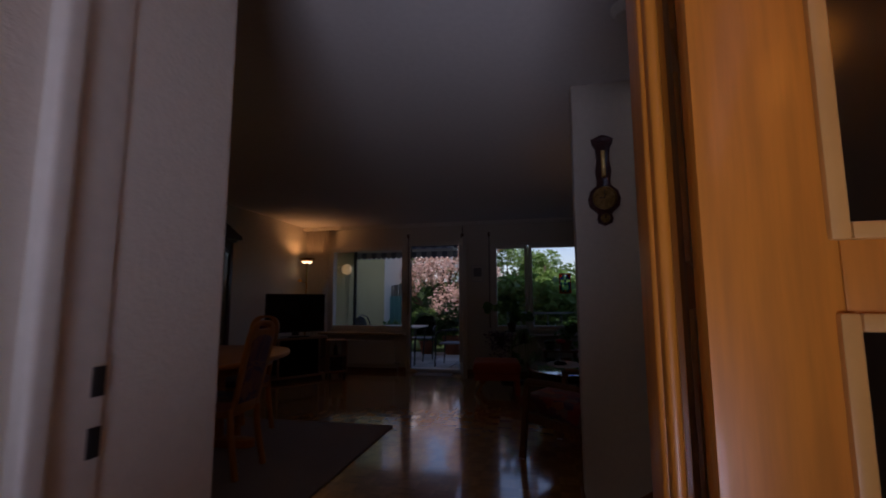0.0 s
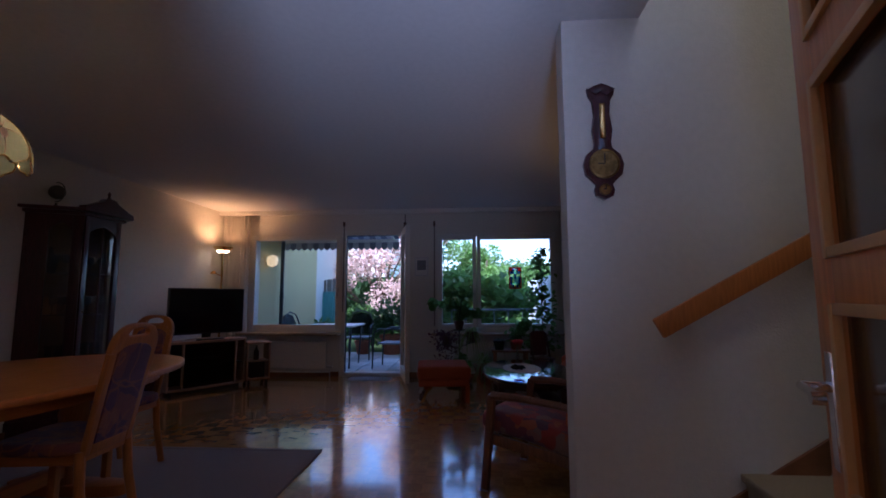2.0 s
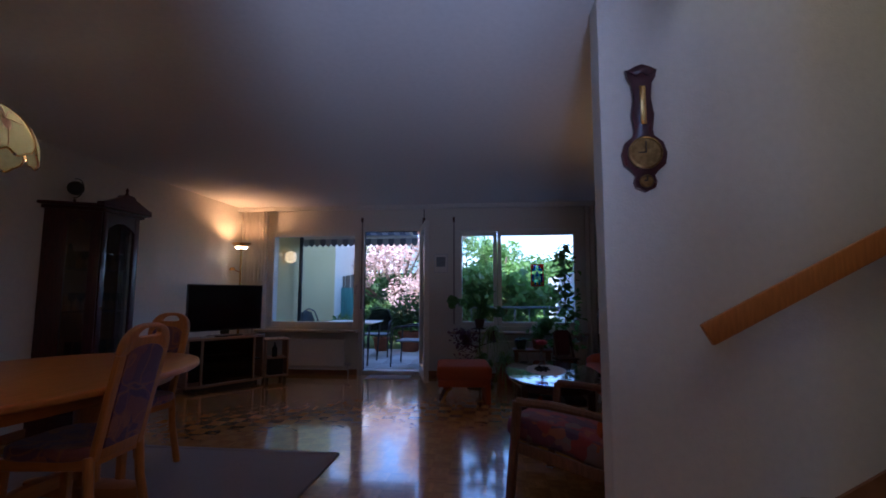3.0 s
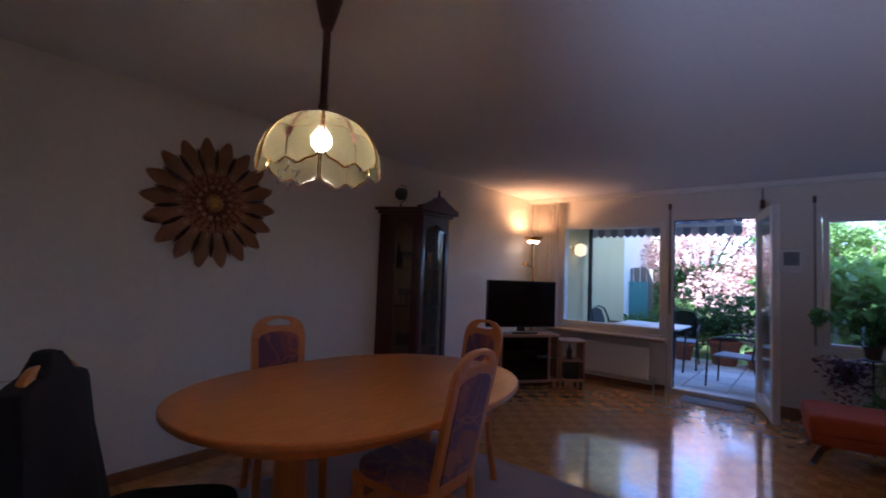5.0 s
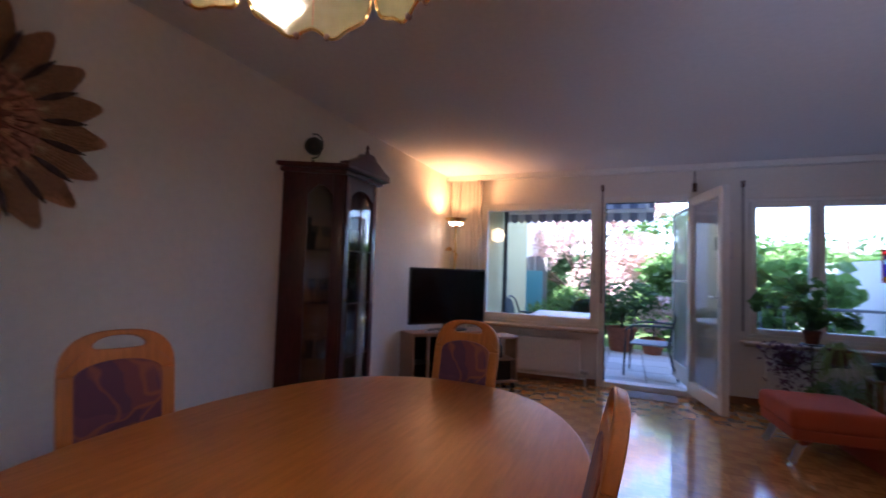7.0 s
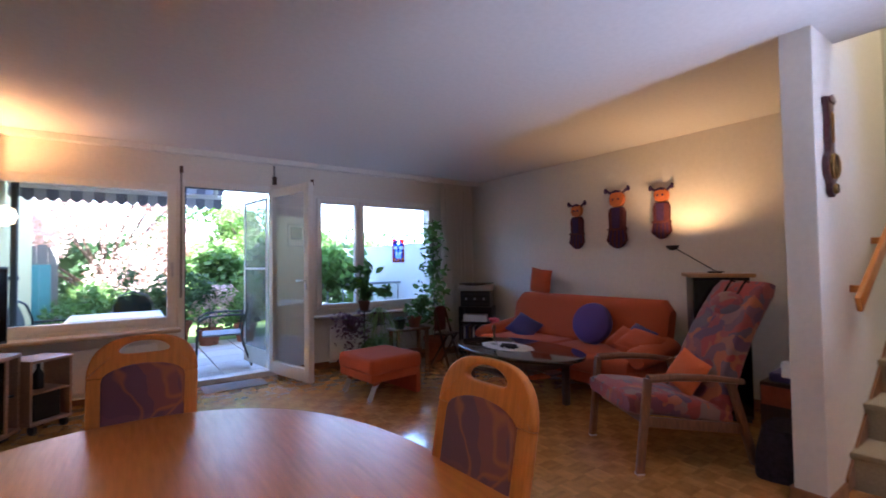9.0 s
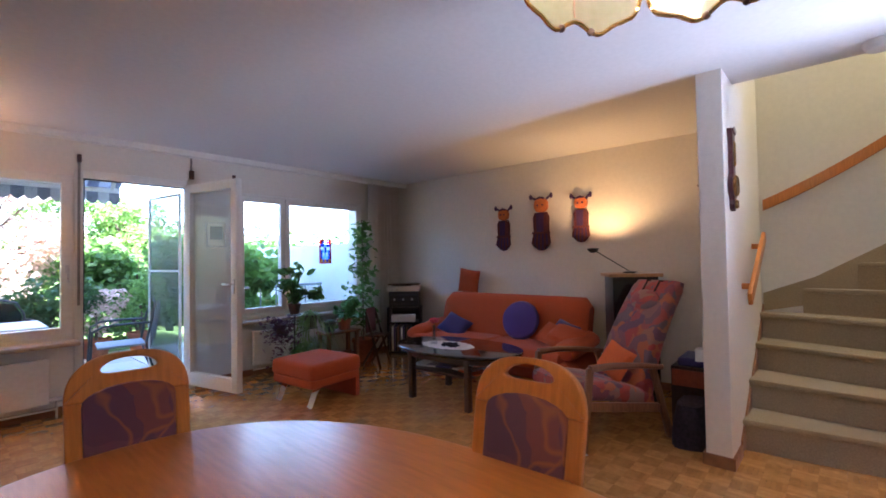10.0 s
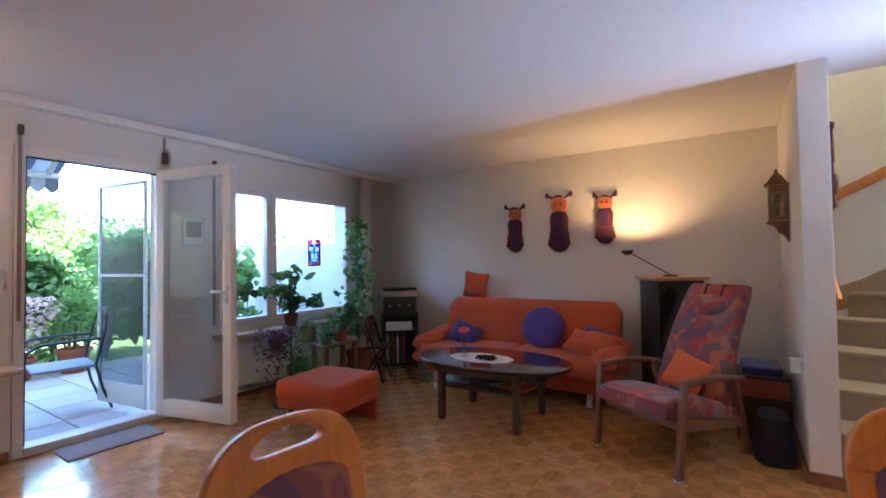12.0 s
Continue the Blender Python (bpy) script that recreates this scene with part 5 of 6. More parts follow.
part("reading_head", lathe(bmesh.new(), [(0.02, 1.49), (0.035, 1.47), (0.045, 1.45)], (0.0, -0.20, 0), 16), M["brass"], ul)


def curtain(x0, x1, label):
    c = thing("curtain", Matrix(), label, "curtain", "curtains")
    bm = bmesh.new()
    n = 60
    cols = []
    for k in range(n + 1):
        x = x0 + (x1 - x0) * k / n
        y = 6.765 + 0.028 * math.sin(k * 0.85) + 0.012 * math.sin(k * 0.31 + 1)
        cols.append([bm.verts.new((x + 0.006 * math.sin(j * 1.3 + k), y + 0.004 * j * math.sin(k * 0.4), z)) for j, z in enumerate((2.345, 1.8, 1.2, 0.6, 0.06))])
    for a, b in zip(cols, cols[1:]):
        for j in range(4):
            bm.faces.new((a[j], b[j], b[j + 1], a[j + 1]))
    part("cloth", bm, M["curtain_sheer"], c)
    part("header", boxm(x0, x1, 6.755, 6.775, 2.335, 2.36, 0.003), M["curtain"], c)


def sheer():
    m = mat("sheer_ivory_curtain", (0.74, 0.69, 0.63), 0.9, vary=0.04, scale=60, stretch=(20, 20, 0.5))
    nt = m.node_tree
    b = nt.nodes["Principled BSDF"]
    tl = nt.nodes.new("ShaderNodeBsdfTranslucent")
    tl.inputs[0].default_value = (0.75, 0.70, 0.64, 1)
    mx = nt.nodes.new("ShaderNodeMixShader")
    mx.inputs[0].default_value = 0.4
    nt.links.new(b.outputs[0], mx.inputs[1])
    nt.links.new(tl.outputs[0], mx.inputs[2])
    nt.links.new(mx.outputs[0], nt.nodes["Material Output"].inputs[0])
    return m


M["curtain_sheer"] = sheer()
curtain(-3.82, -3.40, "sheer ivory curtain gathered beside the window")
curtain(1.12, 1.66, "sheer ivory curtain gathered in the corner")
dm = thing("door_mat", Matrix(), "flat grey woven mat before the garden door", "mat")
part("weave", boxm(-1.85, -1.26, 6.545, 6.86, 0.001, 0.010, 0.003), M["mat_rug"], dm)
pic = thing("framed_picture", pose(-0.86, 6.897, 1.575), "small framed landscape picture beside the garden door", "picture")
part("frame", ring_frame(bmesh.new(), -0.10, 0.10, -0.135, 0.135, 0.014, -0.018, 0.0), M["silver"], pic)
part("mount", boxm(-0.087, 0.087, -0.008, -0.003, -0.122, 0.122), M["paper"], pic)
part("print", boxm(-0.065, 0.065, -0.011, -0.0085, -0.05, 0.09), M["steel_blue"], pic, "grey-blue print")

# ---- living corner ----
def loft(bm, rows):
    """A closed body through rings of points."""
    rings = [[bm.verts.new(p) for p in r] for r in rows]
    n = len(rings[0])
    for a, b in zip(rings, rings[1:]):
        for k in range(n):
            bm.faces.new((a[k], a[(k + 1) % n], b[(k + 1) % n], b[k]))
    bm.faces.new(rings[0][::-1])
    bm.faces.new(rings[-1])
    return bm


def rounded(x0, x1, z0, z1, r, n=5):
    out = []
    for cx, cz, a0 in ((x1 - r, z1 - r, 0), (x0 + r, z1 - r, 90), (x0 + r, z0 + r, 180), (x1 - r, z0 + r, 270)):
        for k in range(n):
            a = radians(a0 + 90 * k / (n - 1))
            out.append((cx + r * math.cos(a), cz + r * math.sin(a)))
    return out


def bolster(x0, x1, y0, y1, z0, z1, r, lean=0.0, crown=0.0, ends=0.05, sag=None):
    """A long upholstered block along y with soft ends; it leans back by lean."""
    bm = bmesh.new()
    rows = []
    steps = 24
    for k in range(steps + 1):
        t = k / steps
        y = y0 + (y1 - y0) * t
        e = min(y - y0, y1 - y)
        f = 1.0 if e >= ends else math.sqrt(max(0.0, 1 - (1 - e / ends) ** 2)) * 0.35 + 0.65
        mx, mz = (x0 + x1) / 2, (z0 + z1) / 2
        ring = []
        for x, z in rounded(x0, x1, z0, z1, r):
            zz = mz + (z - mz) * f + (crown * math.sin(math.pi * t) if z > mz else 0) + (sag(t) if sag and z > mz else 0)
            xx = mx + (x - mx) * f + lean * (zz - z0)
            ring.append((xx, y, zz))
        rows.append(ring)
    return loft(bm, rows)


sofa = thing("sofa", Matrix(), "rust-orange fabric sofa bed with soft arms against the wall", "sofa")
part("base", bolster(0.92, 1.56, 3.80, 5.70, 0.12, 0.24, 0.03), M["sofa"], sofa)
part("seat", bolster(0.86, 1.48, 3.78, 4.749, 0.22, 0.41, 0.075, ends=0.012), M["sofa"], sofa, "rust-orange seat cushion")
part("seat", bolster(0.86, 1.48, 4.751, 5.72, 0.22, 0.41, 0.075, ends=0.012), M["sofa"], sofa, "rust-orange seat cushion")
part("backrest", bolster(1.37, 1.56, 3.79, 5.71, 0.36, 0.86, 0.085, lean=0.26, ends=0.10), M["sofa"], sofa, "rust-orange sofa back")
for y, s in ((3.72, 1), (5.78, -1)):
    ab = bmesh.new()
    rows = []
    for k in range(13):
        t = k / 12
        x = 0.90 + 0.56 * t
        f = math.sqrt(max(0.0, 1 - (1 - min(1, t / 0.25)) ** 2)) * 0.5 + 0.5
        rows.append([(x, y + s * py * f, 0.40 + (pz - 0.40) * f + 0.06 * t) for py, pz in [(0.13 * math.cos(a) + 0.08, 0.40 + 0.085 * math.sin(a)) for a in [2 * math.pi * q / 16 for q in range(16)]]])
    part("arm", loft(ab, rows), M["sofa"], sofa, "soft folded arm")
    ab2 = bmesh.new()
    rows = []
    for k in range(9):
        t = k / 8
        x = 0.88 + 0.58 * t
        f = math.sqrt(max(0.0, 1 - (1 - min(1, t / 0.25)) ** 2)) * 0.5 + 0.5
        rows.append([(x, y + s * py * f, 0.27 + (pz - 0.27) * f) for py, pz in [(0.13 * math.cos(a) + 0.10, 0.27 + 0.085 * math.sin(a)) for a in [2 * math.pi * q / 16 for q in range(16)]]])
    part("arm_lower", loft(ab2, rows), M["sofa"], sofa)
for y in (3.95, 5.55):
    for x in (1.0, 1.45):
        part("leg", beam(bmesh.new(), (x, y, 0.13), (x - 0.03, y, 0.0), 0.05, 0.02, 0.004), M["silver"], sofa, "short metal leg")


def cushion(name, m, sx, sy, sz, material, label, cat="cushion", rnd=False):
    bm = bmesh.new()
    if rnd:
        lathe(bm, [(0.001, -sz * 0.42), (sx * 0.3, -sz * 0.5), (sx * 0.46, -sz * 0.3), (sx * 0.5, 0), (sx * 0.46, sz * 0.3), (sx * 0.3, sz * 0.5), (0.001, sz * 0.42)], seg=32)
    else:
        n = 12
        for side in (1, -1):
            g = []
            for j in range(n + 1):
                row = []
                for i in range(n + 1):
                    u, v = -1 + 2 * i / n, -1 + 2 * j / n
                    bulge = max(0, (1 - u ** 4) * (1 - v ** 4)) ** 0.5
                    pinch = 1 - 0.07 * (1 - abs(u)) * abs(v) - 0.07 * (1 - abs(v)) * abs(u)
                    row.append(bm.verts.new((u * sx / 2 * pinch, v * sy / 2 * pinch, side * sz / 2 * bulge * (1 + 0.06 * math.sin(5 * u + 3 * v)))))
                g.append(row)
            for j in range(n):
                for i in range(n):
                    q = (g[j][i], g[j][i + 1], g[j + 1][i + 1], g[j + 1][i])
                    bm.faces.new(q if side > 0 else q[::-1])
        bmesh.ops.remove_doubles(bm, verts=bm.verts, dist=0.0005)
    return single(name, bm, material, label, cat, m, "sofa cushions")


cushion("cushion", pose(1.615, 5.41, 0.995, 90, 8, -84), 0.30, 0.30, 0.11, M["sofa"], "square rust-orange cushion on top of the sofa back")
cushion("cushion", pose(1.27, 5.36, 0.485, 38, 22, -80), 0.34, 0.30, 0.10, M["blue_cloth"], "dark violet-blue square cushion on the sofa")
cushion("cushion", pose(1.345, 4.495, 0.605, 74, 0, -82), 0.42, 0.42, 0.14, M["violet_cloth"], "round violet-blue cushion on the sofa", rnd=True)
cushion("cushion", pose(1.25, 4.06, 0.50, 38, 12, -105), 0.34, 0.26, 0.10, M["sofa"], "rust-orange cushion leaning on the sofa arm")
cushion("cushion", pose(1.32, 3.99, 0.535, 42, 12, -110), 0.30, 0.24, 0.07, M["blue_cloth"], "blue cushion between two orange ones")
cushion("cushion", pose(1.24, 3.92, 0.515, 28, 8, -100), 0.36, 0.26, 0.10, M["sofa"], "rust-orange cushion over the sofa arm")

# ---- coffee table ----
CX, CY, CZ = 0.36, 4.57, 0.475
cof = thing("coffee_table", pose(CX, CY, 0), "oval dark-stained coffee table with a lower shelf", "table")
part("tabletop", slab(bmesh.new(), oval(0.40, 0.66, 56, 2.2), CZ - 0.03, CZ, 0.010), M["dark_gloss"] if "dark_gloss" in M else M["dark_wood"], cof, "glossy dark tabletop")
part("apron", ring_slab(bmesh.new(), oval(0.31, 0.52, 40, 2.8), oval(0.285, 0.495, 40, 2.8), CZ - 0.09, CZ - 0.031), M["dark_wood"], cof)
for sx in (-1, 1):
    for sy in (-1, 1):
        part("leg", soften(boxm(sx * 0.255 - 0.028, sx * 0.255 + 0.028, sy * 0.33 - 0.024, sy * 0.33 + 0.024, 0, CZ - 0.031), 0.006), M["dark_wood"], cof)
part("shelf", boxm(-0.25, 0.25, -0.32, 0.32, 0.26, 0.28, 0.004), M["dark_wood"], cof)
doily = single("doily", slab(bmesh.new(), [(x * (1 + 0.03 * math.cos(14 * math.atan2(y, x))), y * (1 + 0.03 * math.cos(14 * math.atan2(y, x)))) for x, y in oval(0.17, 0.28, 84)], 0, 0.003), M["lace"], "white lace doily on the coffee table", "doily", pose(CX - 0.04, CY + 0.08, CZ))
vs = thing("vase", pose(0.30, 4.80, CZ + 0.003), "slim cut-glass vase with a red rose", "vase")
part("glass", lathe(bmesh.new(), [(0.035, 0), (0.03, 0.02), (0.018, 0.05), (0.014, 0.10), (0.020, 0.17), (0.017, 0.17), (0.011, 0.10), (0.012, 0.03), (0.001, 0.025)], seg=16), M["clear_glass"], vs)
part("stem", rod(bmesh.new(), (0, 0, 0.03), (0.004, 0, 0.20), 0.003, seg=6), M["leaf_dark"], vs)
rose = bmesh.new()
for k in range(14):
    a, rr = k * 2.4, 0.006 + 0.0019 * k
    bmesh.ops.create_uvsphere(rose, u_segments=8, v_segments=6, radius=0.024, matrix=Matrix.Translation((rr * 1.4 * math.cos(a), rr * 1.4 * math.sin(a), 0.225 - 0.0008 * k)) @ Matrix.Rotation(a, 4, "Z") @ Matrix.Rotation(0.6, 4, "Y") @ Matrix.Diagonal((0.4, 1, 1, 1)))
part("flower", rose, mat("red_rose_petal", (0.85, 0.10, 0.13), 0.6), vs, "red rose head")
bw = bmesh.new()
for k in range(9):
    a = k * 2.4
    tube(bw, [(0.02 * math.cos(a), 0.03 * math.sin(a), 0.01), (0.05 * math.cos(a + 1), 0.07 * math.sin(a + 1), 0.02 + 0.003 * (k % 4)), (0.06 * math.cos(a + 2), 0.09 * math.sin(a + 2), 0.01)], 0.009, 6)
single("table_arrangement", bw, M["coat"], "dark dried table arrangement on the doily", "decoration", pose(0.28, 4.58, CZ + 0.003))
rm = random.Random(6)
for k, (x, y, c) in enumerate(((0.27, 4.85, "paper"), (0.31, 4.72, "blue_cloth"), (0.34, 4.42, "paper"), (0.30, 4.32, "orange_cloth"), (0.40, 4.60, "dark_metal"))):
    single("magazine", soften(boxm(-0.09, 0.09, -0.12, 0.12, 0, 0.012), 0.002), M[c], "magazine lying on the coffee table's shelf", "magazine", pose(x, y, 0.2805, 0, 0, rm.uniform(-25, 25)), "magazines")

# ---- ottoman ----
ot = thing("ottoman", pose(-0.465, 5.60, 0, 0, 0, 6), "rust-orange upholstered footstool with chrome legs", "ottoman")
part("cushion", soften(boxm(-0.29, 0.29, -0.30, 0.30, 0.235, 0.385), 0.055, 5), M["sofa"], ot)
part("base", soften(boxm(-0.275, 0.275, -0.285, 0.285, 0.17, 0.25), 0.02, 3), M["sofa"], ot)
part("panel_leg", soften(boxm(0.225, 0.275, -0.285, 0.285, 0.0, 0.20), 0.010, 2), M["sofa"], ot)
for y in (-0.22, 0.22):
    part("leg", soften(tube(bmesh.new(), [(-0.14, y, 0.175), (-0.20, y, 0.12), (-0.245, y, 0.02), (-0.265, y, 0.004)], 0.032, 4), 0.006), M["chrome"], ot, "bent chrome leg")

# ---- patchwork armchair ----
AF = pose(0.37, 3.27, 0, 0, 0, math.degrees(math.atan2(0.48, -0.88)) + 90)
ac = thing("armchair", AF, "high-backed wooden armchair with patchwork upholstery and headrest", "armchair")
seat = bmesh.new()
rows = []
for k in range(11):
    t = k / 10
    y = -0.36 + 0.66 * t
    zc = 0.385 - 0.13 * t + 0.03 * math.sin(math.pi * t)
    hh = 0.065 if 0.05 < t else 0.045
    rows.append([(x, y, zc + z) for x, z in rounded(-0.26, 0.26, -hh, hh, 0.04)])
part("seat", loft(seat, rows), M["arm_cloth"], ac, "patchwork seat cushion")
back = bmesh.new()
rows = []
for k in range(15):
    t = k / 14
    z = 0.27 + 0.80 * t
    yc = 0.25 + 0.40 * t - 0.05 * math.sin(math.pi * t)
    w = 0.255 - 0.045 * t
    d = 0.055 if k not in (0, 14) else 0.035
    rows.append([(x, yc + yy, z - 0.45 * yy) for x, yy in rounded(-w, w, -d, d, min(0.034, d))])
part("backrest", loft(back, rows), M["arm_cloth"], ac, "patchwork high back")
hp = bmesh.new()
lathe(hp, [(0.001, -0.05), (0.08, -0.046), (0.115, -0.02), (0.12, 0.0), (0.115, 0.02), (0.08, 0.046), (0.001, 0.05)], seg=24)
head = part("headrest", hp, M["arm_cloth"], ac, "round patchwork neck cushion")
head.matrix_local = pose(0, 0.50, 0.93, 65) @ Matrix.Diagonal((1.2, 0.75, 1, 1))
sb3 = tube(bmesh.new(), [(-0.05, 0.50, 0.98), (-0.05, 0.575, 1.085), (-0.05, 0.67, 1.06)], 0.006, 6)
tube(sb3, [(0.07, 0.50, 0.98), (0.07, 0.575, 1.085), (0.07, 0.67, 1.06)], 0.006, 6)
part("strap", sb3, M["coat"], ac, "dark straps of the neck cushion")
for s in (-1, 1):
    part("arm", tube(bmesh.new(), [(s * 0.31, -0.27, 0.545), (s * 0.315, -0.1, 0.55), (s * 0.315, 0.12, 0.535), (s * 0.30, 0.34, 0.50)], 0.022, 8, taper=lambda k: 0.026 - 0.008 * k), M["mid_wood"], ac)
    part("leg", beam(bmesh.new(), (s * 0.31, -0.27, 0.55), (s * 0.30, -0.33, 0.0), 0.034, 0.046, 0.008), M["mid_wood"], ac)
    part("leg", beam(bmesh.new(), (s * 0.29, 0.26, 0.52), (s * 0.28, 0.42, 0.0), 0.034, 0.046, 0.008), M["mid_wood"], ac)
    part("rail", beam(bmesh.new(), (s * 0.295, -0.29, 0.30), (s * 0.285, 0.32, 0.22), 0.024, 0.06, 0.006), M["mid_wood"], ac)
    part("glide", boxm(s * 0.30 - 0.02, s * 0.30 + 0.02, -0.352, -0.308, 0.0, 0.012, 0.003), M["silver"], ac)
part("cross_rail", beam(bmesh.new(), (-0.29, -0.25, 0.285), (0.29, -0.25, 0.285), 0.024, 0.05, 0.005), M["mid_wood"], ac)
cushion("cushion", AF @ pose(0.03, 0.17, 0.50, 62, 16, 0), 0.27, 0.25, 0.09, M["orange_cloth"], "bright orange silky cushion on the armchair")

# ---- tall black cabinet with the desk lamp ----
TM = pose(1.238, 3.247, 0, 0, 0, -57.2)
M["tower_top"] = mat("honey_oiled_wood", (0.56, 0.30, 0.13), 0.45, scale=14, stretch=(1, 8, 8), vary=0.12)
tow = thing("tall_cabinet", TM, "tall black-fronted cabinet with a pale wooden top", "cabinet")
part("body", soften(boxm(-0.19, 0.19, 0.0, 0.36, 0.03, 1.092), 0.004), M["black"], tow)
part("top", soften(boxm(-0.225, 0.225, -0.03, 0.38, 1.092, 1.122), 0.006), M["tower_top"], tow, "pale wooden top")
part("door", boxm(-0.185, 0.185, -0.012, -0.002, 0.06, 1.07, 0.002), M["screen"], tow, "dark glass door")
part("plinth", boxm(-0.18, 0.18, 0.02, 0.35, 0.0, 0.03), M["black"], tow)
dl = thing("desk_lamp", Matrix(), "black desk lamp with a thin arm, pointing upwards", "lamp")
part("base", lathe(bmesh.new(), [(0.06, 1.122), (0.06, 1.136), (0.012, 1.142)], (1.38, 3.34, 0), 20), M["black"], dl)
part("arm", rod(bmesh.new(), (1.38, 3.34, 1.135), (1.41, 3.68, 1.335), 0.005), M["black"], dl)
part("head", lathe(bmesh.new(), [(0.02, -0.02), (0.045, 0.0), (0.055, 0.022), (0.050, 0.022), (0.04, 0.004), (0.001, -0.008)], (1.41, 3.70, 1.335), 18), M["black"], dl)
single("letter", soften(boxm(-0.09, 0.09, -0.06, 0.06, 0, 0.004), 0.001), M["paper"], "white letter on the tall cabinet", "paper", pose(1.36, 3.18, 1.1225, 0, 0, -50))

# ---- stereo rack ----
SM = pose(1.40, 6.38, 0, 0, 0, math.degrees(math.atan2(-0.34, 0.28))) @ Matrix.Diagonal((1, 1, 1.06, 1))
rk = thing("stereo_rack", SM, "black stereo rack filled with records and cassettes", "rack")
for x in (-0.215, 0.215):
    part("side_panel", boxm(x - 0.01, x + 0.01, -0.08, 0.26, 0.02, 0.60, 0.003), M["black"], rk)
for z in (0.03, 0.40, 0.59):
    part("shelf", boxm(-0.205, 0.205, -0.08, 0.26, z - 0.01, z + 0.01), M["black"], rk)
part("back_panel", boxm(-0.205, 0.205, 0.25, 0.262, 0.04, 0.58), M["black"], rk)
for sx in (-1, 1):
    for sy in (-0.06, 0.22):
        part("castor", boxm(sx * 0.19 - 0.015, sx * 0.19 + 0.015, sy - 0.015, sy + 0.015, 0, 0.02), M["black"], rk)
amp = thing("stereo_unit", SM, "black stereo unit with silver controls", "stereo")
part("body", soften(boxm(-0.20, 0.20, -0.07, 0.24, 0.601, 0.80), 0.006), M["black"], amp)
for z in (0.64, 0.70, 0.76):
    part("fascia", boxm(-0.18, 0.18, -0.074, -0.071, z - 0.016, z + 0.012), M["dark_metal"], amp)
for x in (-0.12, 0.0, 0.12):
    part("knob", rod(bmesh.new(), (x, -0.07, 0.70), (x, -0.088, 0.70), 0.014), M["silver"], amp, "silver knob")
tt = thing("turntable", SM, "silver turntable with a clear lid on the stereo", "turntable")
part("body", soften(boxm(-0.22, 0.22, -0.09, 0.25, 0.803, 0.865), 0.006), M["silver"], tt)
part("platter", lathe(bmesh.new(), [(0.14, 0.866), (0.14, 0.876), (0.001, 0.878)], (-0.04, 0.08, 0), 28), M["black"], tt)
part("lid", soften(boxm(-0.21, 0.21, -0.08, 0.24, 0.880, 0.898), 0.004), M["smoked_glass"], tt, "smoked lid")
single("cassettes", boxm(-0.17, 0.15, -0.05, 0.06, 0.41, 0.50, 0.004), M["paper"], "row of pale cassettes in the rack", "cassettes", SM)
for k in range(11):
    single("record_sleeve", boxm(-0.19 + 0.025 * k, -0.172 + 0.025 * k, -0.055, 0.23, 0.041, 0.34 + 0.008 * (k % 3)), M[("dark_metal", "blue_cloth", "mid_wood", "paper", "black")[(k * 3) % 5]], "record sleeve standing in the stereo rack", "record", SM, "records", smooth=False)

# ---- things on the walls ----
M["doll_face"] = mat("orange_painted_wood", (0.62, 0.17, 0.04), 0.6, vary=0.08)
M["doll_body"] = mat("violet_cloth", (0.060, 0.022, 0.11), 0.85, scale=80, vary=0.2)
M["doll_hem"] = mat("dark_red_cloth", (0.13, 0.028, 0.035), 0.85, scale=80, vary=0.2)


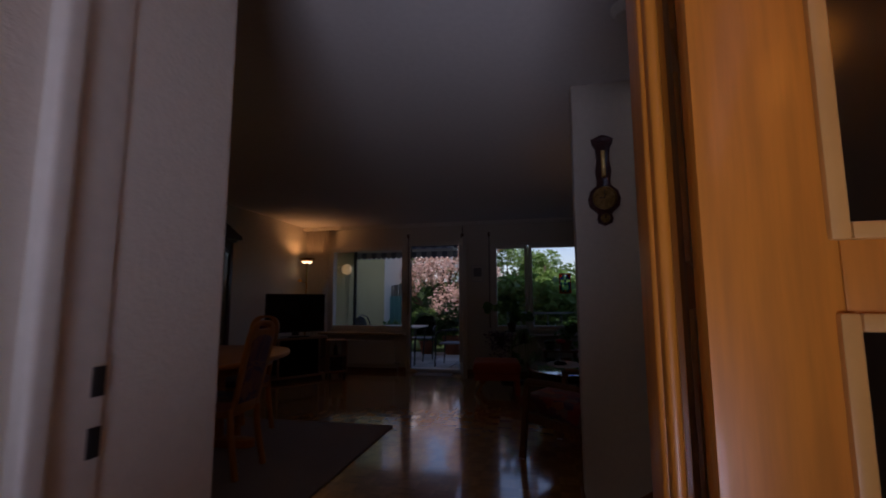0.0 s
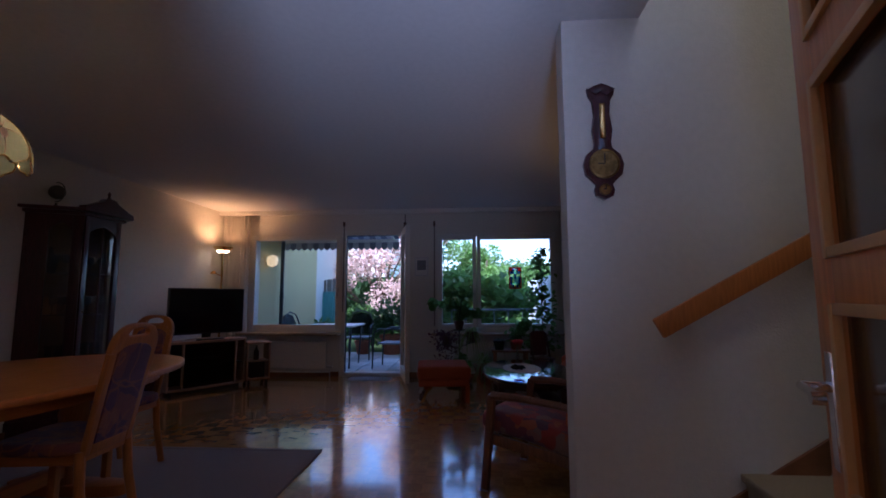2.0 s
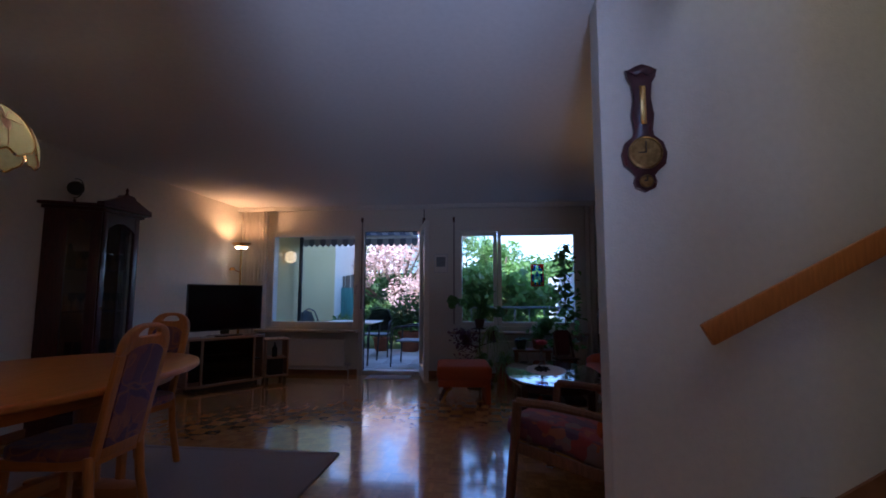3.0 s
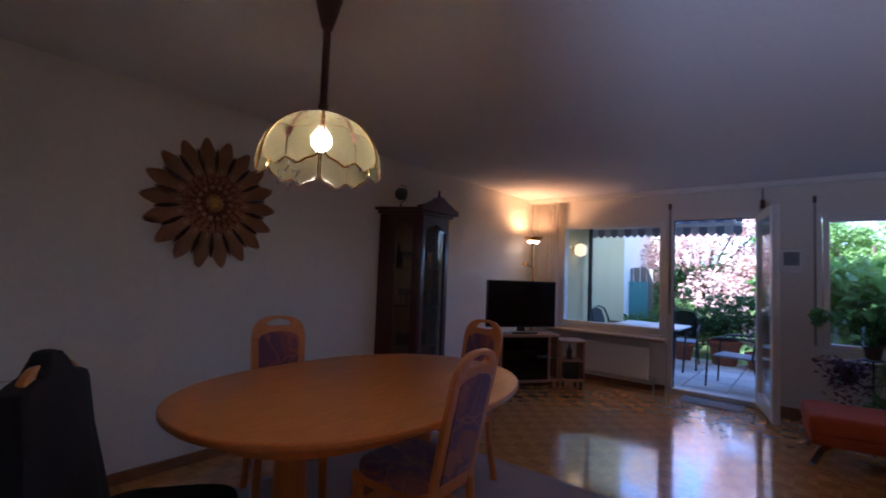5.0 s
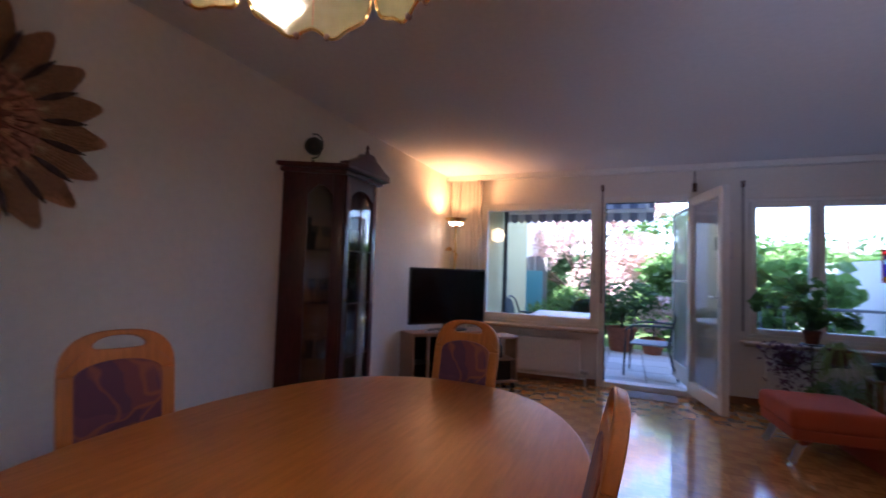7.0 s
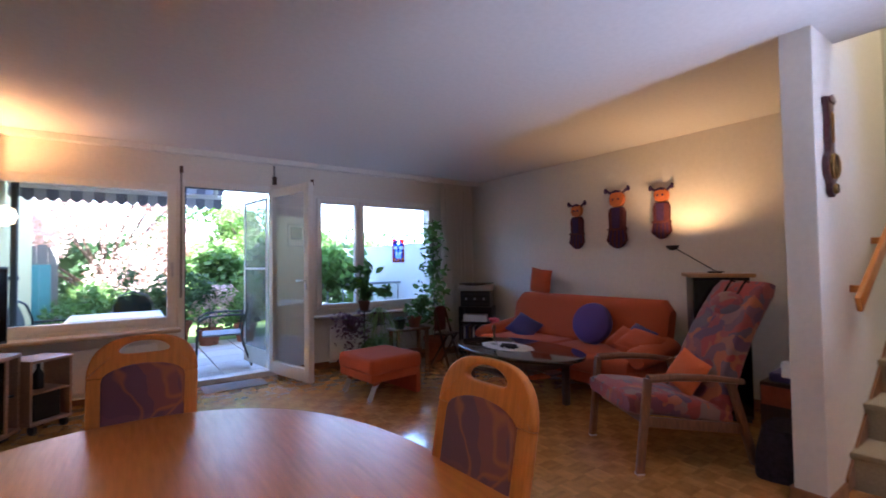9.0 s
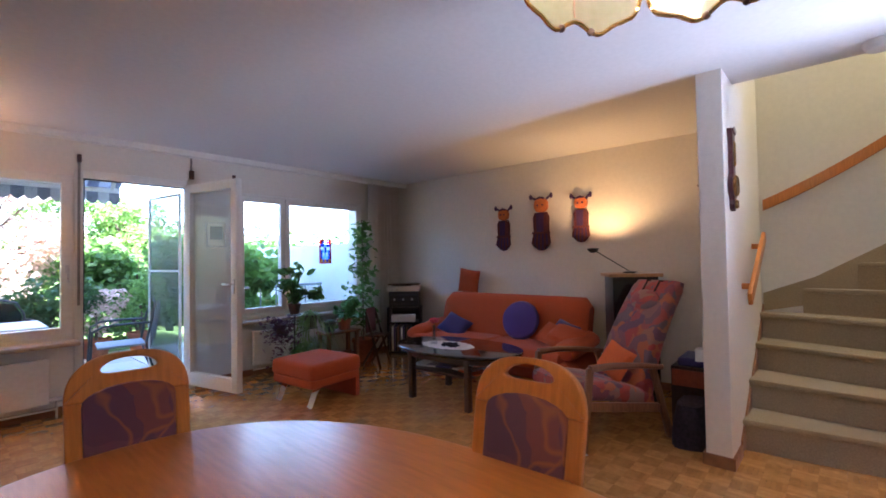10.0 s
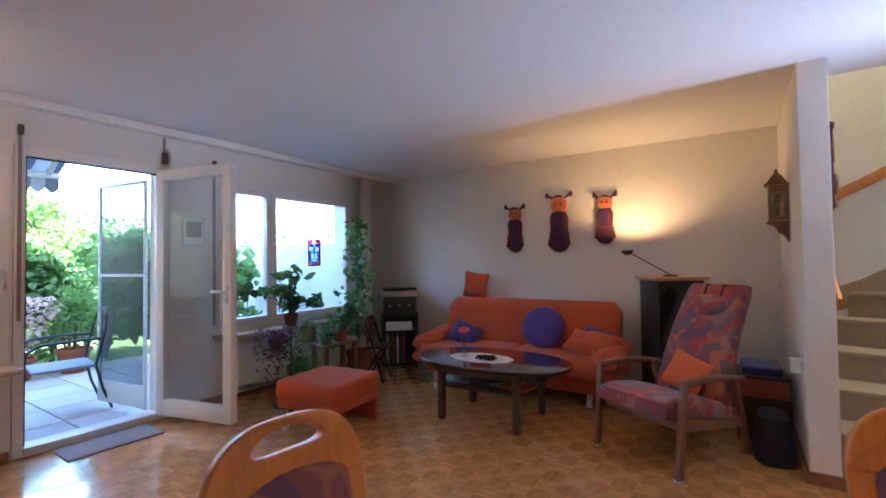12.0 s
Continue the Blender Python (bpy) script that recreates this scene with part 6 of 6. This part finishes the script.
def wall_doll(y, ztop, zbot, label):
    """A plain flat figure: one mesh, three cloth colours."""
    h = ztop - zbot
    w = 0.088 * h / 0.58
    bm = bmesh.new()
    bm.faces.layers.int.new("cloth")

    def take(idx):
        layer = bm.faces.layers.int["cloth"]
        for f in bm.faces:
            if not f[layer]:
                f.material_index, f[layer] = idx, 1
    slab(bm, oval(w * 0.86, 0.075 * h / 0.58, 22, 2.4, 0, ztop - 0.115 * h / 0.58), 0.0, 0.05, 0.012, plane="yz")
    take(0)
    for s in (-1, 1):
        tube(bm, [(0.025, s * w * 0.7, ztop - 0.06), (0.03, s * w * 1.1, ztop - 0.035), (0.03, s * w * 1.28, ztop - 0.02)], 0.012, 7)
        bmesh.ops.create_uvsphere(bm, u_segments=10, v_segments=8, radius=0.026, matrix=Matrix.Translation((0.03, s * w * 1.35, ztop - 0.025)) @ Matrix.Diagonal((0.6, 0.7, 1.2, 1)))
    tube(bm, [(0.045, -w * 0.5, ztop - 0.052), (0.052, 0, ztop - 0.04), (0.045, w * 0.5, ztop - 0.052)], 0.012, 7)
    for s in (-1, 1):
        bmesh.ops.create_uvsphere(bm, u_segments=8, v_segments=6, radius=0.011, matrix=Matrix.Translation((0.052, s * w * 0.32, ztop - 0.115 * h / 0.58)))
    take(1)
    mid = zbot + 0.30 * h
    slab(bm, [(-w * 0.72, ztop - 0.19 * h / 0.58), (w * 0.72, ztop - 0.19 * h / 0.58), (w * 0.98, ztop - 0.24 * h / 0.58), (w * 0.9, mid), (-w * 0.9, mid), (-w * 0.98, ztop - 0.24 * h / 0.58)], 0.0, 0.055, 0.012, plane="yz")
    take(2)
    slab(bm, [(-w * 0.5, ztop - 0.20 * h / 0.58), (w * 0.5, ztop - 0.20 * h / 0.58), (w * 0.42, mid + 0.01), (-w * 0.42, mid + 0.01)], 0.056, 0.062, plane="yz")
    take(1)
    slab(bm, [(-w * 1.02, mid - 0.005), (w * 1.02, mid - 0.005), (w * 1.02, mid + 0.018), (-w * 1.02, mid + 0.018)], 0.0, 0.066, 0.004, plane="yz")
    take(2)
    n = 9
    for k in range(n):
        u = -1 + 2 * k / (n - 1)
        tube(bm, [(0.03, u * w * 0.9, mid), (0.04, u * w * 1.1, mid - 0.10 * h / 0.58), (0.03, u * w * 0.8, zbot + 0.05 * abs(u) ** 2)], 0.014, 6, taper=lambda q: 0.016 + 0.004 * q)
        take(1 if k % 2 else 2)
    me = bpy.data.meshes.new("wall_doll")
    bmesh.ops.recalc_face_normals(bm, faces=bm.faces)
    bm.to_mesh(me)
    bm.free()
    for mm in ("doll_face", "doll_body", "doll_hem"):
        me.materials.append(M[mm])
    me.shade_smooth()
    me.set_sharp_from_angle(angle=radians(40))
    ob = new("wall_doll", me)
    ob.matrix_world = Matrix.Translation((XE, y, 0)) @ Matrix.Diagonal((-1, 1, 1, 1))
    return tagged(ob, label, "doll", "wall dolls")


wall_doll(4.965, 1.915, 1.37, "small violet cloth doll with orange head on the wall")
wall_doll(4.45, 2.005, 1.36, "large violet cloth doll with orange head on the wall")
wall_doll(3.97, 1.965, 1.435, "violet cloth doll with orange head near the lamp")

# barometer
BX = 0.462
M["aged_brass"] = mat("aged_brass", (0.42, 0.27, 0.10), 0.42, metal=1.0, vary=0.2, scale=40)
bar = thing("barometer", pose(BX, 2.399, 0), "carved dark wooden barometer with brass dials", "barometer")
side_prof = [(0.028, 2.035), (0.062, 2.055), (0.055, 2.02), (0.040, 1.995), (0.034, 1.93), (0.044, 1.86), (0.036, 1.80), (0.040, 1.775), (0.075, 1.745), (0.088, 1.70), (0.080, 1.655), (0.048, 1.625), (0.036, 1.61), (0.044, 1.585), (0.038, 1.56), (0.0, 1.543)]
outline = [(0.0, 2.068)] + side_prof + [(-x, z) for x, z in side_prof[-2::-1]]
part("body", soften(slab(bmesh.new(), outline, -0.028, -0.001, plane="xz"), 0.004), M["walnut"], bar)
for z, r, nm in ((1.70, 0.066, "dial"), (1.585, 0.026, "small_dial")):
    d = bmesh.new()
    lathe(d, [(r, 0), (r, 0.012), (r * 0.88, 0.016), (r * 0.86, 0.010), (0.001, 0.011)], seg=32)
    ob = part(nm, d, M["aged_brass"], bar, "brass dial")
    ob.matrix_local = pose(0, -0.028, z, 90)
    hb2 = boxm(-0.002, 0.002, -0.045, -0.043, z, z + r * 0.7)
    box(hb2, -r * 0.45, 0, -0.045, -0.043, z - 0.002, z + 0.002)
    part("pointer", hb2, M["black"], bar)
part("thermometer", box(boxm(-0.012, 0.012, -0.033, -0.028, 1.82, 1.98, 0.002), -0.003, 0.003, -0.037, -0.033, 1.83, 1.97), M["brass"], bar, "brass thermometer scale")
part("crest", soften(slab(bmesh.new(), [(-0.06, 2.045), (-0.025, 2.02), (0, 2.035), (0.025, 2.02), (0.06, 2.045), (0.03, 2.062), (0, 2.072), (-0.03, 2.062)], -0.036, -0.028, plane="xz"), 0.003), M["walnut"], bar)

# wall clock
M["clock_wood"] = mat("carved_brown_clock_wood", (0.20, 0.085, 0.035), 0.4, scale=30, vary=0.2, bump=0.3, bump_scale=90)
ck = thing("wall_clock", pose(0.985, 2.542, 0), "ornate brown wooden wall clock with gilded edges on a bracket", "clock")
part("case", soften(box(box(box(boxm(-0.062, 0.062, 0.0, 0.112, 1.53, 1.565), -0.062, 0.062, 0.0, 0.112, 1.755, 1.785), -0.062, 0.062, 0.0, 0.010, 1.565, 1.755), -0.062, -0.05, 0.10, 0.112, 1.565, 1.755), 0.002), M["clock_wood"], ck)
for x, y in ((0.056, 0.106), (-0.056, 0.018), (0.056, 0.018)):
    part("corner_post", boxm(x - 0.006, x + 0.006, y - 0.007, y + 0.006, 1.565, 1.755, 0.001), M["clock_wood"], ck)
arch = [(0.026, 1.755), (0.026, 1.70)] + [(0.062 - 0.034 * math.cos(math.pi * k / 10), 1.70 + 0.034 * math.sin(math.pi * k / 10)) for k in range(11)] + [(0.098, 1.70), (0.098, 1.755)]
part("side_panel", slab(bmesh.new(), arch, -0.060, -0.054, plane="yz"), M["clock_wood"], ck, "arched wooden side panel")
part("side_pane", boxm(-0.0575, -0.0555, 0.026, 0.098, 1.566, 1.74), M["cab_glass"], ck, "clear side glass")
part("side_pane", boxm(0.0555, 0.0575, 0.026, 0.098, 1.566, 1.754), M["cab_glass"], ck, "clear side glass")
roof = bmesh.new()
lathe(roof, [(0.096, 1.785), (0.100, 1.797), (0.080, 1.800), (0.050, 1.845), (0.020, 1.868), (0.012, 1.884), (0.014, 1.892), (0.002, 1.908)], (0, 0.065, 0), 4)
bmesh.ops.rotate(roof, verts=roof.verts, cent=(0, 0.065, 0), matrix=Matrix.Rotation(radians(45), 3, "Z"))
part("roof", roof, M["clock_wood"], ck, "pointed wooden clock roof")
part("bracket", soften(slab(bmesh.new(), [(0.0, 1.529), (0.128, 1.529), (0.128, 1.515), (0.080, 1.495), (0.060, 1.450), (0.026, 1.430), (0.008, 1.385), (0.0, 1.385)], -0.050, 0.050, plane="yz"), 0.004), M["clock_wood"], ck)
part("dial", rod(bmesh.new(), (0, 0.085, 1.705), (0, 0.092, 1.705), 0.040, seg=24), M["paper"], ck, "pale clock dial")
part("movement", soften(boxm(-0.028, 0.028, 0.040, 0.084, 1.66, 1.72), 0.003), M["brass"], ck, "brass clock movement")
part("pendulum", rod(rod(bmesh.new(), (0, 0.062, 1.66), (0, 0.062, 1.60), 0.002, seg=6), (0, 0.058, 1.595), (0, 0.066, 1.595), 0.018), M["brass"], ck)
part("edge_moulding", box(box(boxm(-0.067, 0.067, 0.0, 0.120, 1.529, 1.536, 0.002), -0.0635, -0.0605, 0.108, 0.1145, 1.536, 1.785), -0.067, 0.067, 0.0, 0.120, 1.779, 1.786, 0.002), M["brass"], ck, "gilded moulding")

# stained glass hung on the window
sg = thing("stained_glass", pose(0.49, 6.885, 1.40), "small stained glass panel, blue with a red border", "ornament")
part("border", ring_frame(bmesh.new(), -0.09, 0.09, -0.155, 0.155, 0.018, -0.006, 0.0), mat("red_stained_glass", (0.55, 0.03, 0.03), 0.2), sg)


def stained(name, c):
    return glass(name, c, 0.05)


STAIN = {"b": stained("blue_stained_glass", (0.05, 0.16, 0.70)), "p": stained("pale_blue_stained_glass", (0.50, 0.74, 0.95)), "w": stained("white_stained_glass", (0.92, 0.93, 0.95)), "r": stained("ruby_stained_glass", (0.75, 0.07, 0.05)), "o": stained("amber_stained_glass", (0.85, 0.42, 0.10))}
for j, row in enumerate(("rbwbr", "bbpbb", "wwbww", "bpbpb", "bwpwb", "bpppb", "obobo")):
    for i, key in enumerate(row):
        x, z = -0.072 + 0.0288 * i, 0.137 - 0.0391 * (j + 1)
        part("glass_piece", boxm(x + 0.0007, x + 0.0281, -0.004, -0.002, z + 0.0007, z + 0.0384), STAIN[key], sg, smooth=False)
part("string", rod(bmesh.new(), (0, -0.003, 0.155), (0, -0.003, 0.30), 0.001, seg=5), M["silver"], sg)

sk3 = thing("timer_socket", pose(0.42, 2.541, 0.63), "white timer plug in a wall socket", "socket")
part("plate", soften(boxm(-0.04, 0.04, 0, 0.010, -0.04, 0.04), 0.003), M["paper"], sk3)
part("timer", soften(boxm(-0.032, 0.032, 0.010, 0.065, -0.035, 0.045), 0.005), M["paper"], sk3)
M["chest_red"] = mat("orange_red_lacquer", (0.42, 0.09, 0.035), 0.45, vary=0.1)
bx = thing("record_box", pose(1.08, 2.73, 0, 0, 0, 2), "low dark red chest with a folded blue cloth", "chest")
part("body", soften(boxm(-0.20, 0.20, -0.16, 0.16, 0.0, 0.44), 0.006), M["dark_wood"], bx)
part("drawer", boxm(-0.212, -0.201, -0.15, 0.15, 0.30, 0.42, 0.003), M["chest_red"], bx, "orange-red drawer front")
single("folded_cloth", soften(boxm(-0.17, 0.17, -0.12, 0.12, 0.44, 0.50), 0.018, 3), M["blue_cloth"], "folded dark blue cloth on the chest", "cloth", pose(1.08, 2.73, 0, 0, 0, 2))
M["bag_cloth"] = mat("dark_violet_bag_cloth", (0.030, 0.014, 0.032), 0.8, scale=40, vary=0.3, bump=0.4, bump_scale=120)
bag = bmesh.new()
rows = []
for k in range(9):
    t = k / 8
    w, d = 0.20 * (1 - 0.25 * t ** 2), 0.115 * (1 - 0.30 * t ** 2)
    rows.append([(w * math.copysign(abs(math.cos(a)) ** 0.6, math.cos(a)) * (1 + 0.04 * math.sin(5 * a + k)), d * math.copysign(abs(math.sin(a)) ** 0.6, math.sin(a)), 0.27 * t) for a in [2 * math.pi * q / 24 for q in range(24)]])
loft(bag, rows)
single("bag", bag, M["bag_cloth"], "slumped dark violet bag standing on the floor", "bag", pose(0.63, 2.685, 0, 0, 0, 2))

# ---- houseplants ----
def pot(parent, at, r, h, material):
    return part("pot", lathe(bmesh.new(), [(r * 0.72, 0), (r, h * 0.85), (r * 1.08, h * 0.85), (r * 1.08, h), (r * 0.92, h), (r * 0.88, h * 0.8), (0.001, h * 0.8)], at, 18), material, parent)


def grassy(parent, at, n, ln, seed, material, droop=1.0):
    """Long arching blades, as of a spider plant."""
    rng = random.Random(seed)
    bm = bmesh.new()
    for _ in range(n):
        a, l, up = rng.uniform(0, 6.28), ln * rng.uniform(0.6, 1.2), rng.uniform(0.2, 0.9)
        pts = []
        for k in range(7):
            t = k / 6
            r = l * t * (0.35 + 0.4 * (1 - up))
            pts.append(Vector((at[0] + r * math.cos(a), at[1] + r * math.sin(a), at[2] + l * (up * t * 0.9 - droop * t * t * 0.95))))
        sd = Vector((-math.sin(a), math.cos(a), 0)) * 0.008
        va = [bm.verts.new(p + sd * (1 - 0.8 * k / 6)) for k, p in enumerate(pts)]
        vb = [bm.verts.new(p - sd * (1 - 0.8 * k / 6)) for k, p in enumerate(pts)]
        for k in range(6):
            bm.faces.new((va[k], va[k + 1], vb[k + 1], vb[k]))
    return part("leaves", bm, material, parent)


M["leaf_blade"] = leaf_mat("pale_striped_blade", (0.22, 0.33, 0.13))
stand = thing("plant_stand", pose(-0.30, 6.28, 0), "black wrought-iron plant stand with three trays", "plant stand")
part("post", rod(bmesh.new(), (0, 0, 0.03), (0, 0, 0.705), 0.009), M["dark_metal"], stand)
for x, y, z in ((0, 0, 0.70), (0.16, -0.06, 0.55), (-0.17, -0.02, 0.52), (0.02, -0.05, 0.16)):
    tr = lathe(bmesh.new(), [(0.075, z), (0.08, z + 0.012), (0.074, z + 0.012), (0.07, z + 0.004), (0.001, z + 0.004)], (x, y, 0), 18)
    part("tray", tr, M["dark_metal"], stand)
    if x or y:
        part("bracket", tube(bmesh.new(), [(0, 0, z - 0.06), (x * 0.5, y * 0.5, z - 0.03), (x, y, z)], 0.006, 6), M["dark_metal"], stand)
part("foot", slab(bmesh.new(), oval(0.17, 0.15, 24), 0.0, 0.03, 0.008), M["dark_metal"], stand)


def house_plant(m, r, h, potm, label):
    t = thing("houseplant", m, label, "plant", "houseplants")
    pot(t, (0, 0, 0), r, h, potm)
    return t


p1 = house_plant(pose(-0.30, 6.28, 0.713), 0.065, 0.11, M["brown_pot"], "leggy broad-leaved houseplant in a brown pot on the stand")
rh = random.Random(8)
stems = bmesh.new()
spots = []
for k in range(15):
    a = rh.uniform(0, 6.28)
    rr, zz = rh.uniform(0.08, 0.40), rh.uniform(0.06, 0.46)
    e = (rr * math.cos(a), rr * math.sin(a) * 0.6, 0.1 + zz)
    tube(stems, [(0, 0, 0.09), (e[0] * 0.4, e[1] * 0.4, 0.1 + zz * 0.7), e], 0.004, 5)
    spots += [(e[0] + rh.uniform(-0.05, 0.05), e[1] + rh.uniform(-0.05, 0.05), e[2] + rh.uniform(-0.06, 0.04), 0.06) for _ in range(2)]
part("stem", stems, M["leaf_dark"], p1)
leafy("leaves", p1, 150, cloud(spots), 0.105, 21, M["leaf_house"], 1.5)
p2 = house_plant(pose(-0.14, 6.22, 0.563), 0.075, 0.13, M["brown_pot"], "spider plant with long arching blades in a brown pot")
grassy(p2, (0, 0, 0.12), 80, 0.46, 3, M["leaf_blade"], 1.15)
p3 = house_plant(pose(-0.47, 6.26, 0.533), 0.06, 0.10, M["brown_pot"], "violet trailing plant in a pot on the stand")
leafy("leaves", p3, 300, lambda r: (r.gauss(0, 0.085), r.gauss(0, 0.07), 0.12 - abs(r.gauss(0, 0.17)) + 0.06 * r.random()), 0.045, 22, M["leaf_violet"])
p4 = house_plant(pose(-0.28, 6.23, 0.173), 0.065, 0.11, M["brown_pot"], "small green houseplant on the lowest tray")
leafy("leaves", p4, 90, cloud([(0, 0, 0.17, 0.10), (0.05, 0, 0.13, 0.09)]), 0.06, 23, M["leaf_house"])
p5 = house_plant(pose(0.02, 6.52, 0.0), 0.13, 0.24, M["terracotta"], "large spider plant in a floor pot")
grassy(p5, (0, 0, 0.26), 120, 0.66, 5, M["leaf_blade"], 0.75)
bn = thing("plant_bench", pose(0.36, 6.42, 0), "small wooden plant bench beneath the window", "bench")
part("top", soften(boxm(-0.24, 0.24, -0.12, 0.12, 0.42, 0.445), 0.004), M["mid_wood"], bn)
for sx in (-1, 1):
    for sy in (-1, 1):
        part("leg", boxm(sx * 0.20 - 0.02, sx * 0.20 + 0.02, sy * 0.09 - 0.02, sy * 0.09 + 0.02, 0, 0.42, 0.004), M["mid_wood"], bn)
part("stretcher", boxm(-0.18, 0.18, -0.012, 0.012, 0.15, 0.19, 0.003), M["mid_wood"], bn)
p6 = house_plant(pose(0.44, 6.42, 0.446), 0.085, 0.13, M["terracotta"], "green houseplant in a terracotta pot on the bench")
leafy("leaves", p6, 120, cloud([(0, 0, 0.22, 0.13), (0.08, 0, 0.30, 0.10)]), 0.08, 24, M["leaf_house"])
p7 = house_plant(pose(0.22, 6.40, 0.446), 0.075, 0.12, M["black"], "narrow-leaved plant in a black pot on the bench")
grassy(p7, (0, 0, 0.11), 34, 0.26, 6, M["leaf_dark"])
p8 = thing("climbing_plant", pose(0.80, 6.50, 0), "tall climbing houseplant trained up a cane", "plant")
part("pot", lathe(bmesh.new(), [(0.11, 0), (0.14, 0.24), (0.15, 0.24), (0.15, 0.28), (0.13, 0.28), (0.12, 0.22), (0.001, 0.22)], seg=20), M["terracotta"], p8)
part("cane", rod(bmesh.new(), (0, 0, 0.2), (0, 0.02, 1.80), 0.007, seg=8), M["bark"], p8)
part("vine", tube(bmesh.new(), [(0.03 * math.cos(k * 0.6), 0.03 * math.sin(k * 0.6), 0.22 + 0.029 * k) for k in range(54)], 0.005, 5), M["leaf_dark"], p8)
leafy("leaves", p8, 300, lambda r: (lambda z: (r.gauss(-0.04 * (1 - z), 0.05 + 0.10 * (1 - z) ** 1.5), r.gauss(0, 0.06), 0.45 + 1.32 * z))(r.random() ** 1.25), 0.10, 25, M["leaf_house"], 1.9)
ch2 = thing("small_chair", pose(0.72, 6.18, 0, 0, 0, 20), "small dark red folding chair among the plants", "chair")
part("backrest", soften(slab(bmesh.new(), [(-0.11, 0.40), (0.11, 0.40), (0.115, 0.66), (0.08, 0.70), (-0.08, 0.70), (-0.115, 0.66)], 0.05, 0.065, plane="xz"), 0.004), M["doll_hem"], ch2)
part("seat", soften(boxm(-0.13, 0.13, -0.14, 0.06, 0.36, 0.38), 0.005), M["dark_wood"], ch2)
for s in (-1, 1):
    part("leg", beam(bmesh.new(), (s * 0.11, 0.06, 0.66), (s * 0.12, -0.14, 0.0), 0.018, 0.026, 0.004), M["dark_wood"], ch2)
    part("leg", beam(bmesh.new(), (s * 0.10, -0.12, 0.37), (s * 0.11, 0.12, 0.0), 0.018, 0.026, 0.004), M["dark_wood"], ch2)

# ---- parquet: blocks of five fingers laid in a basket weave; patio slabs ----
B, FING = 0.122, 5
floor = thing("floor", Matrix(), "glossy oak mosaic parquet in a basket weave", "floor", kind="structure")


def block_data(turn, ox=0.0, oy=0.0):
    v, f = [], []
    g, d, low = 0.0002, 0.0001, -0.011
    w = B / FING
    for k in range(FING):
        a0, a1, b0, b1 = k * w + g, (k + 1) * w - g, g, B - g
        if turn:
            a0, a1, b0, b1 = b0, b1, a0, a1
        base = len(v)
        v += [(ox + a0, oy + b0, low), (ox + a1, oy + b0, low), (ox + a1, oy + b1, low), (ox + a0, oy + b1, low),
              (ox + a0, oy + b0, -d), (ox + a1, oy + b0, -d), (ox + a1, oy + b1, -d), (ox + a0, oy + b1, -d),
              (ox + a0 + d, oy + b0 + d, 0), (ox + a1 - d, oy + b0 + d, 0), (ox + a1 - d, oy + b1 - d, 0), (ox + a0 + d, oy + b1 - d, 0)]
        for q in ((0, 1, 5, 4), (1, 2, 6, 5), (2, 3, 7, 6), (3, 0, 4, 7), (4, 5, 9, 8), (5, 6, 10, 9), (6, 7, 11, 10), (7, 4, 8, 11), (8, 9, 10, 11)):
            f.append(tuple(base + i for i in q))
    return v, f


near_me = []
for turn in (0, 1):
    v, f = block_data(turn)
    me = bpy.data.meshes.new("parquet_block")
    me.from_pydata(v, [], f)
    me.materials.append(M["parquet_piece_" + ("along", "across")[turn]])
    near_me.append(me)
rest_v, rest_f, rest_way = [], [], []
nx, ny = int((XE + 1.1 - XW) / B) + 1, int((YN + 3.0) / B) + 1
for i in range(nx):
    for j in range(ny):
        x, y = XW + i * B, YN - (j + 1) * B
        turn = (i + j) % 2
        if x > XE or (y < 0.3 and not -0.85 < x < 1.0):
            continue
        if -1.75 < x < 0.25 and 3.20 < y < 5.35:
            ob = new("parquet_block", near_me[turn])
            ob.parent = floor
            ob.location = (x, y, 0)
        else:
            v, f = block_data(turn, x, y)
            b0 = len(rest_v)
            rest_v += v
            rest_f += [tuple(b0 + q for q in face) for face in f]
            rest_way += [turn] * len(f)
me = bpy.data.meshes.new("parquet_field")
me.from_pydata(rest_v, [], rest_f)
me.materials.append(M["parquet_along"])
me.materials.append(M["parquet_across"])
me.polygons.foreach_set("material_index", rest_way)
ob = new("parquet_field", me)
ob.parent = floor
tagged(ob, kind="stuff")

paving = thing("patio_paving", Matrix(), "square pale concrete slabs of the patio", "paving", kind="structure")
sl = finish("paving_slab", soften(boxm(0.006, 0.494, 0.006, 0.494, -0.085, -0.045), 0.004, 1), M["slab"], smooth=False)
for i in range(11):
    for j in range(6):
        ob = new("paving_slab", sl)
        ob.parent = paving
        ob.location = (-3.52 + 0.5 * i, 7.21 + 0.5 * j, 0.0015 * ((i * 7 + j * 3) % 3))
